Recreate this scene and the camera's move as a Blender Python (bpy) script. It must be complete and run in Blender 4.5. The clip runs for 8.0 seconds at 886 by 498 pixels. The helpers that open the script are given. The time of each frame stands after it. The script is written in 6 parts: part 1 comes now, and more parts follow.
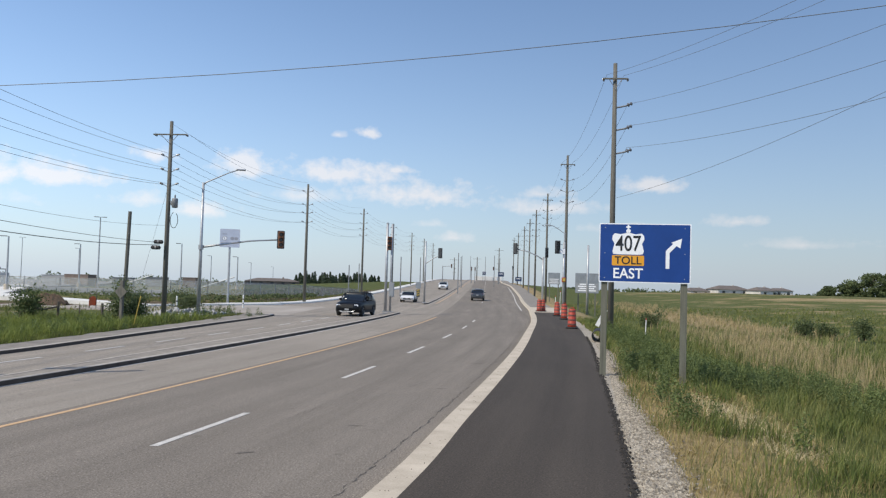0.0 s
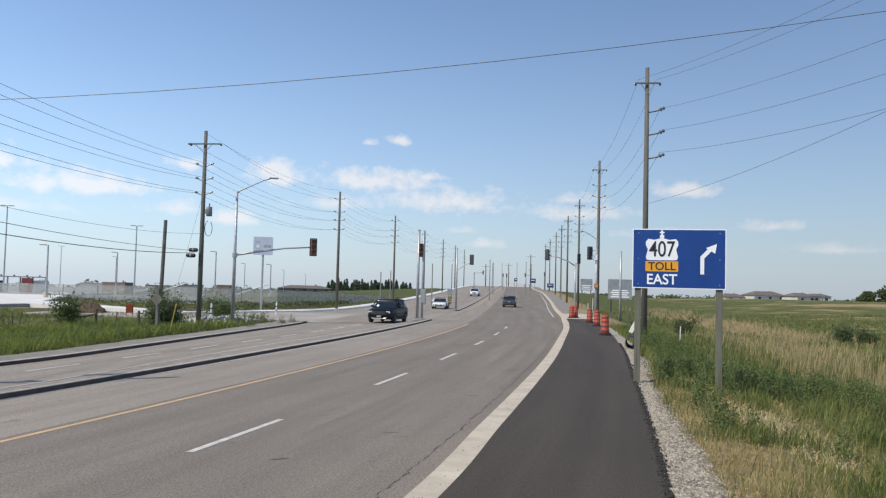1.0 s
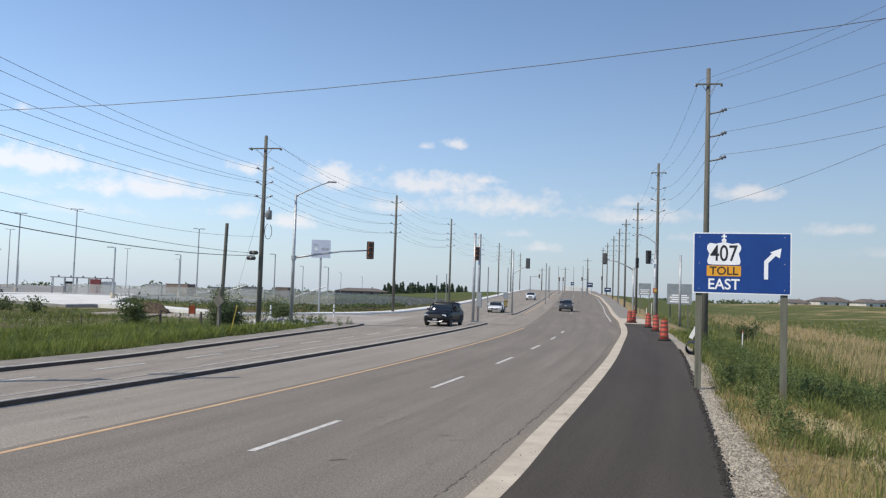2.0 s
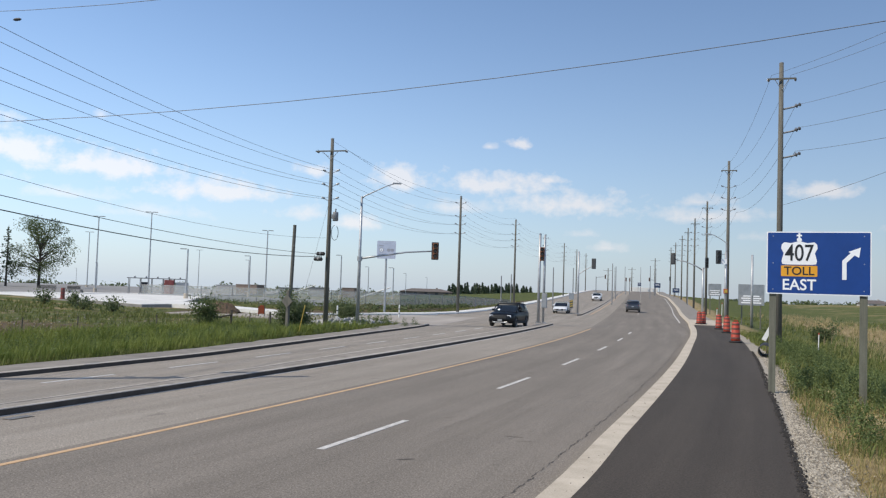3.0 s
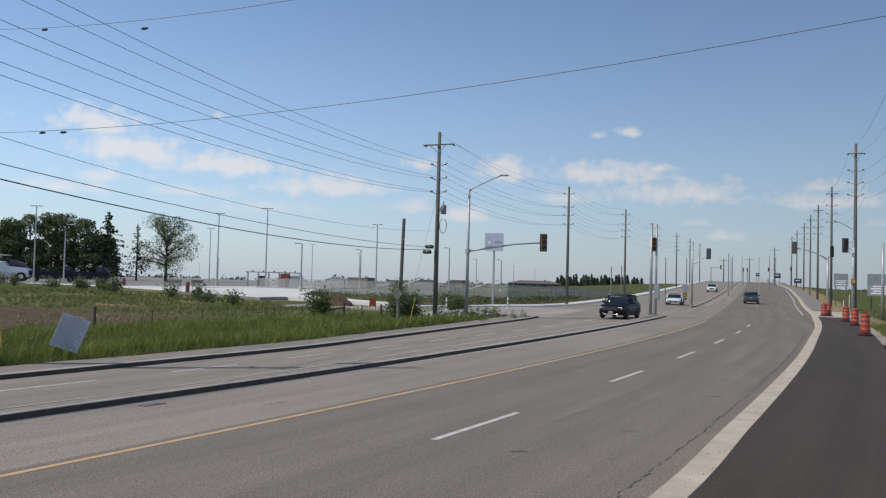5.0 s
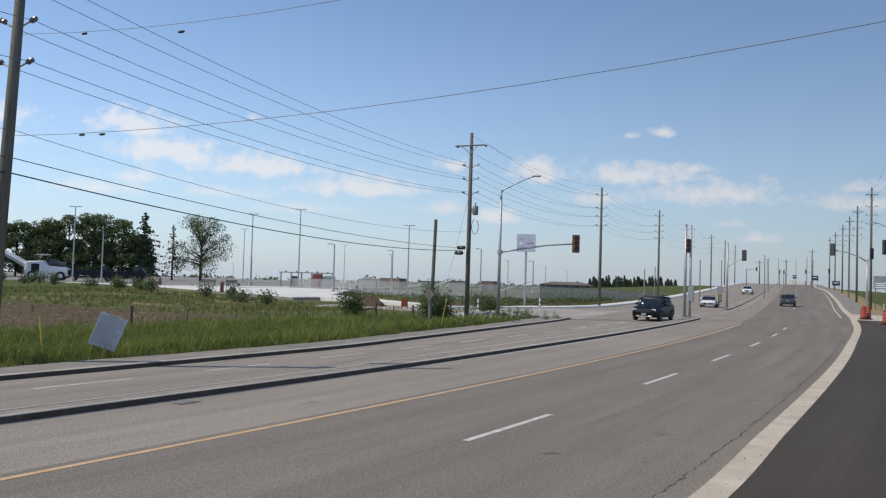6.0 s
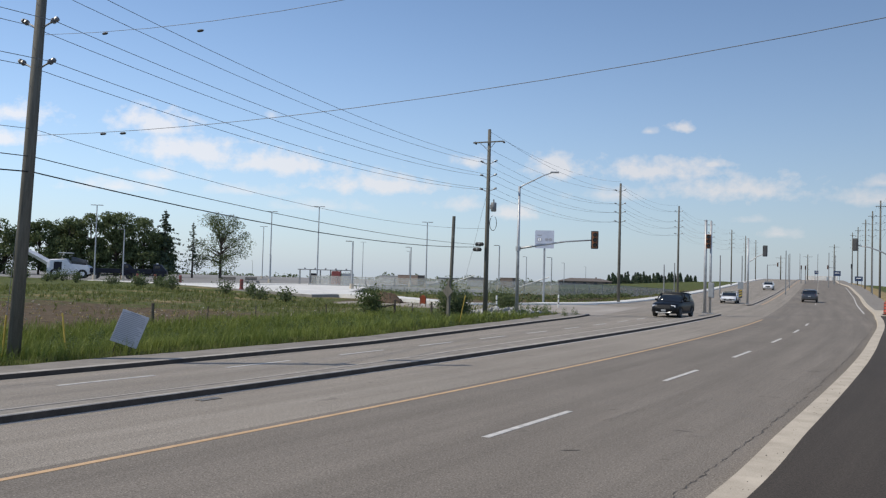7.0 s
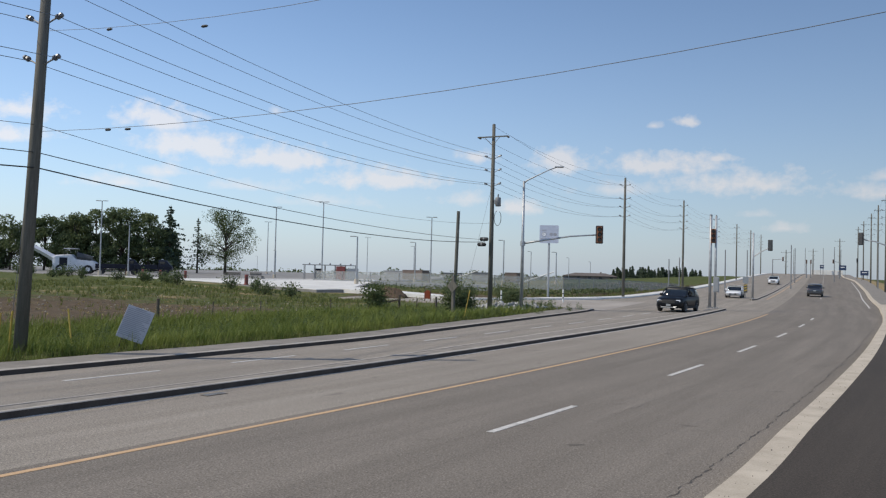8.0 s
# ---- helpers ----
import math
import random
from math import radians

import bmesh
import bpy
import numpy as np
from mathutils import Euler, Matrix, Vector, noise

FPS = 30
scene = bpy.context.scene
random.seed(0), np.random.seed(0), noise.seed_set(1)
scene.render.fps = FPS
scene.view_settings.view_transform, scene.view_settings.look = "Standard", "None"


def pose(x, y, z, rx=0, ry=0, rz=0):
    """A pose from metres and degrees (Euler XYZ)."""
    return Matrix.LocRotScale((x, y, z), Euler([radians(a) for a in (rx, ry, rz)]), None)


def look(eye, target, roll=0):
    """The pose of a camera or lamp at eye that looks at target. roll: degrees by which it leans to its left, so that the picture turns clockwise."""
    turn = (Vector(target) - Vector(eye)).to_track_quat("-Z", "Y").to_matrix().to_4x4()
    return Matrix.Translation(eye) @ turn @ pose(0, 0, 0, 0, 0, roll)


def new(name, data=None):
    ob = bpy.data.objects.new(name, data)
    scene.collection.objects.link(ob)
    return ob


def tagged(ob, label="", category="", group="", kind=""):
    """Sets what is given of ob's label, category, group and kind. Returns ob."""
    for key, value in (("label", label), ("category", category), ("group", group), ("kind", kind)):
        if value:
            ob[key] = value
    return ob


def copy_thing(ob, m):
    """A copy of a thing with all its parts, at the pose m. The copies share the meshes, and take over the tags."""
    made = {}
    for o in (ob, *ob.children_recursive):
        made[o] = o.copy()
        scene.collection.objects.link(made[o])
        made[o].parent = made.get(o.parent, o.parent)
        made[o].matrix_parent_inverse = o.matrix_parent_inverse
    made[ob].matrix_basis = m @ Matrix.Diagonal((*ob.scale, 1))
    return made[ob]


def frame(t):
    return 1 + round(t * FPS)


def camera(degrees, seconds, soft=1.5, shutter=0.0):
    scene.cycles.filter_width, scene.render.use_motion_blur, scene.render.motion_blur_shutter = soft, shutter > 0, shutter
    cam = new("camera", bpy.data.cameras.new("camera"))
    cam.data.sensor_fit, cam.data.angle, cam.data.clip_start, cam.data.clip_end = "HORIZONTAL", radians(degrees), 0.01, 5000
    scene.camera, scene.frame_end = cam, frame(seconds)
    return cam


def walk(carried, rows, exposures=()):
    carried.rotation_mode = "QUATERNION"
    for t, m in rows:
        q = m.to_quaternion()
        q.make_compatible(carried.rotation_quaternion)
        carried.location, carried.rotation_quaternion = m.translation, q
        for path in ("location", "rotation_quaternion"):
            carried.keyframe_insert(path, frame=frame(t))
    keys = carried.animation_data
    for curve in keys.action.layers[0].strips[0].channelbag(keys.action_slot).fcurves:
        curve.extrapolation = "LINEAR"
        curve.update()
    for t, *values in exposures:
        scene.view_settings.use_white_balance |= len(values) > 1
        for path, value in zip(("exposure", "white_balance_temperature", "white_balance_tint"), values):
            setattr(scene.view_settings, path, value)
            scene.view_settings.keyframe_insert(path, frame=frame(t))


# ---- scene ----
cam = camera(57.26, 8.0, soft=1.25)
EYE_Z, ARM = 2.5, 0.38  # eye height; the camera swings on a short arm


def stand(pitch, roll, yaw):
    a = radians(yaw)
    return pose(-ARM * math.sin(a), ARM * math.cos(a) - ARM, EYE_Z, pitch, roll, yaw)


PATH = [
    (0, stand(92.50, -1.65, -0.10)),
    (0.5, stand(92.64, -1.48, 0.60)),
    (1, stand(92.91, -1.46, 2.12)),
    (2.5, stand(93.03, -1.95, 8.25)),
    (3, stand(92.93, -1.87, 10.58)),
    (3.5, stand(92.76, -1.79, 12.82)),
    (4, stand(92.49, -1.63, 14.78)),
    (4.5, stand(92.30, -1.44, 16.58)),
    (5, stand(92.15, -1.53, 18.17)),
    (6.5, stand(92.10, -1.72, 21.12)),
    (7, stand(91.88, -1.58, 21.68)),
    (7.5, stand(91.68, -1.57, 22.03)),
    (8, stand(91.52, -1.48, 22.00)),
]
walk(cam, PATH, [(0.0, -0.01), (3.0, -0.04), (4.0, -0.04), (5.0, -0.39), (6.5, -0.24), (7.5, -0.26), (8.0, -0.3)])

# ---- light ----
SUN_AZ = math.atan2(-0.83, -0.55)   # the sun's bearing from north (+y), clockwise to +x
SUN_EL = radians(46)
world = bpy.data.worlds.new("sky")
scene.world = world
world.use_nodes = True
wn, wl = world.node_tree.nodes, world.node_tree.links
wn.clear()


def wmath(op, a, b=None, c=None, clamp=False):
    n = wn.new("ShaderNodeMath")
    n.operation, n.use_clamp = op, clamp
    for i, v in enumerate((a, b, c)):
        if v is None:
            continue
        if isinstance(v, (int, float)):
            n.inputs[i].default_value = v
        else:
            wl.new(v, n.inputs[i])
    return n.outputs[0]


sky = wn.new("ShaderNodeTexSky")
sky.sky_type, sky.sun_disc = "NISHITA", False
sky.sun_elevation, sky.sun_rotation = SUN_EL, -SUN_AZ
sky.altitude, sky.air_density, sky.dust_density, sky.ozone_density = 100, 1.0, 0.5, 2.5
tc = wn.new("ShaderNodeTexCoord")
sep = wn.new("ShaderNodeSeparateXYZ")
wl.new(tc.outputs["Generated"], sep.inputs[0])
az = wmath("MULTIPLY", wmath("ARCTAN2", sep.outputs[0], sep.outputs[1]), 57.2958)
el = wmath("MULTIPLY", wmath("ARCSINE", sep.outputs[2]), 57.2958)
plane = wn.new("ShaderNodeCombineXYZ")
wl.new(az, plane.inputs[0])
wl.new(wmath("MULTIPLY", el, 1.25), plane.inputs[1])
puff = wn.new("ShaderNodeTexNoise")
puff.inputs["Scale"].default_value, puff.inputs["Detail"].default_value, puff.inputs["Roughness"].default_value = 0.62, 7, 0.6
wl.new(plane.outputs[0], puff.inputs["Vector"])
wisp = wn.new("ShaderNodeTexNoise")
wisp.inputs["Scale"].default_value, wisp.inputs["Detail"].default_value, wisp.inputs["Roughness"].default_value = 0.11, 5, 0.6
wl.new(plane.outputs[0], wisp.inputs["Vector"])
ragged = wmath("ADD", wmath("MULTIPLY", wmath("SUBTRACT", puff.outputs[0], 0.5), 2.7), wmath("MULTIPLY", wmath("SUBTRACT", wisp.outputs[0], 0.5), 0.8))
# fair-weather cumulus low in the sky: bearing, height over the horizon, half width, half height, thickness
CLOUDS = (
    (-7.0, 7.4, 4.6, 0.8, 0.9), (-3.2, 7.9, 1.3, 0.3, 0.8), (-14.0, 7.6, 2.0, 0.9, 0.9), (-2.2, 6.1, 4.2, 0.95, 0.85), (-9.6, 5.9, 2.4, 0.5, 0.5),
    (-5.3, 10.35, 0.9, 0.42, 0.9), (-7.6, 10.2, 0.5, 0.25, 0.5), (-26.0, 6.2, 4.4, 0.9, 0.9), (-19.7, 8.0, 1.3, 0.5, 0.8), (-16.7, 4.5, 1.8, 0.6, 0.65),
    (-20.5, 5.0, 2.0, 0.5, 0.5), (-33.4, 7.3, 3.9, 0.95, 0.95), (-39.0, 7.8, 4.0, 1.05, 0.9), (-41.3, 9.4, 2.6, 0.9, 0.95), (-49.6, 9.3, 2.6, 0.65, 0.9),
    (-50.2, 7.7, 2.2, 0.55, 0.8), (-41.0, 6.1, 2.2, 0.45, 0.6), (-43.8, 5.2, 2.6, 0.45, 0.6), (-35.5, 5.4, 2.6, 0.4, 0.45), (-30.0, 4.6, 3.0, 0.45, 0.4),
    (14.2, 7.1, 2.2, 0.6, 0.85), (7.4, 5.5, 3.4, 0.55, 0.65), (6.9, 6.5, 1.6, 0.36, 0.6), (20.2, 4.7, 2.2, 0.4, 0.6), (12.0, 4.2, 2.6, 0.35, 0.4),
    (0.8, 3.3, 1.3, 0.4, 0.6), (-0.9, 4.2, 1.0, 0.3, 0.5), (24.0, 3.2, 3.0, 0.35, 0.4), (-34.0, 10.6, 0.5, 0.3, 0.5),
    (-60.0, 9.0, 4.0, 1.2, 0.9), (35.0, 8.0, 4.0, 0.9, 0.7), (52.0, 9.0, 5.0, 1.2, 0.8), (80.0, 8.0, 6.0, 1.4, 0.8),
    (110.0, 9.0, 6.0, 1.3, 0.8), (150.0, 8.0, 7.0, 1.4, 0.8), (-95.0, 8.0, 6.0, 1.3, 0.8), (-140.0, 9.0, 7.0, 1.4, 0.8),
)
cover = None
for caz, cel, hw, hh, thick in CLOUDS:
    dx = wmath("DIVIDE", wmath("SUBTRACT", az, caz), hw * 1.25)
    dy = wmath("DIVIDE", wmath("SUBTRACT", el, cel), hh * 1.45)
    dy = wmath("MAXIMUM", dy, wmath("MULTIPLY", dy, -1.7))      # flatter bases
    d = wmath("SQRT", wmath("ADD", wmath("MULTIPLY", dx, dx), wmath("MULTIPLY", dy, dy)))
    m = wmath("MULTIPLY", wmath("SUBTRACT", wmath("ADD", 1.0, ragged), d), thick * 1.45, clamp=True)
    cover = m if cover is None else wmath("MAXIMUM", cover, m)
cover = wmath("MULTIPLY", cover, 0.74)
cmix = wn.new("ShaderNodeMixRGB")
wl.new(cover, cmix.inputs[0])
haze = wn.new("ShaderNodeMixRGB")     # pale haze low over the land
haze.inputs[2].default_value = (3.75, 4.35, 5.25, 1)
wl.new(wmath("MULTIPLY", wmath("POWER", 2.718, wmath("MULTIPLY", wmath("ABSOLUTE", el), -0.11)), 0.8), haze.inputs[0])
clear = wn.new("ShaderNodeMixRGB")     # clear northern blue
clear.blend_type = "MULTIPLY"
clear.inputs[0].default_value, clear.inputs[2].default_value = 1, (0.945, 1.03, 1.12, 1)
wl.new(sky.outputs[0], clear.inputs[1])
wl.new(clear.outputs[0], haze.inputs[1])
wl.new(haze.outputs[0], cmix.inputs[1])
cmix.inputs[2].default_value = (6.7, 6.55, 6.65, 1)
bg = wn.new("ShaderNodeBackground")
bg.inputs[1].default_value = 0.138
sunward = wmath("ADD", 1.11, wmath("MULTIPLY", wmath("COSINE", wmath("SUBTRACT", wmath("DIVIDE", az, 57.2958), SUN_AZ)), 0.28))   # brighter towards the sun
fade = wn.new("ShaderNodeMixRGB")
fade.blend_type = "MULTIPLY"
fade.inputs[0].default_value = 1
wl.new(cmix.outputs[0], fade.inputs[1])
wl.new(sunward, fade.inputs[2])
wl.new(fade.outputs[0], bg.inputs[0])
wo = wn.new("ShaderNodeOutputWorld")
wl.new(bg.outputs[0], wo.inputs[0])
sun = new("sun", bpy.data.lights.new("sun", "SUN"))
sun.data.energy, sun.data.angle, sun.data.color = 4.6, radians(0.55), (1.0, 0.91, 0.77)
sun.matrix_world = look((0, 0, 60), (-60 * math.sin(SUN_AZ) / math.tan(SUN_EL), -60 * math.cos(SUN_AZ) / math.tan(SUN_EL), 0))

# ---- materials ----


def material(name, dark, light, scale=6.0, rough=0.8, metal=0.0, bump=0.0, fine=120.0, grain=0.25, coat=0.0, spec=0.5, stretch=None, coords="Object", island=0.0, objrand=0.0, translucent=0.0):
    """Two noises (patches and grain) between a dark and a light colour, with relief from both."""
    m = bpy.data.materials.new(name)
    m.use_nodes = True
    n, l = m.node_tree.nodes, m.node_tree.links
    b = n["Principled BSDF"]
    b.inputs["Roughness"].default_value, b.inputs["Metallic"].default_value = rough, metal
    b.inputs["Coat Weight"].default_value, b.inputs["Coat Roughness"].default_value = coat, 0.06
    b.inputs["Specular IOR Level"].default_value = spec
    t = n.new("ShaderNodeTexCoord")
    v = t.outputs[coords]
    if stretch:
        mp = n.new("ShaderNodeMapping")
        mp.inputs["Scale"].default_value = stretch
        l.new(v, mp.inputs[0])
        v = mp.outputs[0]
    a = n.new("ShaderNodeTexNoise")
    a.inputs["Scale"].default_value, a.inputs["Detail"].default_value, a.inputs["Roughness"].default_value = scale, 6, 0.6
    g = n.new("ShaderNodeTexNoise")
    g.inputs["Scale"].default_value, g.inputs["Detail"].default_value, g.inputs["Roughness"].default_value = fine, 3, 0.7
    l.new(v, a.inputs["Vector"])
    l.new(t.outputs[coords], g.inputs["Vector"])
    mix = n.new("ShaderNodeMath")
    mix.operation = "MULTIPLY_ADD"
    l.new(g.outputs[0], mix.inputs[0])
    mix.inputs[1].default_value = grain * 2
    sub = n.new("ShaderNodeMath")
    sub.operation = "SUBTRACT"
    l.new(a.outputs[0], sub.inputs[0])
    sub.inputs[1].default_value = grain
    l.new(sub.outputs[0], mix.inputs[2])
    fac = mix.outputs[0]
    if island or objrand:
        src = n.new("ShaderNodeNewGeometry").outputs["Random Per Island"] if island else n.new("ShaderNodeObjectInfo").outputs["Random"]
        ad = n.new("ShaderNodeMath")
        ad.operation = "MULTIPLY_ADD"
        l.new(src, ad.inputs[0])
        ad.inputs[1].default_value = island or objrand
        sh = n.new("ShaderNodeMath")
        sh.operation = "SUBTRACT"
        l.new(fac, sh.inputs[0])
        sh.inputs[1].default_value = (island or objrand) / 2
        l.new(sh.outputs[0], ad.inputs[2])
        fac = ad.outputs[0]
    ramp = n.new("ShaderNodeValToRGB")
    ramp.color_ramp.elements[0].position, ramp.color_ramp.elements[1].position = 0.28, 0.72
    ramp.color_ramp.elements[0].color, ramp.color_ramp.elements[1].color = (*dark, 1), (*light, 1)
    l.new(fac, ramp.inputs[0])
    l.new(ramp.outputs[0], b.inputs["Base Color"])
    if translucent:
        tr = n.new("ShaderNodeBsdfTranslucent")
        l.new(ramp.outputs[0], tr.inputs[0])
        ms = n.new("ShaderNodeMixShader")
        ms.inputs[0].default_value = translucent
        l.new(b.outputs[0], ms.inputs[1])
        l.new(tr.outputs[0], ms.inputs[2])
        l.new(ms.outputs[0], n["Material Output"].inputs[0])
    if bump:
        bp = n.new("ShaderNodeBump")
        bp.inputs["Strength"].default_value, bp.inputs["Distance"].default_value = bump, 0.02
        l.new(mix.outputs[0], bp.inputs["Height"])
        l.new(bp.outputs[0], b.inputs["Normal"])
    return m


def glow(name, colour, strength):
    m = material(name, colour, colour, rough=0.3)
    b = m.node_tree.nodes["Principled BSDF"]
    b.inputs["Emission Color"].default_value, b.inputs["Emission Strength"].default_value = (*colour, 1), strength
    return m


def road_material(name, dark, light, stains=0.35, speck=1.0):
    """Asphalt: wheel-track streaks along the road, patches, stains and visible stone."""
    m = material(name, dark, light, 0.9, 0.9, bump=0.6, fine=30, grain=0.22, stretch=(1.5, 0.05, 1), coords="UV", spec=0.3)
    n, l = m.node_tree.nodes, m.node_tree.links
    b = n["Principled BSDF"]
    src = b.inputs["Base Color"].links[0].from_socket
    uv = n.new("ShaderNodeTexCoord").outputs["UV"]

    def layer(col, scale, lo, hi, value, stretch, detail=4):
        mp = n.new("ShaderNodeMapping")
        mp.inputs["Scale"].default_value = stretch
        l.new(uv, mp.inputs[0])
        k = n.new("ShaderNodeTexNoise")
        k.inputs["Scale"].default_value, k.inputs["Detail"].default_value, k.inputs["Roughness"].default_value = scale, detail, 0.65
        l.new(mp.outputs[0], k.inputs["Vector"])
        r = n.new("ShaderNodeMapRange")
        r.inputs[1].default_value, r.inputs[2].default_value, r.inputs[3].default_value, r.inputs[4].default_value = lo, hi, 1.0, value
        l.new(k.outputs[0], r.inputs[0])
        x = n.new("ShaderNodeMixRGB")
        x.blend_type = "MULTIPLY"
        x.inputs[0].default_value = 1
        l.new(col, x.inputs[1])
        l.new(r.outputs[0], x.inputs[2])
        return x.outputs[0]
    col = layer(src, 0.5, 0.35, 0.65, 0.86, (0.6, 0.25, 1))
    if stains:
        col = layer(col, 1.1, 0.64, 0.72, 1 - stains, (0.9, 0.55, 1), 6)
    col = layer(col, 15, 0.5, 0.68, 1 - 0.24 * speck, (1, 0.8, 1), 4)
    col = layer(col, 42, 0.4, 0.62, 1 - 0.5 * speck, (1, 1, 1), 3)
    col = layer(col, 30, 0.56, 0.72, 1 + 0.8 * speck, (1.0, 0.97, 1.3), 3)
    l.new(col, b.inputs["Base Color"])
    return m


M = {}
M["asphalt"] = road_material("worn_asphalt", (0.202, 0.176, 0.144), (0.293, 0.256, 0.213))
M["asphalt_pale"] = road_material("bleached_asphalt", (0.287, 0.252, 0.207), (0.408, 0.36, 0.3))
M["fresh"] = road_material("fresh_asphalt", (0.059, 0.048, 0.0375), (0.091, 0.075, 0.059), 0.0, 0.9)
M["old_walk"] = material("old_asphalt_walk", (0.16, 0.142, 0.12), (0.265, 0.238, 0.202), 1.2, 0.92, bump=0.5, fine=40, grain=0.3)
M["concrete"] = material("pale_concrete", (0.36, 0.308, 0.238), (0.55, 0.48, 0.38), 1.5, 0.9, bump=0.4, fine=45, grain=0.3)
M["slab"] = material("new_white_concrete", (0.5, 0.49, 0.46), (0.68, 0.67, 0.63), 0.4, 0.9, fine=6)
M["kerb_old"] = material("weathered_kerb_concrete", (0.3, 0.265, 0.225), (0.47, 0.425, 0.365), 1.6, 0.9, bump=0.5, fine=40, grain=0.3)
# shade on the kerb faces is put into this darker concrete colour
M["kerb_grime"] = material("shade_coloured_kerb_face", (0.032, 0.025, 0.0195), (0.068, 0.055, 0.044), 2.2, 0.9, bump=0.5, fine=40, grain=0.3)
M["gutter_dust"] = material("dusty_pale_gutter", (0.42, 0.385, 0.34), (0.56, 0.52, 0.465), 1.2, 0.92, bump=0.3, fine=40, grain=0.3)
M["median_fill"] = material("gritty_median_asphalt", (0.17, 0.15, 0.125), (0.3, 0.268, 0.226), 2.4, 0.95, bump=0.5, fine=30, grain=0.4)
M["paint_white"] = material("worn_white_paint", (0.36, 0.34, 0.31), (0.64, 0.61, 0.56), 5, 0.7, fine=50, grain=0.35)
M["paint_yellow"] = material("worn_yellow_paint", (0.44, 0.275, 0.14), (0.62, 0.41, 0.225), 4, 0.7, fine=50, grain=0.35)
M["gravel"] = material("crushed_limestone", (0.14, 0.121, 0.093), (0.43, 0.382, 0.305), 9, 0.95, bump=0.6, fine=60, grain=0.35, island=0.5)
M["wood_pole"] = material("weathered_pole_wood", (0.075, 0.072, 0.06), (0.15, 0.142, 0.12), 3, 0.9, bump=0.4, fine=40, stretch=(6, 6, 0.4))
M["wood_green"] = material("treated_post_wood", (0.085, 0.085, 0.066), (0.15, 0.15, 0.115), 3, 0.9, bump=0.4, fine=40, stretch=(6, 6, 0.4))
M["galv"] = material("galvanised_steel", (0.3, 0.31, 0.32), (0.46, 0.47, 0.48), 4, 0.5, 0.55, fine=30)
M["galv_dull"] = material("dull_grey_steel", (0.16, 0.165, 0.17), (0.26, 0.265, 0.27), 4, 0.6, 0.4, fine=30)
M["black"] = material("black_rubber", (0.012, 0.012, 0.012), (0.03, 0.03, 0.03), 8, 0.7, fine=60)
M["porcelain"] = material("grey_porcelain", (0.09, 0.09, 0.1), (0.17, 0.17, 0.18), 8, 0.3, fine=30)
M["wire"] = material("aluminium_wire", (0.1, 0.11, 0.12), (0.19, 0.2, 0.21), 4, 0.6, 0.3)
M["sign_blue"] = material("blue_sign_sheeting", (0.0035, 0.035, 0.18), (0.006, 0.047, 0.23), 1.2, 0.35, fine=8, grain=0.15)
M["sign_white"] = material("white_sign_sheeting", (0.72, 0.73, 0.75), (0.82, 0.83, 0.84), 1.5, 0.4, fine=12, grain=0.15)
M["sign_yellow"] = material("amber_sign_sheeting", (0.62, 0.28, 0.015), (0.72, 0.34, 0.025), 1.5, 0.4, fine=12, grain=0.15)
M["sign_black"] = material("black_sign_lettering", (0.01, 0.01, 0.012), (0.018, 0.018, 0.02), 2, 0.4)
M["sign_grey"] = material("bare_aluminium_sign_back", (0.2, 0.22, 0.235), (0.29, 0.31, 0.325), 2, 0.5, 0.3, fine=12)
M["print_grey"] = material("grey_print", (0.25, 0.26, 0.3), (0.34, 0.35, 0.38), 3, 0.6)


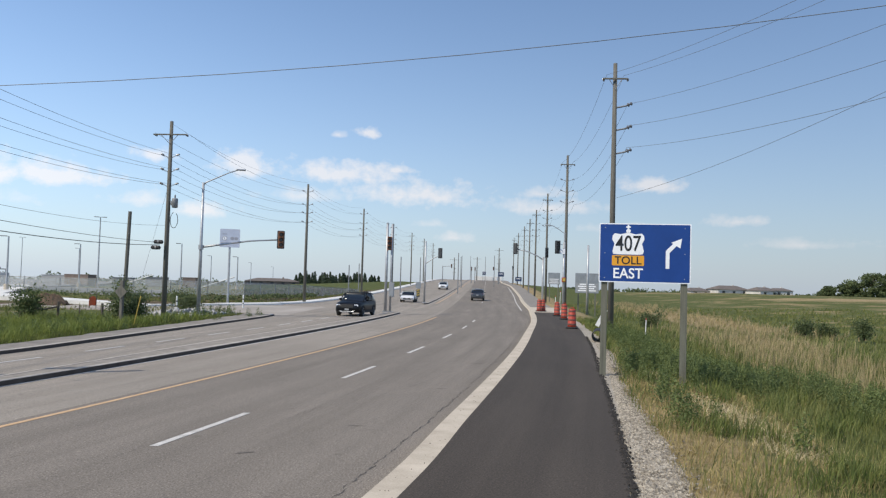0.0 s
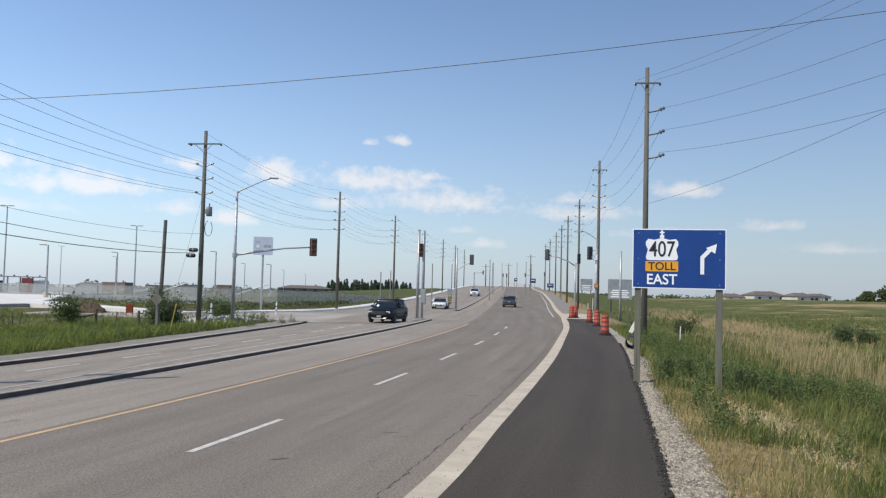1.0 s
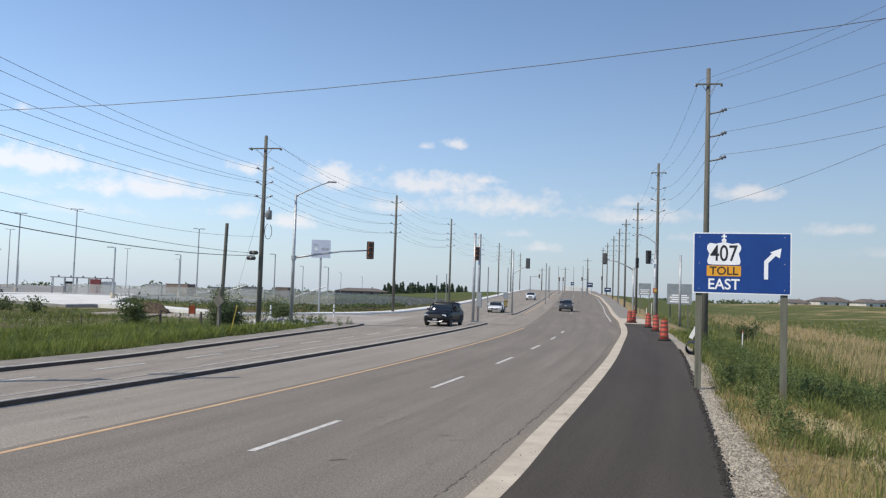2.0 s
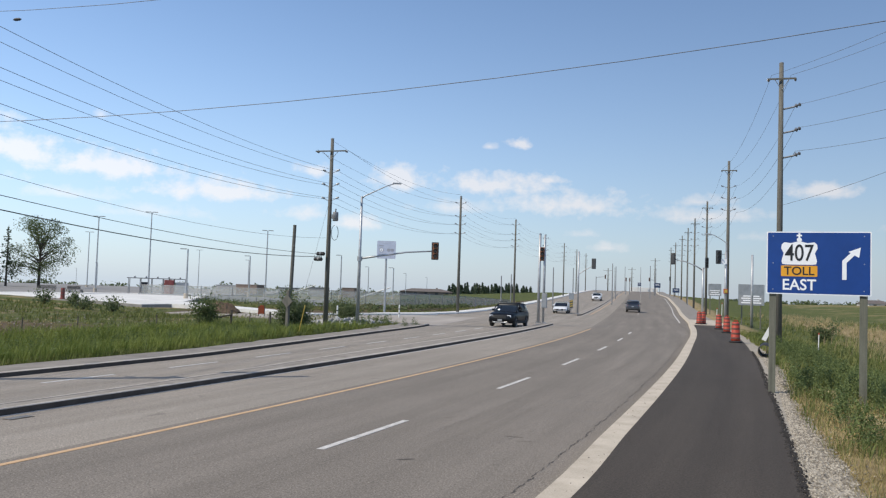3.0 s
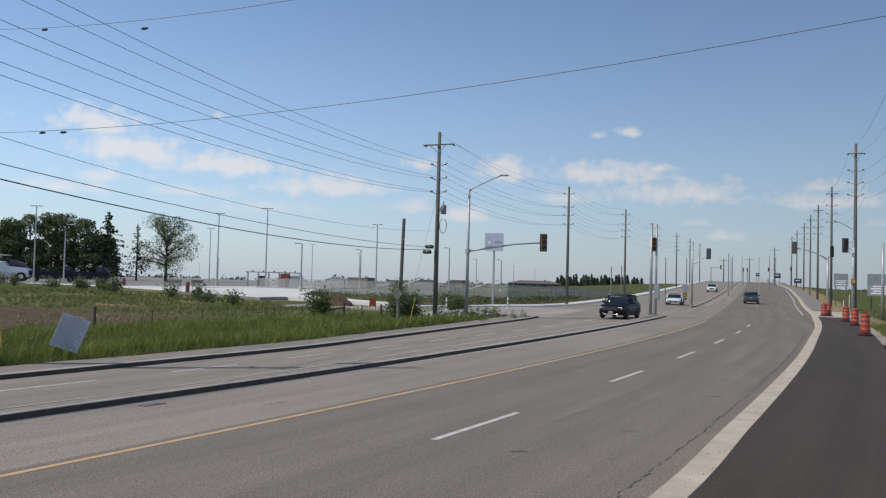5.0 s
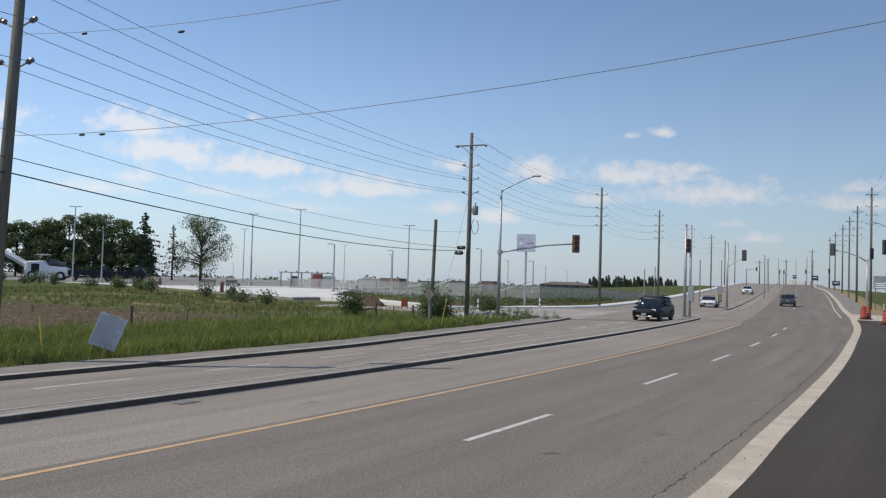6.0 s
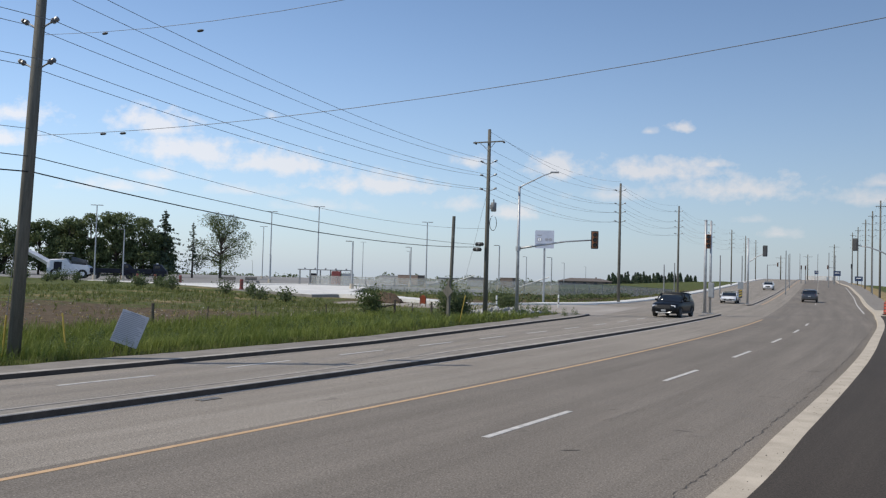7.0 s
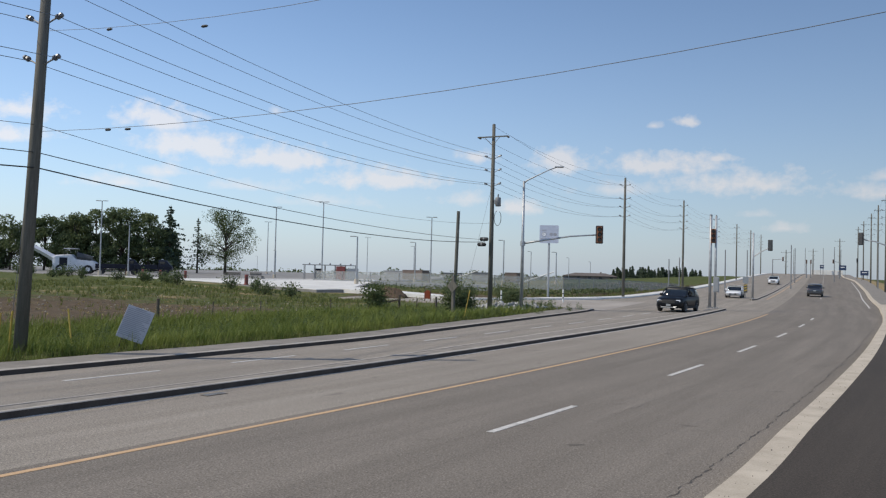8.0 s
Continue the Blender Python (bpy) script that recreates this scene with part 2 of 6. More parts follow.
def ground_material():
    """Grass, dry straw and bare soil in soft patches."""
    m = bpy.data.materials.new("meadow_ground")
    m.use_nodes = True
    n, l = m.node_tree.nodes, m.node_tree.links
    b = n["Principled BSDF"]
    b.inputs["Roughness"].default_value = 0.95
    b.inputs["Specular IOR Level"].default_value = 0.15
    t = n.new("ShaderNodeTexCoord")

    def noise_at(scale, detail=6, stretch=None):
        k = n.new("ShaderNodeTexNoise")
        k.inputs["Scale"].default_value, k.inputs["Detail"].default_value, k.inputs["Roughness"].default_value = scale, detail, 0.65
        if stretch:
            mp = n.new("ShaderNodeMapping")
            mp.inputs["Scale"].default_value = stretch
            l.new(t.outputs["Object"], mp.inputs[0])
            l.new(mp.outputs[0], k.inputs["Vector"])
        else:
            l.new(t.outputs["Object"], k.inputs["Vector"])
        return k.outputs[0]

    def ramp(fac, stops):
        r = n.new("ShaderNodeValToRGB")
        while len(r.color_ramp.elements) < len(stops):
            r.color_ramp.elements.new(0.5)
        for e, (p, c) in zip(r.color_ramp.elements, stops):
            e.position, e.color = p, (*c, 1)
        l.new(fac, r.inputs[0])
        return r.outputs[0]

    def mixed(fac, a, c):
        k = n.new("ShaderNodeMixRGB")
        l.new(fac, k.inputs[0])
        l.new(a, k.inputs[1])
        l.new(c, k.inputs[2])
        return k.outputs[0]
    grass = ramp(noise_at(1.4), ((0.3, (0.042, 0.055, 0.016)), (0.55, (0.09, 0.104, 0.03)), (0.75, (0.16, 0.152, 0.062))))
    straw = ramp(noise_at(3.0), ((0.3, (0.2, 0.15, 0.075)), (0.7, (0.36, 0.28, 0.15))))
    soil = ramp(noise_at(2.2), ((0.35, (0.06, 0.042, 0.025)), (0.7, (0.15, 0.112, 0.07))))
    dry = n.new("ShaderNodeAttribute")
    dry.attribute_name = "dry"
    bare = n.new("ShaderNodeAttribute")
    bare.attribute_name = "bare"

    def patch(attr, scale, stretch=None):
        a = n.new("ShaderNodeMath")
        a.operation = "MULTIPLY_ADD"
        l.new(noise_at(scale, 5, stretch), a.inputs[0])
        a.inputs[1].default_value = 1.6
        s = n.new("ShaderNodeMath")
        s.operation = "SUBTRACT"
        l.new(attr.outputs["Fac"], s.inputs[0])
        s.inputs[1].default_value = 1.3
        l.new(s.outputs[0], a.inputs[2])
        k = n.new("ShaderNodeMath")
        k.operation, k.use_clamp = "MULTIPLY", True
        l.new(a.outputs[0], k.inputs[0])
        k.inputs[1].default_value = 4
        return k.outputs[0]
    col = mixed(patch(dry, 0.22, (0.6, 1.0, 1)), grass, straw)
    col = mixed(patch(bare, 0.5), col, soil)
    l.new(col, b.inputs["Base Color"])
    bp = n.new("ShaderNodeBump")
    bp.inputs["Strength"].default_value, bp.inputs["Distance"].default_value = 0.7, 0.12
    l.new(noise_at(5.0), bp.inputs["Height"])
    l.new(bp.outputs[0], b.inputs["Normal"])
    return m


M["ground"] = ground_material()

# ---- mesh helpers ----


def mesh_object(name, bm, mat, smooth=False):
    me = bpy.data.meshes.new(name)
    bm.normal_update()
    bm.to_mesh(me)
    bm.free()
    for f in me.polygons:
        f.use_smooth = smooth
    for k in (mat if isinstance(mat, (list, tuple)) else [mat]):
        me.materials.append(M[k])
    return new(name, me)


def part(name, bm, mat, parent, label="", smooth=False):
    ob = mesh_object(name, bm, mat, smooth)
    ob.parent = parent
    if label:
        tagged(ob, label)
    return ob


def thing(name, at, label, category, group="", turn=0.0, kind=""):
    ob = new(name)
    ob.matrix_basis = pose(at[0], at[1], at[2], 0, 0, turn)
    ob.empty_display_size = 0.2
    return tagged(ob, label, category, group, kind)


def box(size, at=(0, 0, 0), bevel=0.0, bm=None, turn=None):
    own = bmesh.new()
    bmesh.ops.create_cube(own, size=1)
    bmesh.ops.scale(own, vec=size, verts=own.verts)
    if bevel:
        bmesh.ops.bevel(own, geom=own.edges[:], offset=bevel, segments=2, affect="EDGES", profile=0.5)
    if turn is not None:
        bmesh.ops.transform(own, matrix=turn, verts=own.verts)
    bmesh.ops.translate(own, vec=at, verts=own.verts)
    return merge(own, bm)


def merge(own, bm):
    if bm is None:
        return own
    vs = [bm.verts.new(v.co) for v in own.verts]
    own.verts.index_update()
    for f in own.faces:
        bm.faces.new([vs[v.index] for v in f.verts])
    own.free()
    return bm


def tube(points, radii, sides=8, bm=None, caps=True):
    """A round bar along points; radii: one number or one for each point."""
    bm = bm or bmesh.new()
    pts = [Vector(p) for p in points]
    if isinstance(radii, (int, float)):
        radii = [radii] * len(pts)
    rings = []
    for i, p in enumerate(pts):
        d = (pts[min(i + 1, len(pts) - 1)] - pts[max(i - 1, 0)]).normalized()
        ref = Vector((0, 0, 1)) if abs(d.z) < 0.9 else Vector((1, 0, 0))
        u = d.cross(ref).normalized()
        w = d.cross(u)
        rings.append([bm.verts.new(p + (u * math.cos(2 * math.pi * k / sides) + w * math.sin(2 * math.pi * k / sides)) * radii[i]) for k in range(sides)])
    for a, b in zip(rings, rings[1:]):
        for k in range(sides):
            bm.faces.new((a[k], b[k], b[(k + 1) % sides], a[(k + 1) % sides]))
    if caps:
        bm.faces.new(rings[0])
        bm.faces.new(rings[-1][::-1])
    return bm


def lathe(profile, sides=16, bm=None, at=(0, 0, 0)):
    """A turned solid from (radius, height) pairs."""
    bm = bm or bmesh.new()
    rings = [[bm.verts.new((at[0] + r * math.cos(2 * math.pi * k / sides), at[1] + r * math.sin(2 * math.pi * k / sides), at[2] + z)) for k in range(sides)] for r, z in profile]
    for a, b in zip(rings, rings[1:]):
        for k in range(sides):
            bm.faces.new((a[k], a[(k + 1) % sides], b[(k + 1) % sides], b[k]))
    bm.faces.new(rings[0][::-1])
    bm.faces.new(rings[-1])
    return bm


def plate(outline, y0, y1, bm=None):
    """An upright plate: an outline in x and z, from y0 (front) to y1."""
    bm = bm or bmesh.new()
    f = [bm.verts.new((x, y0, z)) for x, z in outline]
    b = [bm.verts.new((x, y1, z)) for x, z in outline]
    n = len(outline)
    bm.faces.new(f)
    bm.faces.new(b[::-1])
    for i in range(n):
        bm.faces.new((f[i], b[i], b[(i + 1) % n], f[(i + 1) % n]))
    bmesh.ops.recalc_face_normals(bm, faces=bm.faces)
    return bm


def rounded(w, h, r, steps=5, cx=0.0, cz=0.0):
    out = []
    for sx, sz, a0 in ((1, 1, 0), (-1, 1, 90), (-1, -1, 180), (1, -1, 270)):
        for k in range(steps + 1):
            a = radians(a0 + 90 * k / steps)
            out.append((cx + sx * (w / 2 - r) + r * math.cos(a), cz + sz * (h / 2 - r) + r * math.sin(a)))
    return out


def sag_points(a, b, sag, n=14):
    a, b = Vector(a), Vector(b)
    return [a.lerp(b, i / n) - Vector((0, 0, 4 * sag * (i / n) * (1 - i / n))) for i in range(n + 1)]


# ---- the lie of the land ----


def smooth(a, b, v):
    u = min(1.0, max(0.0, (v - a) / (b - a)))
    return u * u * (3 - 2 * u)


def bend(v, table):
    """A flowing curve through the rows (place, value) of a table, without overshoot."""
    if v <= table[0][0]:
        return table[0][1]
    if v >= table[-1][0]:
        return table[-1][1]
    k = next(n for n in range(len(table) - 1) if v <= table[n + 1][0])
    (a, p), (b, q) = table[k], table[k + 1]
    slope = (q - p) / (b - a)

    def tangent(n):
        if n == 0 or n == len(table) - 1:
            return 0.0
        s0 = (table[n][1] - table[n - 1][1]) / (table[n][0] - table[n - 1][0])
        s1 = (table[n + 1][1] - table[n][1]) / (table[n + 1][0] - table[n][0])
        return 2 * s0 * s1 / (s0 + s1) if s0 * s1 > 0 else 0.0
    u, h = (v - a) / (b - a), b - a
    m0, m1 = tangent(k) * h, tangent(k + 1) * h
    return (2 * u ** 3 - 3 * u ** 2 + 1) * p + (u ** 3 - 2 * u ** 2 + u) * m0 + (3 * u ** 2 - 2 * u ** 3) * q + (u ** 3 - u ** 2) * m1


def lane_x(y):
    """The dashed line between the two near lanes."""
    if y < 0:
        return -6.702 + 0.2237 * y
    if y < 67:
        return -6.702 + 0.2237 * y - 0.001145 * y * y
    return 3.147 + 0.0565 * (y - 67)


def rise(y):
    """The road climbs to a bridge."""
    return 4.7 * smooth(72, 352, y) - 9.0 * smooth(372, 700, y)


def left_edge(y):
    return bend(y, ((-200, -11.3), (24, -11.35), (31, -11.9), (38, -12.5), (44.5, -12.95), (52.8, -13.4), (56, -13.8), (60, -15.5), (63, -18.0), (75, -23.5), (82, -20.5), (90, -18.7), (105, -18.4), (400, -17.0)))


def walk_out(y):
    """The ragged back edge of the old walk across the road."""
    return bend(y, ((-200, -12.8), (25, -12.85), (34.5, -13.7), (42, -14.2), (49.6, -14.95), (57, -15.95), (63, -19.5)))


def right_edge(y):
    return bend(y, ((-200, 3.92), (10, 3.92), (14.7, 3.79), (25, 3.68), (39, 3.63), (60, 4.06), (70, 4.38), (86, 5.0), (112, 5.4), (150, 6.2), (210, 6.6), (260, 5.0), (400, 5.0)))


def land_z(x, y):
    o = x - lane_x(y)
    le, re = left_edge(y), right_edge(y)
    up = rise(y) * (1 - smooth(22, 70, abs(o + 5)))
    bumps = 0.05 * noise.noise((x * 0.35, y * 0.35, 0)) + 0.16 * noise.noise((x * 0.06, y * 0.06, 4))
    if le - 1.9 < o < re + 3.4:
        return up - 0.14
    if o >= re + 3.4:
        d = o - re - 2.9
        base = 0.06 - 0.62 * smooth(0.8, 5.5, d) - 0.3 * smooth(6, 12, d) + 0.25 * smooth(16, 40, d)
        r = math.hypot(x, y)
        base += 2.9 * smooth(90, 230, r) * smooth(20, 60, d) - 0.014 * max(0, r - 260)
        return up + base + bumps * smooth(0.5, 4, d)
    d = le - 1.9 - o
    r = math.hypot(x, y)
    base = 0.08 - 0.38 * smooth(0.6, 3.5, d) + 0.3 * smooth(4.5, 11, d) + 0.46 * smooth(20, 42, d)
    base -= 0.0135 * max(0, r - 215)
    if 56 < y < 92:
        base = base * smooth(8, 24, d) - 0.08 * (1 - smooth(8, 24, d))
    return up + base + bumps * smooth(0.5, 5, d) * (1 - smooth(25, 45, d))


def spaced(*spans):
    out = []
    for a, b, step in spans:
        n = max(1, round((b - a) / step))
        out += [a + (b - a) * i / n for i in range(n)]
    return out + [spans[-1][1]]


def build_ground():
    os_ = spaced((-1500, -200, 130), (-200, -80, 10), (-80, -30, 2.5), (-30, -12, 0.6), (-12, 6, 1.5), (6, 26, 0.5), (26, 80, 2.5), (80, 260, 9), (260, 1500, 120))
    ys = spaced((-400, -20, 40), (-20, 4, 3), (4, 60, 0.7), (60, 130, 2), (130, 420, 8), (420, 2000, 100))
    verts = [(lane_x(y) + o, y, land_z(lane_x(y) + o, y)) for y in ys for o in os_]
    w = len(os_)
    faces = [(j * w + i, j * w + i + 1, (j + 1) * w + i + 1, (j + 1) * w + i) for j in range(len(ys) - 1) for i in range(w - 1)]
    me = bpy.data.meshes.new("ground")
    me.from_pydata(verts, [], faces)
    me.materials.append(M["ground"])
    dry = me.attributes.new("dry", "FLOAT", "POINT")
    bare = me.attributes.new("bare", "FLOAT", "POINT")
    for i, (x, y, z) in enumerate(verts):
        o = x - lane_x(y)
        r = o - right_edge(y) - 2.9
        k = left_edge(y) - 1.9 - o
        dd = 0.2
        if r > 0:
            dd = 0.6 * (1 - smooth(2.0, 4.5, r)) + 0.2 + 0.3 * smooth(14, 34, r)
            for px, py, ax, ay, v in ((24.5, 98, 5.5, 36, 1.15), (18.5, 46, 5.0, 13, 1.1), (78, 168, 26, 9, 1.2), (60, 240, 30, 12, 0.9)):
                dd = max(dd, v * math.exp(-(((o - px) / ax) ** 2 + ((y - py) / ay) ** 2)))
        dirt = 0.95 * math.exp(-(((o - 22.5) / 5.0) ** 2 + ((y - 39.5) / 4.5) ** 2)) if r > 0 else 0.0
        if k > 0 and y < 66:
            dirt = 0.95 * smooth(8.5, 11, k) * (1 - smooth(20, 34, k)) * (1 - smooth(30, 44, y)) + 0.5 * smooth(9, 14, k) * (1 - smooth(30, 38, k))
            dd = 0.45 * smooth(9, 14, k) + 0.3 * (1 - smooth(0, 0.8, k))
        if k > 0 and 66 <= y < 170 and k < 40:
            dirt, dd = 0.72 * (1 - smooth(14, 26, k)), 0.5
        dry.data[i].value, bare.data[i].value = dd, dirt
    for f in me.polygons:
        f.use_smooth = True
    tagged(new("ground", me), "grassy flat land with reeds, straw and bare soil", "ground", kind="structure")


build_ground()


def ribbon(name, mats, ys, bands, label, category, lift, pick=None):
    """A strip that follows the road: bands(y) gives offsets from the lane line; lift(o, y) the height over the road."""
    me = bpy.data.meshes.new(name)
    verts, uvs, faces, idx = [], [], [], []
    rows = [bands(y) for y in ys]
    w = len(rows[0])
    for y, row in zip(ys, rows):
        for o in row:
            verts.append((lane_x(y) + o, y, rise(y) + lift(o, y)))
            uvs.append((o, y))
    for j in range(len(ys) - 1):
        for i in range(w - 1):
            faces.append((j * w + i, j * w + i + 1, (j + 1) * w + i + 1, (j + 1) * w + i))
            idx.append(pick(i) if pick else 0)
    me.from_pydata(verts, [], faces)
    uv = me.uv_layers.new(name="UVMap")
    for lp in me.loops:
        uv.data[lp.index].uv = uvs[lp.vertex_index]
    for k in mats:
        me.materials.append(M[k])
    for f, k in zip(me.polygons, idx):
        f.material_index, f.use_smooth = k, True
    return tagged(new(name, me), label, category, kind="structure")


ROAD_Y = spaced((-200, -20, 20), (-20, 8, 2), (8, 110, 1.0), (110, 420, 4), (420, 620, 40))
ribbon("road", ["asphalt", "asphalt_pale"], ROAD_Y,
       lambda y: [left_edge(y) - 0.02] + [left_edge(y) + (-7.3 - left_edge(y)) * k / 4 for k in (1, 2, 3)] + [-7.3, -6.6, -5.4, -3.35, -3.1, -1.5, 0, 1.5, 3.1, right_edge(y) + 0.02],
       "worn grey asphalt road with cracks and patches", "road", lambda o, y: 0.0, lambda i: 1 if i < 7 else 0)


def kerb(name, ys, edge, side, mat, label, width=0.16, high=0.15, gutter=0.3, gmat=None):
    """A barrier kerb with a rounded top; side +1 when the walk lies towards +x."""
    prof = ((-gutter, 0.012), (0.0, 0.012), (0.035, high - 0.025), (0.06, high), (width - 0.02, high + 0.004), (width, high - 0.01), (width + 0.005, -0.12))
    return kerb_mesh(name, ys, edge, side, [mat, gmat or mat], label, prof)


def kerb_mesh(name, ys, edge, side, mats, label, prof):
    me = bpy.data.meshes.new(name)
    verts = [(lane_x(y) + edge(y) + side * p, y, rise(y) + z) for y in ys for p, z in prof]
    w = len(prof)
    faces, idx = [], []
    for j in range(len(ys) - 1):
        for i in range(w - 1):
            q = (j * w + i, j * w + i + 1, (j + 1) * w + i + 1, (j + 1) * w + i)
            faces.append(q if side > 0 else q[::-1])
            idx.append(1 if i in (0, 1) else 0)
    me.from_pydata(verts, [], faces)
    for k in mats:
        me.materials.append(M[k])
    for f, k in zip(me.polygons, idx):
        f.material_index = k
    return tagged(new(name, me), label, "kerb", kind="structure")


NEAR_Y = spaced((-40, 8, 3), (8, 74, 0.75))
kerb("kerb_right", spaced((-40, 8, 3), (8, 120, 1.0), (120, 360, 4)), right_edge, 1, "concrete", "pale new concrete kerb beside the asphalt path", width=0.47, gutter=0.0)


def swept_kerb(name, points, mats, label, prof):
    """A kerb along plan points; the profile (inwards, height) lies to the left of the way."""
    pts = [Vector((x, y, 0)) for x, y in points]
    verts, faces, idx = [], [], []
    for k, p in enumerate(pts):
        d = (pts[min(k + 1, len(pts) - 1)] - pts[max(k - 1, 0)]).normalized()
        side = Vector((-d.y, d.x, 0))
        verts += [tuple(p + side * u + Vector((0, 0, z))) for u, z in prof]
    w = len(prof)
    for k in range(len(pts) - 1):
        for i in range(w - 1):
            faces.append((k * w + i, (k + 1) * w + i, (k + 1) * w + i + 1, k * w + i + 1))
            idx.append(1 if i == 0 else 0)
    me = bpy.data.meshes.new(name)
    me.from_pydata(verts, [], faces)
    for k in mats:
        me.materials.append(M[k])
    for f, k in zip(me.polygons, idx):
        f.material_index = k
    return tagged(new(name, me), label, "kerb", kind="structure")


CORNER = [(-11.47, 55.9), (-11.5, 56.4), (-11.75, 56.8), (-12.2, 57.05), (-13.0, 57.25), (-14.6, 57.5), (-16.6, 57.8), (-19.0, 58.2)]
# the road face gets the dark colour that stands for its shade
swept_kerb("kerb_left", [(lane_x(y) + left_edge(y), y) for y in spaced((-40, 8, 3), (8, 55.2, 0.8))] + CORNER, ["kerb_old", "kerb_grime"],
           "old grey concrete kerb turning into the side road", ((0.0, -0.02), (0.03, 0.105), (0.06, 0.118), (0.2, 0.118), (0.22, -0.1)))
kerb("kerb_far", spaced((76, 84, 0.5), (84, 120, 1), (120, 360, 5)), left_edge, -1, "slab", "pale concrete kerb beyond the side road", width=1.6, gutter=0.0)


def median_part(name, y0, y1, far, label):
    """A raised island with a kerb on both sides and a rounded nose."""
    ys = spaced((y0, y1 - 3, 1.0 if y1 < 100 else 3.0), (y1 - 3, y1, 0.3))
    prof = ((-0.12, 0.004), (0.0, 0.006), (0.02, 0.115), (0.045, 0.13), (0.17, 0.132), (0.19, 0.118), (0.5, 0.125), (0.83, 0.118), (0.85, 0.13), (0.955, 0.13), (0.98, 0.115), (1.0, 0.0))
    verts = []
    for y in ys:
        nr = bend(y, ((-200, -6.3), (18, -6.45), (30, -6.5), (70, -6.45), (400, -6.3)))
        fr = far(y)
        pinch = math.sqrt(max(0.0, 1 - max(0.0, (y - (y1 - 1.2)) / 1.2) ** 2)) if y > y1 - 1.2 else 1.0
        front = math.sqrt(max(0.02, 1 - max(0.0, ((y0 + 0.8) - y) / 0.8) ** 2)) if y < y0 + 0.8 and y0 > 0 else 1.0
        mid, half = (nr + fr) / 2, (nr - fr) / 2 * max(0.03, pinch * front)
        verts += [(lane_x(y) + mid + half * (1 - 2 * p), y, rise(y) + z) for p, z in prof]
    w = len(prof)
    faces = [(j * w + i, (j + 1) * w + i, (j + 1) * w + i + 1, j * w + i + 1) for j in range(len(ys) - 1) for i in range(w - 1)]
    # 1: side faces, in the dark colour that holds their shade
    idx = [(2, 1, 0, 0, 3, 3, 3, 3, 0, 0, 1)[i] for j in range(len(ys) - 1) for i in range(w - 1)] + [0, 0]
    faces += [tuple(range(w)), tuple(range((len(ys) - 1) * w, len(ys) * w))[::-1]]
    me = bpy.data.meshes.new(name)
    me.from_pydata(verts, [], faces)
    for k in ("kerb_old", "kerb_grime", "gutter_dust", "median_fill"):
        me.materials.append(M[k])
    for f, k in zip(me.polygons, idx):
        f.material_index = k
    return tagged(new(name, me), label, "median", kind="structure")


median_part("median_near", -40, 67.6, lambda y: bend(y, ((-200, -7.05), (14, -7.05), (34, -7.8), (48, -7.7), (67, -7.3), (400, -7.3))), "grey concrete median island with shade coloured onto its kerb face")
median_part("median_far", 95, 362, lambda y: bend(y, ((-200, -7.2), (400, -7.2))), "concrete median island running up to the bridge")

# path, gravel shoulder and the far footway
ribbon("footpath", ["fresh"], spaced((-40, 8, 3), (8, 76, 0.8)),
       lambda y: [right_edge(y) + 0.44, right_edge(y) + 1.3, right_edge(y) + 2.1, bend(y, ((-50, 7.05), (9, 6.94), (15, 6.82), (19, 6.74), (25, 6.66), (40, 6.72), (76, 7.0))) + 0.05 * noise.noise((0, y * 1.7, 0))],
       "new black asphalt footpath with a ragged edge", "footpath", lambda o, y: 0.155)
ribbon("gravel_verge", ["gravel"], spaced((-40, 8, 3), (8, 76, 0.4)),
       lambda y: [6.4, 6.9] + [7.0 + (bend(y, ((-50, 8.0), (9, 7.6), (12.7, 7.52), (15.4, 7.3), (18.5, 7.04), (22, 6.98), (40, 7.15), (76, 7.3))) + 0.12 * noise.noise((3, y * 1.3, 0)) - 7.0) * k / 3 for k in (0, 1, 2, 3)] + [8.6],
       "pale crushed stone shoulder beside the path", "gravel", lambda o, y: 0.13 - 0.05 * max(0, o - 6.9) - (0.25 if o > 8.5 else 0) + 0.015 * noise.noise((o * 4, y * 4, 0)))
ribbon("crossing_pad", ["concrete"], spaced((76, 92, 1)), lambda y: [right_edge(y) + 0.44, right_edge(y) + 1.8, right_edge(y) + 3.3], "pale concrete landing at the crossing", "pavement", lambda o, y: 0.16)
ribbon("footpath_far", ["old_walk"], spaced((92, 360, 4)), lambda y: [right_edge(y) + 0.44, right_edge(y) + 1.6, right_edge(y) + 2.9], "grey asphalt footpath climbing beside the road", "footpath", lambda o, y: 0.155)
ribbon("walk_left", ["old_walk"], spaced((-40, 8, 3), (8, 54.5, 0.7), (54.5, 57.2, 0.3)),
       lambda y: [walk_out(y) - 0.25 * noise.noise((7, y * 0.8, 0)), left_edge(y) - 0.8, left_edge(y) - 0.15 - 1.15 * smooth(56.0, 57.3, y)], "old grey asphalt strip behind the kerb", "footpath", lambda o, y: 0.108)


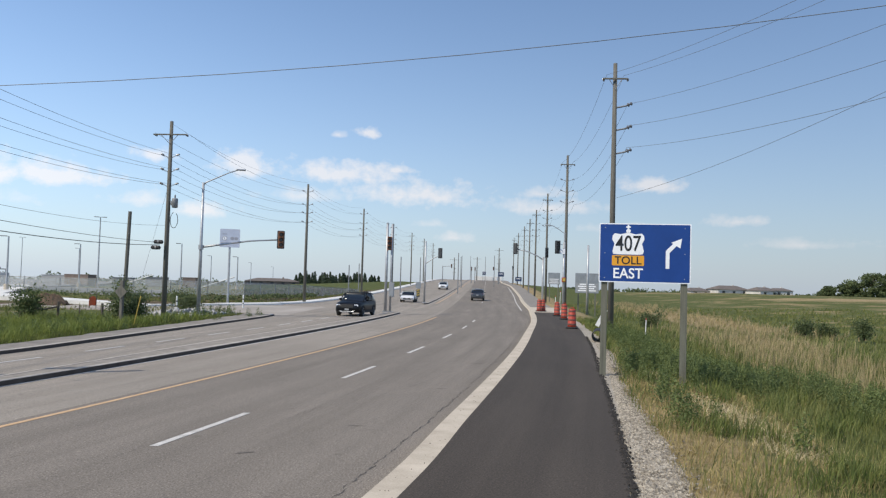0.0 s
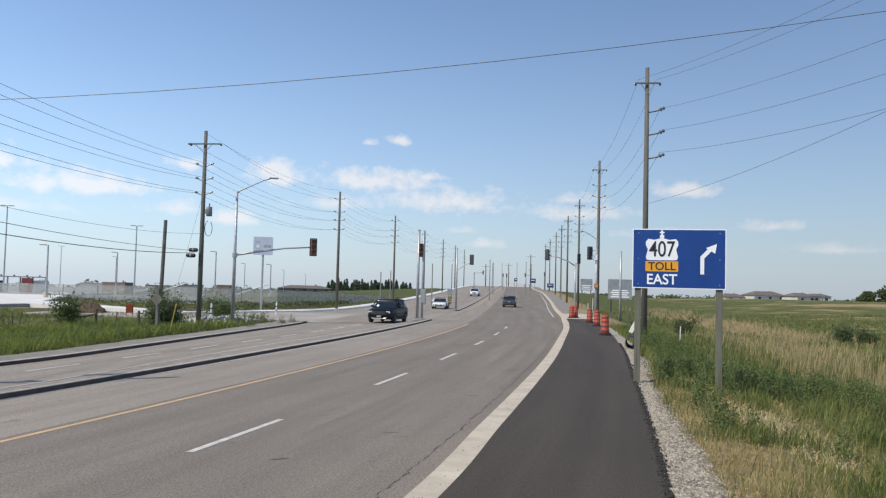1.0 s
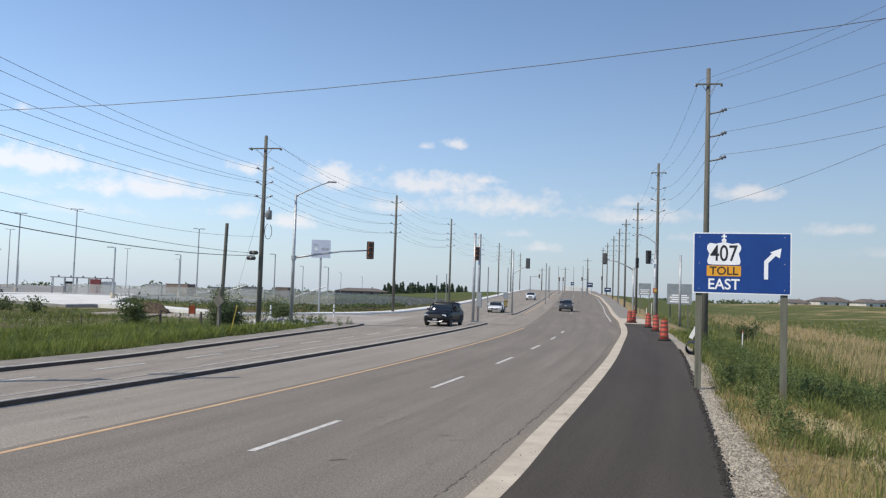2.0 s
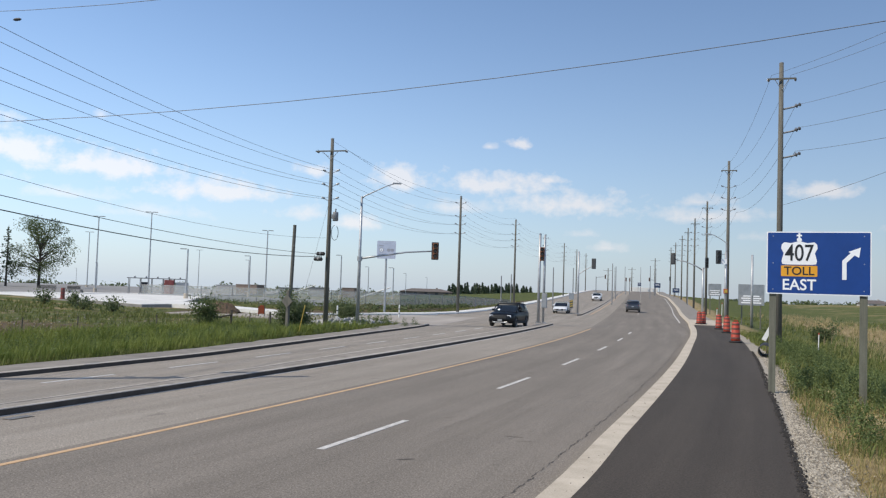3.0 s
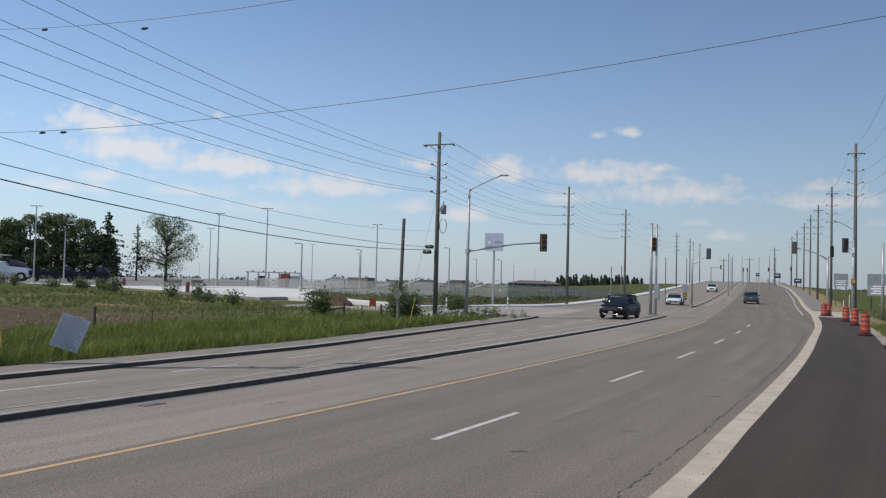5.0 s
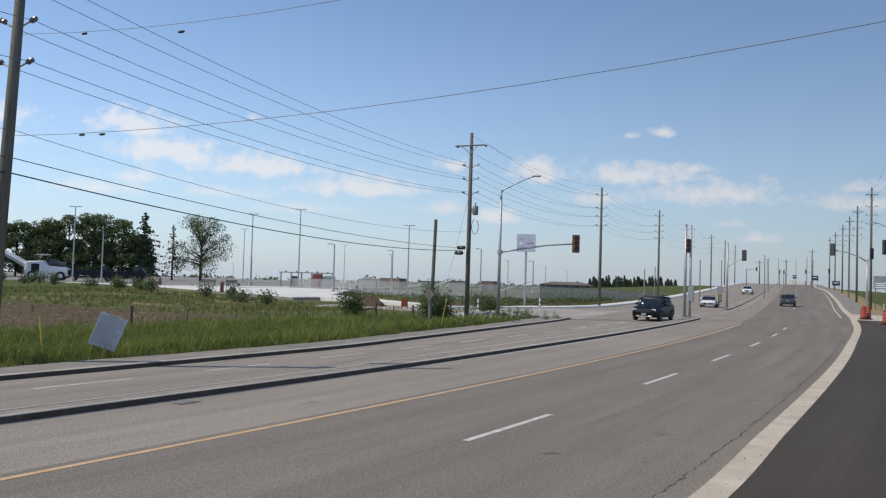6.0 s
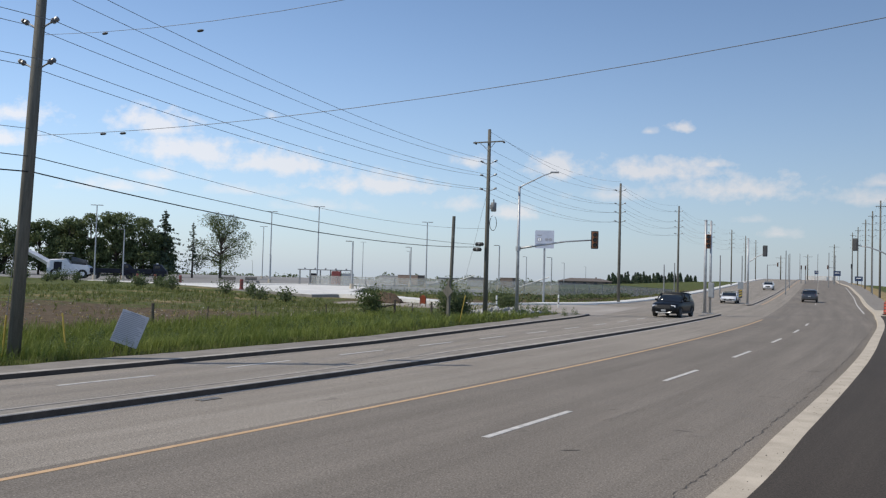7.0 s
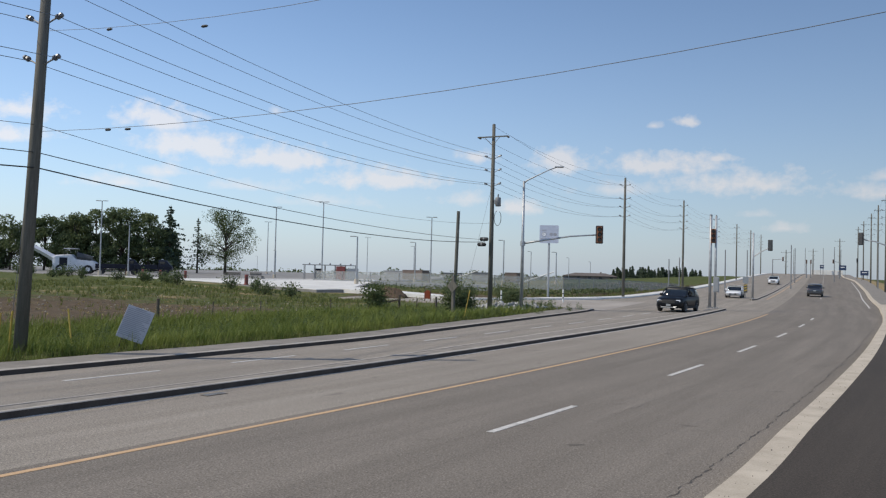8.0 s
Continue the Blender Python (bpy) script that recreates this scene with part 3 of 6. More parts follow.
def stripe(name, y0, y1, off, width, mat, label, group):
    """A painted line on the road."""
    n = max(1, round((y1 - y0) / 1.5))
    ys = [y0 + (y1 - y0) * i / n for i in range(n + 1)]
    bm = bmesh.new()
    rows = []
    for y in ys:
        s = 0.2237 - 0.00229 * min(max(y, 0), 67)
        c = 1 / math.hypot(1, s)
        m = lane_x(y) + off(y)
        rows.append([bm.verts.new((m + k * width / 2 / c, y, rise(y) + h)) for k, h in ((-1, 0.0), (-1, 0.006), (1, 0.006), (1, 0.0))])
    for a, b in zip(rows, rows[1:]):
        for i in range(3):
            bm.faces.new((a[i], a[i + 1], b[i + 1], b[i]))
    bmesh.ops.recalc_face_normals(bm, faces=bm.faces)
    ob = mesh_object(name, bm, mat)
    return tagged(ob, label, "road marking", group)


for y in [3.2, 12.06, 21.15, 29.3, 37.9, 46.8] + [55.6] + [108.7 + 8.85 * k for k in range(25)]:
    stripe("lane_dash", y, y + 3.2, lambda v: 0.0, 0.12, "paint_white", "worn white lane dash painted on asphalt", "lane dashes")
for k in range(18):
    y0 = 8.2 + 4.55 * k
    if y0 < 60 or 98 < y0:
        stripe("lane_dash", y0, y0 + 2.35, lambda v: -9.72 - 0.2 * smooth(15, 30, v), 0.1, "paint_white", "faded white lane dash painted on asphalt", "far lane dashes")
stripe("edge_line", -30, 62, lambda v: -3.1, 0.11, "paint_yellow", "worn yellow edge line along the median lane", "yellow lines")
stripe("edge_line", 100, 340, lambda v: -5.6 if v > 125 else -5.6, 0.13, "paint_yellow", "worn yellow edge line along the median lane", "yellow lines")
stripe("edge_line", 84, 210, lambda v: right_edge(v) - 0.75, 0.13, "paint_white", "white edge line beside the kerb", "white lines")


def crack(points, width, label="dark tar-filled crack in the asphalt"):
    """A thin ragged crack; points are (offset, y)."""
    bm = bmesh.new()
    rows = []
    for (o0, y0), (o1, y1) in zip(points, points[1:]):
        n = max(2, int(math.hypot(o1 - o0, y1 - y0) / 0.06))
        for k in range(n):
            y = y0 + (y1 - y0) * k / n
            o = o0 + (o1 - o0) * k / n + 0.05 * noise.noise((y * 2.1, o0, 1)) + 0.045 * noise.noise((y * 8.3, o0, 2)) + 0.02 * noise.noise((y * 27, o0, 3))
            w = width * max(0.08, 0.35 + 1.1 * noise.noise((y * 5.3, o0, 7))) / 2
            dx, dy = (w, 0) if abs(y1 - y0) > abs(o1 - o0) else (0, w)
            rows.append([bm.verts.new((lane_x(y + i * dy) + o + i * dx, y + i * dy, rise(y) + 0.005)) for i in (-1, 1)])
    for a, b in zip(rows, rows[1:]):
        bm.faces.new((a[0], a[1], b[1], b[0]))
    bmesh.ops.recalc_face_normals(bm, faces=bm.faces)
    if bm.faces[0].normal.z < 0:
        bmesh.ops.reverse_faces(bm, faces=bm.faces)
    return tagged(mesh_object("road_crack", bm, "crack_tar"), label, "crack", "road cracks")


M["crack_tar"] = material("tar_in_cracks", (0.05, 0.044, 0.038), (0.1, 0.088, 0.076), 3, 0.9)
crack([(3.48, 6.5), (3.48, 12), (3.46, 15), (3.4, 18.5), (3.35, 25), (3.3, 40), (3.66, 56)], 0.034, "long dark ragged seam between asphalt and gutter")
crack([(right_edge(y) - 0.012, y) for y in (6.5, 10, 12, 14.7, 18, 22, 27, 33, 39)], 0.016, "thin dark joint at the foot of the kerb")
crack([(2.15, 12.5), (2.5, 15.2)], 0.012)
crack([(0.9, 14.5), (1.0, 16.2)], 0.02)
crack([(1.6, 17.4), (2.2, 20.6)], 0.018)
crack([(-1.6, 9.0), (-1.2, 13.0)], 0.015)
crack([(1.1, 23.5), (1.8, 24.2)], 0.05)
crack([(0.6, 27.5), (1.5, 28.3)], 0.05)
crack([(-2.6, 24.0), (-0.4, 25.2)], 0.018)
crack([(-9.4, 19.0), (-9.5, 34.0)], 0.015)
random.seed(17)
for _ in range(34):
    o, y = random.choice((random.uniform(-2.6, -0.5), random.uniform(0.5, 3.0))), random.uniform(9.5, 44)
    w = random.uniform(0.12, 0.42) * (1 + y / 40)
    crack([(o, y), (o + w, y + random.uniform(-0.05, 0.25))], random.uniform(0.03, 0.07), "short dark scuff worn into the asphalt")

# ---- route sign ----


def text_mesh(body, size, mat, parent, name, at, label="", bold=0.0, squeeze=1.0):
    cu = bpy.data.curves.new(name, "FONT")
    cu.body, cu.size, cu.align_x, cu.align_y, cu.extrude, cu.offset = body, size, "CENTER", "CENTER", 0.002, bold
    tmp = new("lettering", cu)
    me = bpy.data.meshes.new_from_object(tmp.evaluated_get(bpy.context.evaluated_depsgraph_get()))
    bpy.data.objects.remove(tmp)
    me.transform(Matrix.Translation(at) @ Matrix.Rotation(radians(90), 4, "X") @ Matrix.Diagonal((squeeze, 1, 1, 1)))
    me.materials.clear()
    me.materials.append(M[mat])
    ob = new(name, me)
    ob.parent = parent
    if label:
        tagged(ob, label)
    return ob


def route_sign(at, turn):
    W, Hh, z0 = 2.44, 1.62, 2.70
    s = thing("route_sign", at, "blue highway route sign on two square wooden posts", "road sign", turn=turn)
    for x, low in ((-1.06, -0.3), (1.06, -0.9)):
        part("post", box((0.17, 0.14, z0 + Hh - 0.1 - low), (x, 0.11, (z0 + Hh - 0.1 + low) / 2), 0.008), "wood_green", s, "weathered grey-green square wooden post")
    pan = part("panel", plate(rounded(W, Hh, 0.02, cx=0, cz=z0 + Hh / 2), -0.004, 0.02), "sign_white", s, "white-edged aluminium sign panel")
    part("face", plate(rounded(W - 0.055, Hh - 0.055, 0.02, cx=0, cz=z0 + Hh / 2), -0.008, -0.003), "sign_blue", pan, "blue reflective sheeting")
    # crowned shield
    cx, cz = -0.44, z0 + 1.08
    out = []
    for px, pz in ((-0.40, -0.30), (-0.42, -0.22), (-0.37, -0.02), (-0.43, 0.10), (-0.42, 0.2), (-0.36, 0.265), (-0.2, 0.24), (-0.08, 0.27), (0, 0.3), (0.08, 0.27), (0.2, 0.24), (0.36, 0.265), (0.42, 0.2), (0.43, 0.10), (0.37, -0.02), (0.42, -0.22), (0.40, -0.30), (0.3, -0.315), (-0.3, -0.315)):
        out.append((cx + px, cz + pz))
    bm = plate(out[::-1], -0.013, -0.007)
    plate(rounded(0.12, 0.1, 0.045, cx=cx, cz=cz + 0.33), -0.013, -0.007, bm)
    plate(rounded(0.045, 0.16, 0.01, cx=cx, cz=cz + 0.42), -0.0135, -0.0075, bm)
    plate(rounded(0.13, 0.04, 0.01, cx=cx, cz=cz + 0.44), -0.014, -0.008, bm)
    part("shield", bm, "sign_white", pan, "white crowned route shield")
    text_mesh("407", 0.6, "sign_black", pan, "route_number", (cx, -0.0165, cz - 0.03), "black route number 407", 0.004, 0.76)
    part("toll_plate", plate(rounded(0.86, 0.28, 0.02, cx=cx, cz=z0 + 0.6), -0.013, -0.007), "sign_yellow", pan, "amber plate")
    text_mesh("TOLL", 0.3, "sign_black", pan, "toll_word", (cx, -0.0165, z0 + 0.595), "black word TOLL", 0.003, 1.0)
    text_mesh("EAST", 0.395, "sign_white", pan, "direction_word", (cx, -0.0125, z0 + 0.235), "white word EAST", 0.006, 0.92)
    # arrow: a stem that bends up to the right
    ax = 0.56
    bm = plate([(ax, z0 + 0.4), (ax + 0.1, z0 + 0.4), (ax + 0.1, z0 + 0.83), (ax + 0.29, z0 + 1.03), (ax + 0.21, z0 + 1.1), (ax, z0 + 0.88)], -0.013, -0.007)
    plate([(ax + 0.14, z0 + 1.11), (ax + 0.38, z0 + 0.96), (ax + 0.42, z0 + 1.22)], -0.0135, -0.0075, bm)
    part("arrow", bm, "sign_white", pan, "white bent arrow pointing up to the side")
    for x in (-1.06, 1.06):
        for z in (0.12, 0.8, 1.5):
            part("bolt", box((0.025, 0.008, 0.025), (x, -0.011, z0 + z), 0.003), "galv", pan)
    return s


SIGN = (5.52, 22.15)
route_sign((SIGN[0], SIGN[1], 0), -11.6)

# ---- utility poles and wires ----


def insulator(bm, at, lie, big=1.0):
    """A ribbed porcelain insulator that points along lie."""
    d = Vector(lie).normalized()
    p = Vector(at)
    pts = [p + d * k * big for k in (0, 0.06, 0.07, 0.12, 0.13, 0.18, 0.19, 0.24, 0.26)]
    return tube(pts, [r * big for r in (0.03, 0.035, 0.075, 0.075, 0.035, 0.035, 0.07, 0.06, 0.02)], 8, bm)


def utility_pole(at, high, arm=None, levels=(), sides=(1, -1), lean=0.0, turn=0.0, label="tall weathered wooden utility pole with insulators", thick=0.17, reach=0.34):
    z = at[2]
    s = thing("utility_pole", at, label, "utility pole", "utility poles", turn)
    s.matrix_basis = pose(at[0], at[1], at[2], 0, lean, turn)
    part("shaft", tube([(0, 0, -1.0), (0, 0, high * 0.5), (0, 0, high)], [thick, thick * 0.85, thick * 0.64], 14), "wood_pole", s, "", True)
    part("pole_cap", lathe([(thick * 0.66, high - 0.02), (thick * 0.66, high + 0.03), (0.03, high + 0.07)], 12), "galv_dull", s)
    if arm:
        az_, half = arm
        part("crossarm", box((2 * half, 0.08, 0.085), (0, -thick - 0.03, az_), 0.01), "wood_pole", s, "timber crossarm")
        for sx in (-1, 1):
            part("arm_brace", tube([(sx * half * 0.5, -thick - 0.07, az_ - 0.04), (0, -thick, az_ - 0.6)], 0.018, 6), "galv_dull", s)
            for k in (0.94,):
                part("insulator", insulator(bmesh.new(), (sx * half * k, -thick + 0.02, az_ + 0.02), (0.2, 1, -0.25)), "porcelain", s)
    for lv in levels:
        for sx in sides:
            bm = tube([(sx * thick * 0.7, 0, lv - 0.12), (sx * reach, 0, lv - 0.02), (sx * (reach + 0.08), 0, lv)], 0.022 if reach < 0.5 else 0.05, 6)
            br = part("bracket", bm, "galv_dull", s)
            part("insulator", insulator(bmesh.new(), (sx * (reach + 0.04), 0, lv), (sx * 0.9, 0, 0.35), 1.0 if reach < 0.5 else 1.5), "porcelain", br)
    return s


def wire(a, b, sag, r=0.014, label="thin aluminium power line between two poles", group="power lines", mat="wire"):
    ob = mesh_object("power_line", tube(sag_points(a, b, sag, 18), r, 5), mat)
    return tagged(ob, label, "cable", group)


LEFT = [((-21.6, -21.5), -1.2), ((-17.94, 15.25), -0.6), ((-17.67, 51.9), 0.05), ((-14.9, 88.5), 0.9), ((-12.3, 125.0), 1.7), ((-9.9, 162.0), 2.2), ((-7.6, 199.0), 2.8), ((-5.4, 236.0), 3.5), ((-3.2, 273.0), 4.2)]
RIGHT = [((18.0, 10.0), -0.6), ((9.6, 46.0), 0.3), ((12.15, 80.0), 0.5), ((14.75, 115.0), 0.7), ((16.4, 143.0), 1.0), ((18.2, 170.0), 1.6), ((20.0, 199.0), 2.2), ((22.0, 236.0), 3.0), ((24.0, 273.0), 3.8)]


def left_top(i):
    return 12.4 + LEFT[i][1] - (0.3 if i > 2 else 0)


def left_levels(i):
    """Heights of the insulator brackets on a pole of the far row."""
    if i < 2:
        return [9.9, 8.7, 7.65]
    if i == 2:
        return [10.27, 9.35, 8.41]
    return [left_top(i) - d for d in (0.75, 2.2, 3.1, 4.1)]


def left_ends(i, side):
    """Where the main wires meet a pole: top, arm, then the brackets downwards."""
    (x, y), z = LEFT[i][0], left_levels(i)
    if i < 2:
        x += 0.047 * 8.7 if i == 1 else 0.0
    reach = 0.5 * side
    if i == 2:
        return [(x + 1.05 * side, y, left_top(i) - 0.72)] + [(x + reach, y, h) for h in z]
    return [(x + reach, y, h) for h in z]


for i, ((x, y), dz) in enumerate(LEFT):
    top = left_top(i)
    utility_pole((x, y, 0), top, (top - 0.85, 1.1) if i == 2 else None, left_levels(i), turn=0 if i == 1 else -5, lean=2.7 if i == 1 else 0.0)
for i, ((x, y), dz) in enumerate(RIGHT):
    top = 15.1 + dz
    utility_pole((x, y, 0), top, (top - 0.9, 0.72 if i < 2 else 0.7), [top - 2.4, top - 3.7, top - 5.05] if i < 2 else [top - 2.4, top - 3.5, top - 4.6], (1,) if i < 2 else (1, -1), turn=-5, thick=0.175, reach=0.6 if i < 2 else 0.4)
for i in range(len(LEFT) - 1):
    for side in (-1, 1):
        a, b = left_ends(i, side), left_ends(i + 1, side)
        if i == 1:
            b = b[1:]
        for p, q in zip(a, b):
            wire(p, q, 0.6 if i < 2 else 0.8, 0.009)
    if i >= 2:
        wire((*LEFT[i][0], left_top(i) - 0.1), (*LEFT[i + 1][0], left_top(i + 1) + 0.2), 0.8, 0.008)
for i, ((a, da), (b, db)) in enumerate(zip(RIGHT, RIGHT[1:])):
    for sx, dn, r in ((-0.5, 0.65, 0.009), (0.5, 0.65, 0.009), (0.75, 2.3, 0.009), (0.75, 3.55, 0.01), (0.75, 4.8, 0.01)):
        wire((a[0] + sx, a[1], 15.1 + da - dn), (b[0] + sx, b[1], 15.1 + db - dn), 0.9, r)
wire((18.0, 10.0, 12.2), (9.62, 46.0, 7.65), 1.0, 0.009, "slack service wire between roadside poles")
wire((-17.45, 15.25, 5.79), (18.0, 10.0, 8.75), 1.15, 0.0065, "slack service wire crossing over the road")
wire((-17.33, 15.25, 8.37), (18.0, 10.0, 12.0), 1.9, 0.006, "slack service wire crossing over the road")
for z0, z1, z2, x2, sag, r in ((5.1, 4.86, 4.5, -18.0, 0.55, 0.018), (5.5, 5.25, 4.65, -18.0, 0.4, 0.012), (6.2, 5.96, 5.75, -17.7, 0.7, 0.007)):
    wire((-21.6, -21.5, z0), (-17.6, 15.25, z1), sag, r, "black communication cable slung between poles", "communication cables", "black")
    wire((-17.6, 15.25, z1), (x2, 51.6, z2), sag, r, "black communication cable slung between poles", "communication cables", "black")
# small clamps on the crossing wires
for x, y, z in ((-14.9, 14.87, 5.66), (-14.2, 14.77, 5.63), (-15.0, 14.9, 8.1), (-11.8, 14.42, 7.75)):
    c = thing("wire_clamp", (x, y, z), "small black clamp on a slack service wire", "wire clamp", "wire clamps", -8)
    part("clamp", tube([(-0.1, 0, 0), (-0.06, 0, 0), (0.06, 0, 0), (0.1, 0, 0)], [0.012, 0.03, 0.03, 0.012], 6), "black", c)

for x, y, top in ((14.3, 332.0, 14.6), (20.4, 292.0, 16.6), (4.5, 300.0, 13.0)):
    utility_pole((x, y, rise(y) - 0.5), top - rise(y), (top - rise(y) - 0.8, 1.6), [top - rise(y) - 2.4, top - rise(y) - 4.0, top - rise(y) - 5.6], label="tall distant utility pole with several arms", thick=0.22)

# ---- road furniture ----
M["signal_yellow"] = material("faded_signal_yellow", (0.17, 0.065, 0.03), (0.26, 0.11, 0.045), 3, 0.6, fine=20)
M["signal_dark"] = material("dark_signal_housing", (0.03, 0.032, 0.035), (0.055, 0.058, 0.06), 3, 0.5, fine=20)
M["lens_dark"] = material("dark_glass_lens", (0.03, 0.022, 0.018), (0.05, 0.035, 0.03), 3, 0.25)
M["orange"] = material("orange_barrel_plastic", (0.3, 0.03, 0.012), (0.42, 0.05, 0.02), 2.5, 0.55, fine=20)
M["barrel_band"] = material("dark_reflective_band", (0.1, 0.04, 0.03), (0.18, 0.08, 0.06), 3, 0.4)
M["yellow"] = material("yellow_plastic", (0.36, 0.25, 0.035), (0.5, 0.37, 0.07), 3, 0.5)
M["white_plastic"] = material("dusty_white_plastic", (0.55, 0.55, 0.52), (0.74, 0.74, 0.7), 3, 0.6)
M["rock"] = material("grey_rip_rap_stone", (0.2, 0.195, 0.185), (0.46, 0.45, 0.43), 4, 0.95, bump=0.6, fine=20, objrand=0.5)
M["soil"] = material("brown_soil", (0.05, 0.032, 0.018), (0.13, 0.088, 0.055), 2.5, 0.98, bump=0.8, fine=14)
M["paper"] = material("weathered_notice_panel", (0.4, 0.4, 0.44), (0.52, 0.52, 0.56), 2, 0.6)
M["wood_dark"] = material("old_fence_wood", (0.05, 0.04, 0.03), (0.12, 0.1, 0.075), 4, 0.95, fine=30)
M["box_grey"] = material("grey_cabinet_paint", (0.22, 0.235, 0.24), (0.3, 0.31, 0.32), 3, 0.6)
M["panel_cool"] = material("cool_grey_sign_panel", (0.4, 0.44, 0.53), (0.47, 0.51, 0.6), 2, 0.5)
M["blue_small"] = material("dull_blue_guide_sign", (0.015, 0.03, 0.07), (0.025, 0.045, 0.1), 2, 0.5)


def signal_head(parent, at, facing=0.0, name="signal_head", mat="signal_yellow", board=True):
    """A three-lens head with hoods; facing 0 looks towards -y."""
    turn = Matrix.Rotation(radians(facing), 4, "Z")

    def put(bm):
        bmesh.ops.transform(bm, matrix=Matrix.Translation(at) @ turn, verts=bm.verts)
        return bm
    h = part(name, put(box((0.34, 0.22, 1.08), (0, 0.0, 0), 0.02)), mat, parent, "three-lens traffic signal head")
    if board:
        part("backboard", put(plate(rounded(0.5, 1.22, 0.06), 0.03, 0.05)), "signal_dark", h, "dark backboard")
    for k in (-1, 0, 1):
        part("lens", put(tube([(0, -0.115, 0.35 * k), (0, -0.135, 0.35 * k)], [0.14, 0.12], 14)), "lens_dark", h)
        bm = bmesh.new()
        arc = [radians(a) for a in range(-30, 211, 24)]
        f = [bm.verts.new((0.15 * math.cos(a), -0.11, 0.35 * k + 0.15 * math.sin(a))) for a in arc]
        g = [bm.verts.new((0.15 * math.cos(a), -0.32, 0.35 * k + 0.15 * math.sin(a))) for a in arc]
        for i in range(len(arc) - 1):
            bm.faces.new((f[i], g[i], g[i + 1], f[i + 1]))
        part("hood", put(bm), mat, h)
    return h


def steel_pole(s, high, r0=0.12, r1=0.07, mat="galv", base=True):
    part("pole", tube([(0, 0, 0), (0, 0, high * 0.5), (0, 0, high)], [r0, (r0 + r1) / 2, r1], 12), mat, s, "", True)
    if base:
        part("base_plate", box((0.42, 0.42, 0.04), (0, 0, 0.02), 0.008), mat, s)
        for sx in (-1, 1):
            for sy in (-1, 1):
                part("anchor_bolt", tube([(sx * 0.16, sy * 0.16, 0.03), (sx * 0.16, sy * 0.16, 0.12)], 0.02, 6), "galv_dull", s)


# corner lamp with the signal arm
lamp = thing("street_lamp", (-16.0, 53.7, -0.05), "galvanised street lamp with a signal mast arm", "street lamp", turn=14)
steel_pole(lamp, 8.85, 0.13, 0.075)
part("lamp_arm", tube([(0, 0, 8.7), (0.18, 0, 8.88), (0.85, 0, 9.22), (1.65, 0, 9.62), (2.15, 0, 9.8)], [0.05, 0.048, 0.042, 0.036, 0.034], 8), "galv", lamp, "", True)
part("lamp_head", box((0.62, 0.24, 0.1), (2.38, 0, 9.84), 0.035), "galv", lamp, "flat grey lamp head")
arm = part("signal_arm", tube([(0, -0.02, 4.55), (1.4, -0.02, 4.8), (3.2, -0.02, 5.1), (5.05, -0.02, 5.24)], [0.075, 0.065, 0.055, 0.045], 8), "galv", lamp, "tapered signal mast arm", True)
part("arm_clamp", lathe([(0.17, 4.4), (0.17, 4.7)], 12), "galv", lamp)
signal_head(lamp, (5.17, -0.16, 5.25))

# signals on the median and at the far corners
mp = thing("signal_pole", (-4.45, 65.0, 0.16), "plain grey steel pole on the median", "signal pole", "median poles")
steel_pole(mp, 7.05, 0.12, 0.1, "galv")
part("pole_cap", lathe([(0.11, 7.05), (0.11, 7.12), (0.04, 7.18)], 10), "galv", mp)
mp = thing("signal_pole", (-4.07, 65.1, 0.16), "grey steel pole with a signal head and control box", "signal pole", "median poles")
steel_pole(mp, 7.05, 0.09, 0.08, "galv")
signal_head(mp, (-0.17, -0.22, 5.5), 0, board=False)
cab = part("control_box", box((0.42, 0.36, 1.15), (0.08, -0.16, 1.8), 0.03), "box_grey", mp, "grey control box")
part("box_door", box((0.34, 0.012, 1.0), (0.08, -0.346, 1.8), 0.004), "box_grey", cab)

sp = thing("signal_pole", (-2.0, 96.0, 0.28), "grey steel signal pole with a short arm", "signal pole", "median poles")
steel_pole(sp, 7.3, 0.12, 0.09, "galv")
part("signal_arm", tube([(0, 0, 4.6), (0.9, 0, 5.25), (1.6, 0, 5.6)], [0.06, 0.05, 0.045], 8), "galv", sp)
signal_head(sp, (1.75, -0.1, 5.9), 170, mat="signal_dark")
hz = thing("hazard_marker", (-2.75, 96.2, 0.28), "striped hazard marker on a short post", "marker")
part("post", tube([(0, 0, 0), (0, 0, 2.4)], 0.035, 8), "galv_dull", hz)
part("panel", plate(rounded(0.4, 0.9, 0.04, cz=1.1), -0.06, -0.04), "signal_dark", hz)
for k in range(3):
    part("stripe", plate([(-0.17, 0.78 + 0.28 * k), (0.17, 0.9 + 0.28 * k), (0.17, 1.02 + 0.28 * k), (-0.17, 0.9 + 0.28 * k)], -0.068, -0.062), "yellow", hz)
part("keep_right_plate", plate(rounded(0.6, 0.75, 0.05, cz=2.05), -0.06, -0.04), "sign_grey", hz)

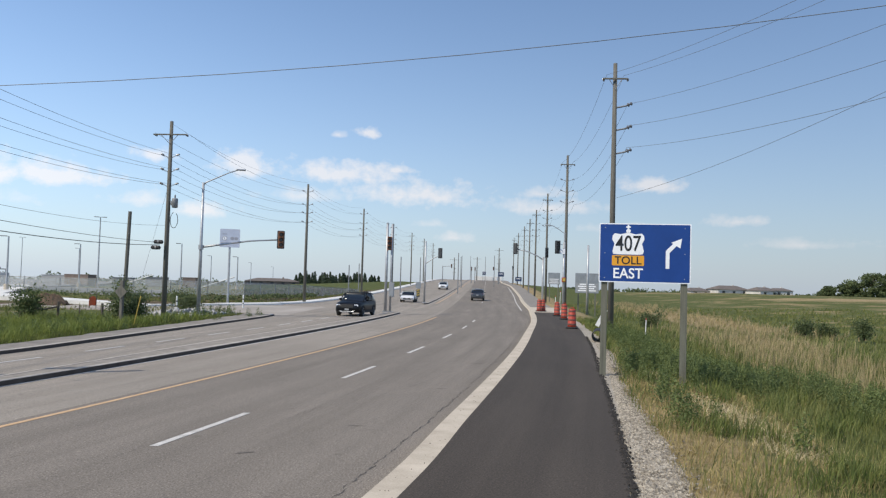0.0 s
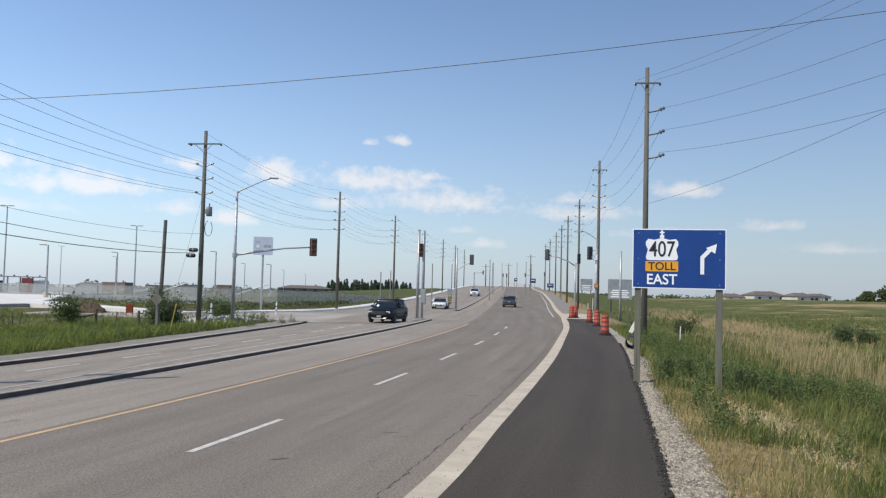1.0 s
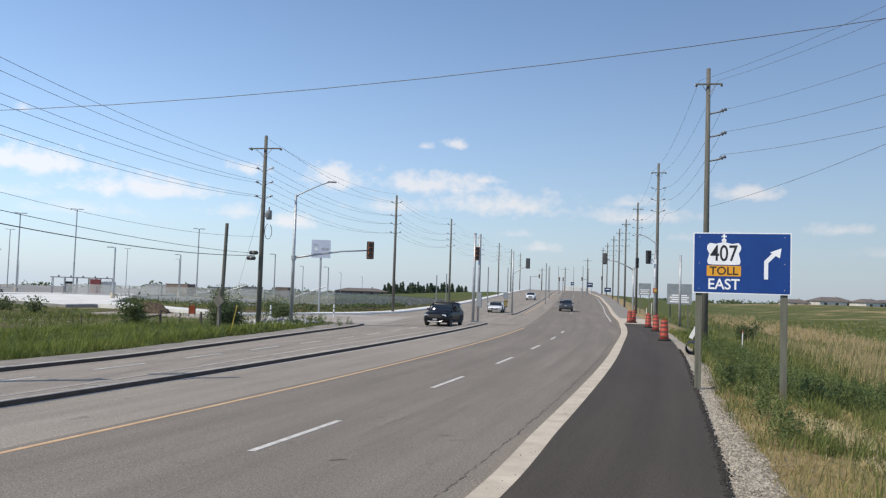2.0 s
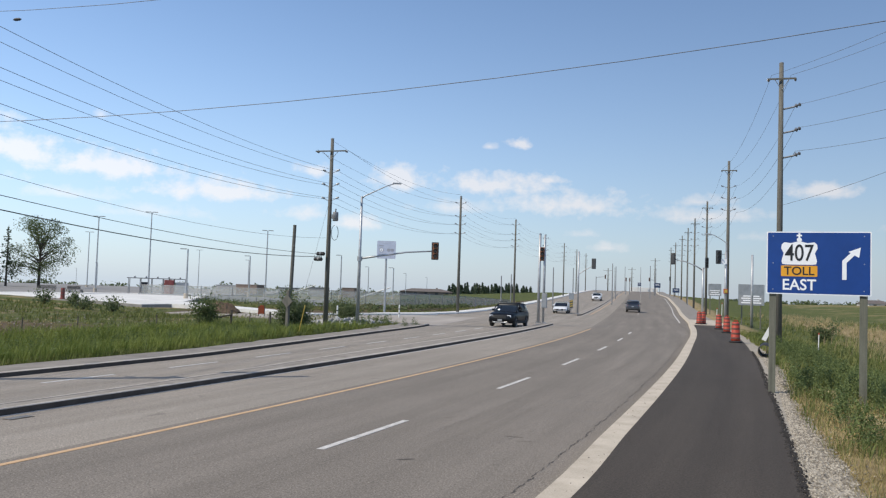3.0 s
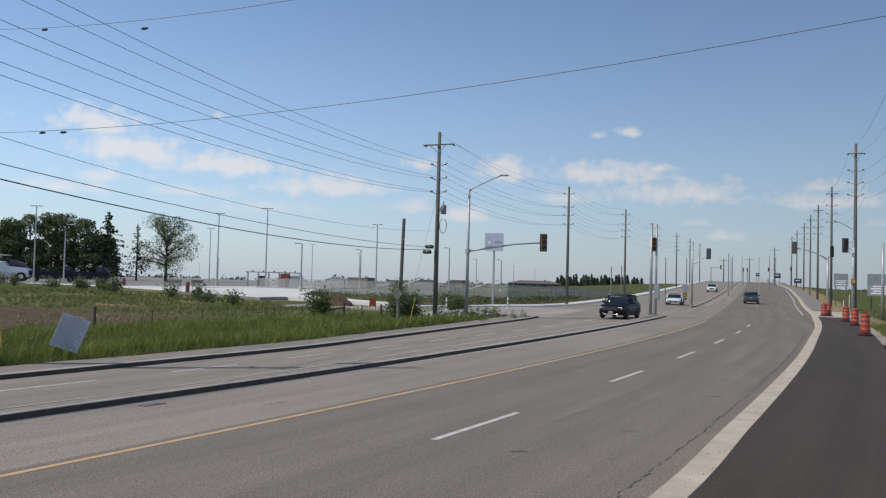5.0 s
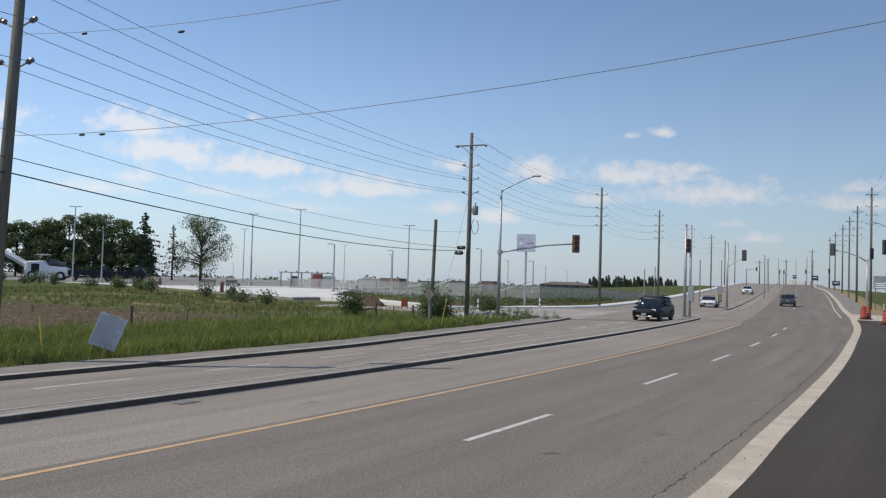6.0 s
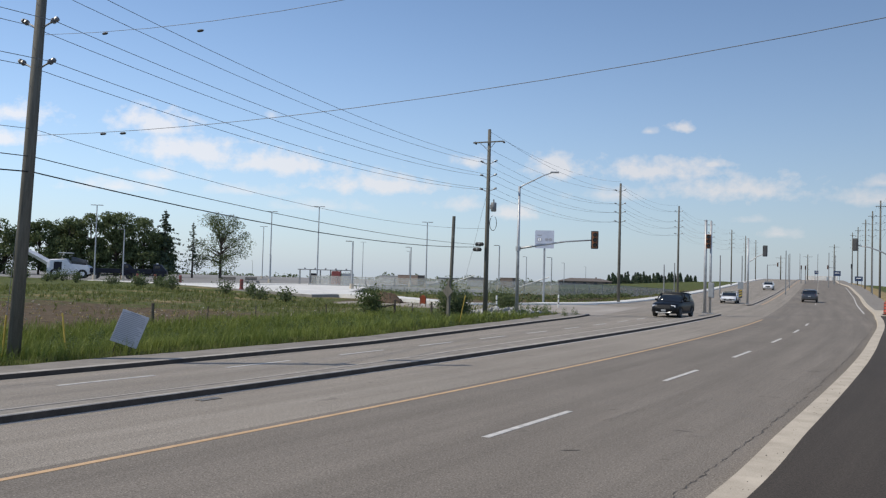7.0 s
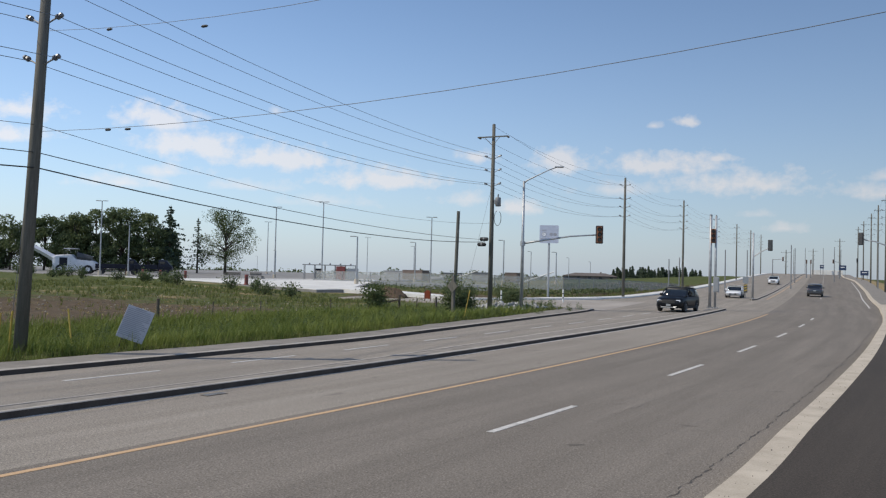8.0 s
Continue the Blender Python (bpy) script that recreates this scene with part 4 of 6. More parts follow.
rp = thing("signal_pole", (10.95, 88.0, 0.16), "grey steel corner pole with a signal arm", "signal pole", "corner poles")
steel_pole(rp, 5.6, 0.12, 0.1)
part("signal_arm", tube([(0, 0, 5.3), (-0.7, 0, 5.75), (-1.8, 0, 6.2), (-2.9, 0, 6.38)], [0.07, 0.06, 0.055, 0.045], 8), "galv", rp, "", True)
signal_head(rp, (-3.05, -0.12, 6.45), 150, mat="signal_dark")
signal_head(rp, (0.35, -0.1, 6.1), 0, mat="signal_dark", board=False)
part("head_bracket", tube([(0, 0, 5.5), (0.35, 0.02, 5.6)], 0.03, 6), "galv", rp)
rp = thing("signal_pole", (11.25, 75.0, 0.1), "grey steel pole with a signal and orange button box", "signal pole", "corner poles")
steel_pole(rp, 6.6, 0.13, 0.1)
signal_head(rp, (-0.62, -0.1, 6.15), 0, mat="signal_dark")
part("head_bracket", tube([(0, 0, 6.4), (-0.6, 0, 6.4)], 0.03, 6), "galv", rp)
part("street_plate", plate(rounded(0.5, 0.45, 0.04, cx=-0.2, cz=5.75), -0.18, -0.16), "sign_white", rp)
bb = part("button_box", box((0.34, 0.26, 0.42), (-0.02, -0.18, 3.15), 0.03), "orange", rp, "orange pedestrian signal box")
part("box_face", plate(rounded(0.24, 0.3, 0.03, cx=-0.02, cz=3.15), -0.325, -0.305), "yellow", bb)
st = thing("street_lamp", (11.9, 79.2, 0.0), "curved lamp arm on a short steel mast beside a pole", "street lamp")
part("mast", tube([(0, 0, 0), (0, 0, 7.9)], [0.09, 0.07], 10), "galv", st)
part("lamp_arm", tube([(0, 0, 7.8), (-0.5, 0, 8.15), (-1.1, 0, 8.5), (-1.5, 0, 8.6)], 0.035, 8), "galv", st)
part("lamp_head", box((0.55, 0.22, 0.1), (-1.7, 0, 8.6), 0.03), "galv", st)
gp = thing("steel_mast", (15.45, 86.0, -0.4), "plain pale grey steel mast in the grass", "mast")
steel_pole(gp, 7.5, 0.14, 0.11)


def info_board(at, w, h, z0, label, rows, turn=-6):
    s = thing("information_board", at, label, "sign", "roadside boards", turn)
    for x in (-w * 0.36, w * 0.36):
        part("post", box((0.14, 0.12, z0 + h * 0.8 + 0.6), (x, 0.1, (z0 + h * 0.8 - 0.6) / 2), 0.01), "wood_green", s)
    p = part("panel", plate(rounded(w, h, 0.06, cz=z0 + h / 2), -0.01, 0.02), "sign_grey", s, "grey aluminium panel")
    part("text_panel", plate(rounded(w * 0.92, h * 0.42, 0.03, cz=z0 + h * 0.26), -0.016, -0.009), "box_grey", p)
    for r in range(rows):
        part("text_bar", box((w * (0.62 if r % 2 else 0.76), 0.006, h * 0.055), (0, -0.02, z0 + h * (0.12 + 0.32 * r / max(1, rows - 1)))), "sign_white", p)
    return s


info_board((16.2, 90.5, -0.5), 2.6, 2.2, 2.5, "grey roadside information board on wooden posts", 4)
info_board((16.6, 120.0, 0.4), 1.75, 1.7, 2.6, "small grey roadside board on wooden posts", 3)


def barrel(at, turn=0.0):
    s = thing("construction_barrel", at, "orange construction barrel with dark bands on a rubber base", "traffic barrel", "construction barrels", turn)
    part("base", lathe([(0.34, 0.0), (0.36, 0.03), (0.36, 0.07), (0.28, 0.1), (0.25, 0.1)], 14), "black", s, "black rubber base ring")
    prof = [(0.25, 0.06), (0.25, 0.32), (0.238, 0.34), (0.238, 0.58), (0.226, 0.6), (0.226, 0.84), (0.214, 0.86), (0.21, 1.06), (0.18, 1.12), (0.07, 1.14)]
    b = part("body", lathe(prof, 18), "orange", s, "", True)
    for r, z in ((0.252, 0.2), (0.24, 0.45), (0.228, 0.71), (0.215, 0.95)):
        part("band", lathe([(r, z), (r + 0.002, z + 0.01), (r + 0.002, z + 0.09), (r - 0.001, z + 0.1)], 18), "barrel_band", b)
    part("grip", tube([(-0.1, 0, 1.12), (-0.09, 0, 1.22), (0.09, 0, 1.22), (0.1, 0, 1.12)], 0.025, 6), "orange", s)
    return s


first = barrel((7.62, 47.2, 0.16))
for x, y, t in ((9.15, 60.3, 20), (9.6, 67.2, 75), (9.45, 78.2, 130), (9.9, 78.9, 40)):
    copy_thing(first, pose(x, y, 0.16, 0, 0, t))

pipe = thing("culvert_pipe", (7.02, 36.3, 0.34), "black plastic culvert pipe end beside the gravel", "pipe", turn=-12)
bm = bmesh.new()
n = 20
rings = []
for r, yy in ((0.24, 0.0), (0.27, 0.0), (0.27, 0.3), (0.28, 0.33), (0.27, 0.4), (0.28, 0.46), (0.27, 0.52), (0.27, 2.2), (0.24, 2.2), (0.24, 0.0)):
    rings.append([bm.verts.new((r * math.cos(2 * math.pi * k / n), yy, 0.05 + r * math.sin(2 * math.pi * k / n))) for k in range(n)])
for a, b in zip(rings, rings[1:]):
    for k in range(n):
        bm.faces.new((a[k], b[k], b[(k + 1) % n], a[(k + 1) % n]))
bmesh.ops.recalc_face_normals(bm, faces=bm.faces)
part("pipe_wall", bm, "black", pipe, "", True)
wb = thing("marker_board", (8.0, 41.0, -0.05), "leaning white marker board on a stake", "marker", turn=-8)
part("stake", tube([(0, 0.03, -0.2), (0.06, 0.03, 0.9)], 0.025, 6), "wood_dark", wb)
part("board", box((0.2, 0.025, 0.95), (0.1, 0, 1.1), 0.006, turn=Matrix.Rotation(radians(27), 4, "Y")), "white_plastic", wb)
for x, y, h in ((11.7, 46.5, 0.95), (9.8, 70.0, 1.3), (11.6, 79.5, 1.7)):
    stk = thing("survey_stake", (x, y, -0.55 if x > 11 and y < 50 else 0.0), "thin white survey stake in the grass", "stake", "survey stakes")
    part("rod", tube([(0, 0, -0.2), (0.05, 0, h + 0.4)], 0.03, 6), "white_plastic", stk)
    part("tip", tube([(0.05, 0, h + 0.4), (0.052, 0, h + 0.5)], 0.032, 6), "orange", stk)

# park-and-ride sign
gs = thing("parking_sign", (-20.9, 79.6, -0.05), "white parking and transit sign on one steel pole", "road sign", turn=10)
part("pole", tube([(0, 0.15, 0), (0, 0.15, 7.3)], [0.11, 0.1], 10), "galv", gs)
pan = part("panel", plate(rounded(1.9, 1.8, 0.08, cz=6.48), -0.02, 0.02), "panel_cool", gs, "pale panel with dark marks")
part("ring", plate([(-0.5 + 0.24 * math.cos(radians(a)), 6.45 + 0.24 * math.sin(radians(a))) for a in range(0, 360, 20)], -0.026, -0.019), "print_grey", pan)
part("ring_centre", plate([(-0.5 + 0.18 * math.cos(radians(a)), 6.45 + 0.18 * math.sin(radians(a))) for a in range(0, 360, 20)], -0.03, -0.023), "sign_white", pan)
part("ring_mark", box((0.07, 0.006, 0.22), (-0.52, -0.033, 6.45)), "print_grey", pan)
part("emblem", plate(rounded(0.36, 0.3, 0.14, cx=0.22, cz=6.46), -0.026, -0.019), "print_grey", pan)
part("emblem", plate(rounded(0.36, 0.3, 0.14, cx=0.6, cz=6.46), -0.026, -0.019), "print_grey", pan)
part("text_bar", box((0.62, 0.006, 0.08), (-0.5, -0.024, 6.02)), "print_grey", pan)
part("text_bar", box((0.42, 0.006, 0.08), (-0.5, -0.024, 6.88)), "print_grey", pan)

# short timber pole, back of a sign, guy guards
tp = thing("stub_pole", (-20.0, 51.28, -0.2), "short dark timber pole carrying a cable", "utility pole")
tp.matrix_basis = pose(-20.0, 51.28, -0.2, 0, 1.3, 0)
part("shaft", tube([(0, 0, -0.5), (0, 0, 6.75)], [0.13, 0.11], 12), "wood_pole", tp)
part("cable_hook", tube([(0, -0.1, 5.35), (0.1, -0.2, 5.3), (0.16, -0.2, 5.4)], 0.02, 6), "galv_dull", tp)
bs = thing("warning_sign", (-15.5, 39.5, -0.1), "grey back of a diamond sign on a timber post", "road sign", turn=-20)
part("post", box((0.16, 0.14, 2.5), (0, 0, 1.1), 0.01), "wood_pole", bs)
part("panel", plate([(0, 1.45), (0.36, 1.8), (0, 2.15), (-0.36, 1.8)], -0.1, -0.08), "wood_pole", bs, "bare grey diamond panel")
for x, y, dx, h in ((-14.75, 39.0, 0.34, 1.7), (-18.35, 15.25, 0.1, 1.35), (-18.6, 17.6, -0.22, 1.3), (-18.45, 15.0, 0.08, 1.3)):
    g = thing("guy_guard", (x, y, -0.25), "yellow plastic guard on a guy wire", "guy guard", "guy guards")
    part("guard", tube([(0, 0, 0), (dx, 0, h)], 0.026, 8), "yellow", g)
    part("guard_cap", tube([(dx, 0, h), (dx * 1.06, 0, h + 0.08)], [0.03, 0.02], 8), "yellow", g)
wire((-18.25, 15.25, 1.0), (-17.8, 15.4, 7.3), 0.0, 0.008, "steel guy wire bracing a pole", "guy wires")
wire((-19.2, 50.5, 0.0), (-17.5, 51.8, 9.0), 0.0, 0.008, "steel guy wire bracing a pole", "guy wires")

# gear on the second pole
tr = thing("pole_transformer", (-17.2, 51.75, 6.9), "small grey transformer can clamped to a pole", "transformer")
part("can", lathe([(0.16, 0), (0.19, 0.03), (0.19, 0.55), (0.17, 0.6)], 14), "galv_dull", tr, "", True)
part("bushing", lathe([(0.03, 0.6), (0.06, 0.66), (0.03, 0.7), (0.06, 0.76), (0.02, 0.84)], 8), "porcelain", tr)
part("hanger", box((0.2, 0.06, 0.3), (-0.16, 0, 0.3), 0.01), "galv_dull", tr)
lp = thing("cable_loop", (-17.2, 51.7, 5.2), "black cable loop hung on a pole", "cable")
part("loop", tube([(0.04 + 0.24 * math.cos(radians(a)), -0.1, 0.9 + 0.5 * math.sin(radians(a))) for a in range(100, 440, 20)], 0.02, 6), "black", lp)
for x, z in ((-18.2, 4.32), (-18.05, 4.68)):
    c = thing("splice_case", (x, 51.5, z), "black cable splice case beside a pole", "cable gear", "splice cases")
    part("case", tube([(-0.3, 0, 0.02), (-0.24, 0, 0), (0.24, 0, 0), (0.3, 0, 0.02)], [0.05, 0.13, 0.13, 0.05], 10), "black", c)
    part("strap", tube([(-0.05, 0, 0), (0.05, 0, 0)], 0.14, 10), "galv_dull", c)

# white marker posts at the side road
for x, y in ((-19.0, 58.5), (-16.9, 69.5), (-21.0, 61.5)):
    d = thing("marker_post", (x, y, -0.1), "white plastic marker post with dark bands", "marker", "marker posts")
    part("post", lathe([(0.065, 0), (0.065, 1.15), (0.04, 1.22)], 10), "white_plastic", d)
    for z in (0.45, 0.8):
        part("band", lathe([(0.066, z), (0.068, z + 0.01), (0.068, z + 0.09), (0.066, z + 0.1)], 10), "signal_dark", d)

# notice board, fallen askew
nb = thing("notice_board", (-16.65, 17.85, 0.0), "tilted white notice board covered in small print", "notice board", turn=42)
nb.matrix_basis = pose(-16.78, 17.9, 0.07, 6, 0, 42)
tilt = Matrix.Rotation(radians(20), 4, "Y")
for x in (-0.24, 0.24):
    part("stake", box((0.05, 0.05, 1.3), (x * 0.9, 0.05, 0.35), 0.004, turn=tilt), "wood_dark", nb)
pan = part("panel", box((0.74, 0.02, 0.94), (0.1, 0, 0.7), 0.004, turn=tilt), "paper", nb, "weathered pale panel")
random.seed(5)
for r in range(17):
    zz = 0.44 - 0.05 * r
    w = 0.3 if r == 0 else random.uniform(0.5, 0.68)
    v = tilt @ Vector((-(0.68 - w) / 2 * (r > 0), -0.014, zz))
    part("text_bar", box((w, 0.004, 0.022 if r else 0.035), (v.x + 0.1, v.y, v.z + 0.7), turn=tilt), "print_grey", pan)

# drain grate beside the median
dg = thing("drain_grate", (-10.05, 12.9, 0.002), "rusty iron drain grate in the gutter", "drain grate", turn=-12)
part("frame", box((0.2, 0.5, 0.012), (0, 0, 0)), "wood_dark", dg)
for k in range(8):
    part("bar", box((0.16, 0.03, 0.016), (0, -0.21 + 0.06 * k, 0.006)), "galv_dull", dg)

# rip-rap
random.seed(11)
rocks = thing("rock_pile", (-17.0, 54.5, -0.1), "heap of grey rip-rap stones around pole bases", "rock pile")
stones = []
for k in range(5):
    bm = bmesh.new()
    bmesh.ops.create_icosphere(bm, subdivisions=1, radius=1)
    for v in bm.verts:
        v.co *= random.uniform(0.72, 1.15)
        v.co.z *= 0.7
    me = bpy.data.meshes.new("stone")
    bm.to_mesh(me)
    bm.free()
    me.materials.append(M["rock"])
    stones.append(me)
for k in range(150):
    u, v = random.gauss(0, 1.5), random.gauss(0, 1.6)
    s = random.uniform(0.11, 0.27)
    ob = new("stone", random.choice(stones))
    ob.parent = rocks
    ob.matrix_basis = pose(u, v, max(0, 0.5 - 0.14 * math.hypot(u, v)) * random.uniform(0.3, 1) + 0.05, random.uniform(0, 360), random.uniform(0, 360), random.uniform(0, 360)) @ Matrix.Scale(s, 4)

# ---- cars ----
M["paint_black"] = material("black_car_paint", (0.005, 0.006, 0.008), (0.008, 0.009, 0.011), 2, 0.4, coat=0.14, spec=0.2)
M["paint_grey"] = material("dark_grey_car_paint", (0.035, 0.038, 0.043), (0.045, 0.048, 0.054), 2, 0.3, 0.3, coat=0.9)
M["paint_car_white"] = material("white_car_paint", (0.66, 0.67, 0.68), (0.72, 0.73, 0.74), 2, 0.3, coat=0.9)
M["car_glass"] = material("tinted_car_glass", (0.008, 0.01, 0.012), (0.012, 0.014, 0.017), 2, 0.05, spec=0.8)
M["lamp_clear"] = material("clear_lamp_lens", (0.55, 0.57, 0.6), (0.75, 0.77, 0.8), 5, 0.1)
M["lamp_red"] = material("red_lamp_lens", (0.22, 0.01, 0.01), (0.35, 0.015, 0.012), 5, 0.15)
M["tyre"] = material("tyre_rubber", (0.015, 0.015, 0.015), (0.03, 0.03, 0.03), 5, 0.85)
M["alloy"] = material("alloy_rim", (0.3, 0.31, 0.32), (0.4, 0.41, 0.42), 5, 0.35, 0.8)


def loft(stations, bm=None):
    """A skin through closed sections, mirrored in y: (x, ((y, z), ...)) from below to the top."""
    bm = bm or bmesh.new()
    rings = []
    for x, sec in stations:
        pts = [(y, z) for y, z in sec] + [(-y, z) for y, z in reversed(sec)]
        rings.append([bm.verts.new((x, y, z)) for y, z in pts])
    n = len(rings[0])
    for a, b in zip(rings, rings[1:]):
        for k in range(n):
            bm.faces.new((a[k], a[(k + 1) % n], b[(k + 1) % n], b[k]))
    bm.faces.new(rings[0][::-1])
    bm.faces.new(rings[-1])
    bmesh.ops.recalc_face_normals(bm, faces=bm.faces)
    return bm


def car(at, turn, paint, label, L=4.8, roof=1.72, belt=1.08, half=0.93, suv=True):
    """The nose points to +x."""
    s = thing("car", at, label, "car", turn=turn)
    F = L / 2

    def sec(w, zb, zt, crown=0.04):
        return ((w * 0.9, zb), (w, zb + 0.16), (w * 1.0, (zb + zt) / 2 + 0.08), (w * 0.965, zt - 0.05), (w * 0.86, zt), (w * 0.4, zt + crown))
    hood = belt - (0.06 if suv else 0.12)
    body = part("body", loft([(-F, sec(half * 0.84, 0.42, belt - 0.12, 0.0)), (-F + 0.12, sec(half * 0.95, 0.3, belt - 0.02, 0.0)), (-F + 0.5, sec(half, 0.27, belt)), (-0.6, sec(half, 0.25, belt - 0.02)), (F - 1.55, sec(half, 0.25, belt - 0.02)), (F - 1.3, sec(half, 0.25, hood + 0.02)), (F - 0.55, sec(half * 0.98, 0.27, hood - 0.06)), (F - 0.14, sec(half * 0.9, 0.3, hood - 0.17)), (F, sec(half * 0.74, 0.4, hood - 0.32, 0.0))]), paint, s, "", True)
    ra = roof
    rear = -F + (0.28 if suv else 0.75)
    cabin = lambda w, z: ((w * 1.0, belt - 0.04), (w * 0.99, belt + 0.02), (w * 0.94, belt + (z - belt) * 0.55), (w * 0.84, z - 0.05), (w * 0.76, z), (w * 0.4, z + 0.02))
    part("cabin_glass", loft([(rear - 0.12, cabin(half * 0.9, belt + 0.05)), (rear + 0.35, cabin(half * 0.93, ra - 0.1)), (rear + 0.8, cabin(half * 0.94, ra - 0.035)), (0.35, cabin(half * 0.94, ra - 0.03)), (F - 2.2, cabin(half * 0.93, ra - 0.1)), (F - 1.3, cabin(half * 0.9, belt + 0.01))]), "car_glass", s, "dark tinted glass", True)
    top = lambda w, z: ((w * 0.84, z - 0.075), (w * 0.865, z - 0.045), (w * 0.83, z - 0.01), (w * 0.77, z + 0.018), (w * 0.4, z + 0.04))
    part("roof_panel", loft([(rear + 0.2, top(half * 0.9, ra - 0.13)), (rear + 0.35, top(half * 0.94, ra - 0.08)), (rear + 0.8, top(half * 0.94, ra - 0.03)), (0.35, top(half * 0.94, ra - 0.025)), (F - 2.15, top(half * 0.93, ra - 0.1)), (F - 2.05, top(half * 0.92, ra - 0.16))]), paint, s, "", True)
    for sy in (-1, 1):
        for x0, x1 in ((F - 1.33, F - 2.15), (0.18, 0.1), (-F + 1.5, -F + 1.3)):
            z1 = ra - 0.1
            part("pillar", tube([(x0, sy * half * 0.905, belt), ((x0 + x1) / 2, sy * half * 0.9, (belt + z1) / 2 + 0.05), (x1, sy * half * 0.8, z1)], 0.045, 6), paint, s)
        if suv:
            part("roof_rail", tube([(rear + 0.5, sy * half * 0.66, ra + 0.03), (rear + 0.7, sy * half * 0.66, ra + 0.08), (0.2, sy * half * 0.66, ra + 0.08), (0.4, sy * half * 0.66, ra + 0.03)], 0.02, 6), "black", s)
        m = part("mirror", box((0.14, 0.2, 0.15), (F - 1.75, sy * (half + 0.08), belt + 0.08), 0.03), paint, s)
        part("mirror_glass", box((0.01, 0.15, 0.1), (F - 1.83, sy * (half + 0.08), belt + 0.08)), "car_glass", m)
        part("headlamp", box((0.26, 0.32, 0.15), (F - 0.2, sy * half * 0.68, hood - 0.28), 0.03), "lamp_clear", s, "clear headlamp")
        part("tail_lamp", box((0.14, 0.24, 0.24), (-F + 0.1, sy * half * 0.74, belt - 0.2), 0.03), "lamp_red", s, "red tail lamp")
        part("fog_lamp", box((0.06, 0.16, 0.1), (F - 0.1, sy * half * 0.62, 0.5), 0.02), "lamp_clear", s)
        part("bumper_trim", tube([(F - 0.02, sy * half * 0.35, 0.36), (F - 0.02, sy * half * 0.6, 0.42), (F - 0.12, sy * half * 0.82, 0.52)], 0.025, 6), "alloy", s)
        part("sill", box((L * 0.52, 0.05, 0.14), (-0.05, sy * (half - 0.0), 0.33), 0.015), "black", s)
        for x in (F - 0.95, -F + 0.98):
            w = part("wheel", lathe([(0.2, -0.12), (0.31, -0.12), (0.35, -0.09), (0.36, 0.0), (0.35, 0.09), (0.31, 0.12), (0.2, 0.12)], 20), "tyre", s, "black tyre", True)
            w.matrix_basis = pose(x, sy * (half - 0.1), 0.36, 90)
            r = part("rim", lathe([(0.05, 0.09), (0.2, 0.115), (0.235, 0.128), (0.24, 0.1)], 12), "alloy", w)
            r.matrix_basis = pose(0, 0, 0, 0 if sy < 0 else 180)
            part("wheel_arch", tube([(x + 0.43 * math.cos(radians(a)), sy * (half + 0.002), 0.36 + 0.43 * math.sin(radians(a))) for a in range(0, 181, 18)], 0.035, 6), "black", s)
    part("grille", box((0.05, half * 0.95, 0.22), (F - 0.02, 0, hood - 0.34), 0.02), "black", s, "black grille")
    part("front_bumper", box((0.14, half * 1.5, 0.2), (F - 0.07, 0, 0.46), 0.05), paint, s)
    part("rear_bumper", box((0.14, half * 1.7, 0.24), (-F + 0.03, 0, 0.52), 0.05), paint, s)
    part("skid_bar", box((0.06, half * 1.1, 0.07), (F + 0.0, 0, 0.34), 0.02), "alloy", s)
    part("plate", box((0.02, 0.32, 0.14), (F + 0.012, 0, 0.5), 0.004), "box_grey", s)
    part("plate", box((0.02, 0.32, 0.14), (-F - 0.055, 0, 0.78), 0.004), "box_grey", s)
    return s


car((-6.35, 61.0, 0.0), -100, "paint_black", "black sport utility car on the far carriageway", 4.9, 1.74, 1.13, 0.96)
car((5.3, 118.0, rise(118)), 86, "paint_grey", "dark grey sport utility car driving up the road", 4.6, 1.66)
car((-4.1, 103.0, rise(103)), -94, "paint_car_white", "white saloon car coming down the road", 4.5, 1.45, 0.92, 0.9, False)
car((0.4, 175.0, rise(175)), -94, "paint_car_white", "white sport utility car far up the road", 4.7, 1.7)

# ---- the transit lot across the field ----
M["lot_grey"] = material("lot_asphalt", (0.17, 0.165, 0.155), (0.26, 0.25, 0.235), 0.3, 0.95, fine=6)
M["net_orange"] = material("orange_net_plastic", (0.42, 0.12, 0.05), (0.55, 0.18, 0.08), 2, 0.7)
M["side_asphalt"] = material("dusty_pale_side_asphalt", (0.25, 0.222, 0.19), (0.37, 0.33, 0.285), 0.35, 0.92, bump=0.3, fine=9, grain=0.3, stretch=(1, 0.35, 1))
M["red_paint"] = material("faded_red_steel", (0.17, 0.036, 0.03), (0.25, 0.058, 0.046), 2, 0.6)
M["machine_white"] = material("dusty_white_machine_paint", (0.5, 0.5, 0.52), (0.68, 0.68, 0.7), 1.5, 0.5)
M["navy"] = material("dark_navy_paint", (0.006, 0.007, 0.014), (0.013, 0.015, 0.026), 2, 0.6, coat=0.08, spec=0.25)
M["roof_brown"] = material("brown_roof_shingle", (0.09, 0.075, 0.065), (0.16, 0.135, 0.12), 1.2, 0.9, fine=10)
M["wall_pale"] = material("pale_house_wall", (0.4, 0.38, 0.35), (0.6, 0.58, 0.54), 0.6, 0.9, fine=8)
M["wall_brick"] = material("brown_brick_wall", (0.13, 0.1, 0.085), (0.21, 0.165, 0.14), 0.8, 0.9, fine=12)
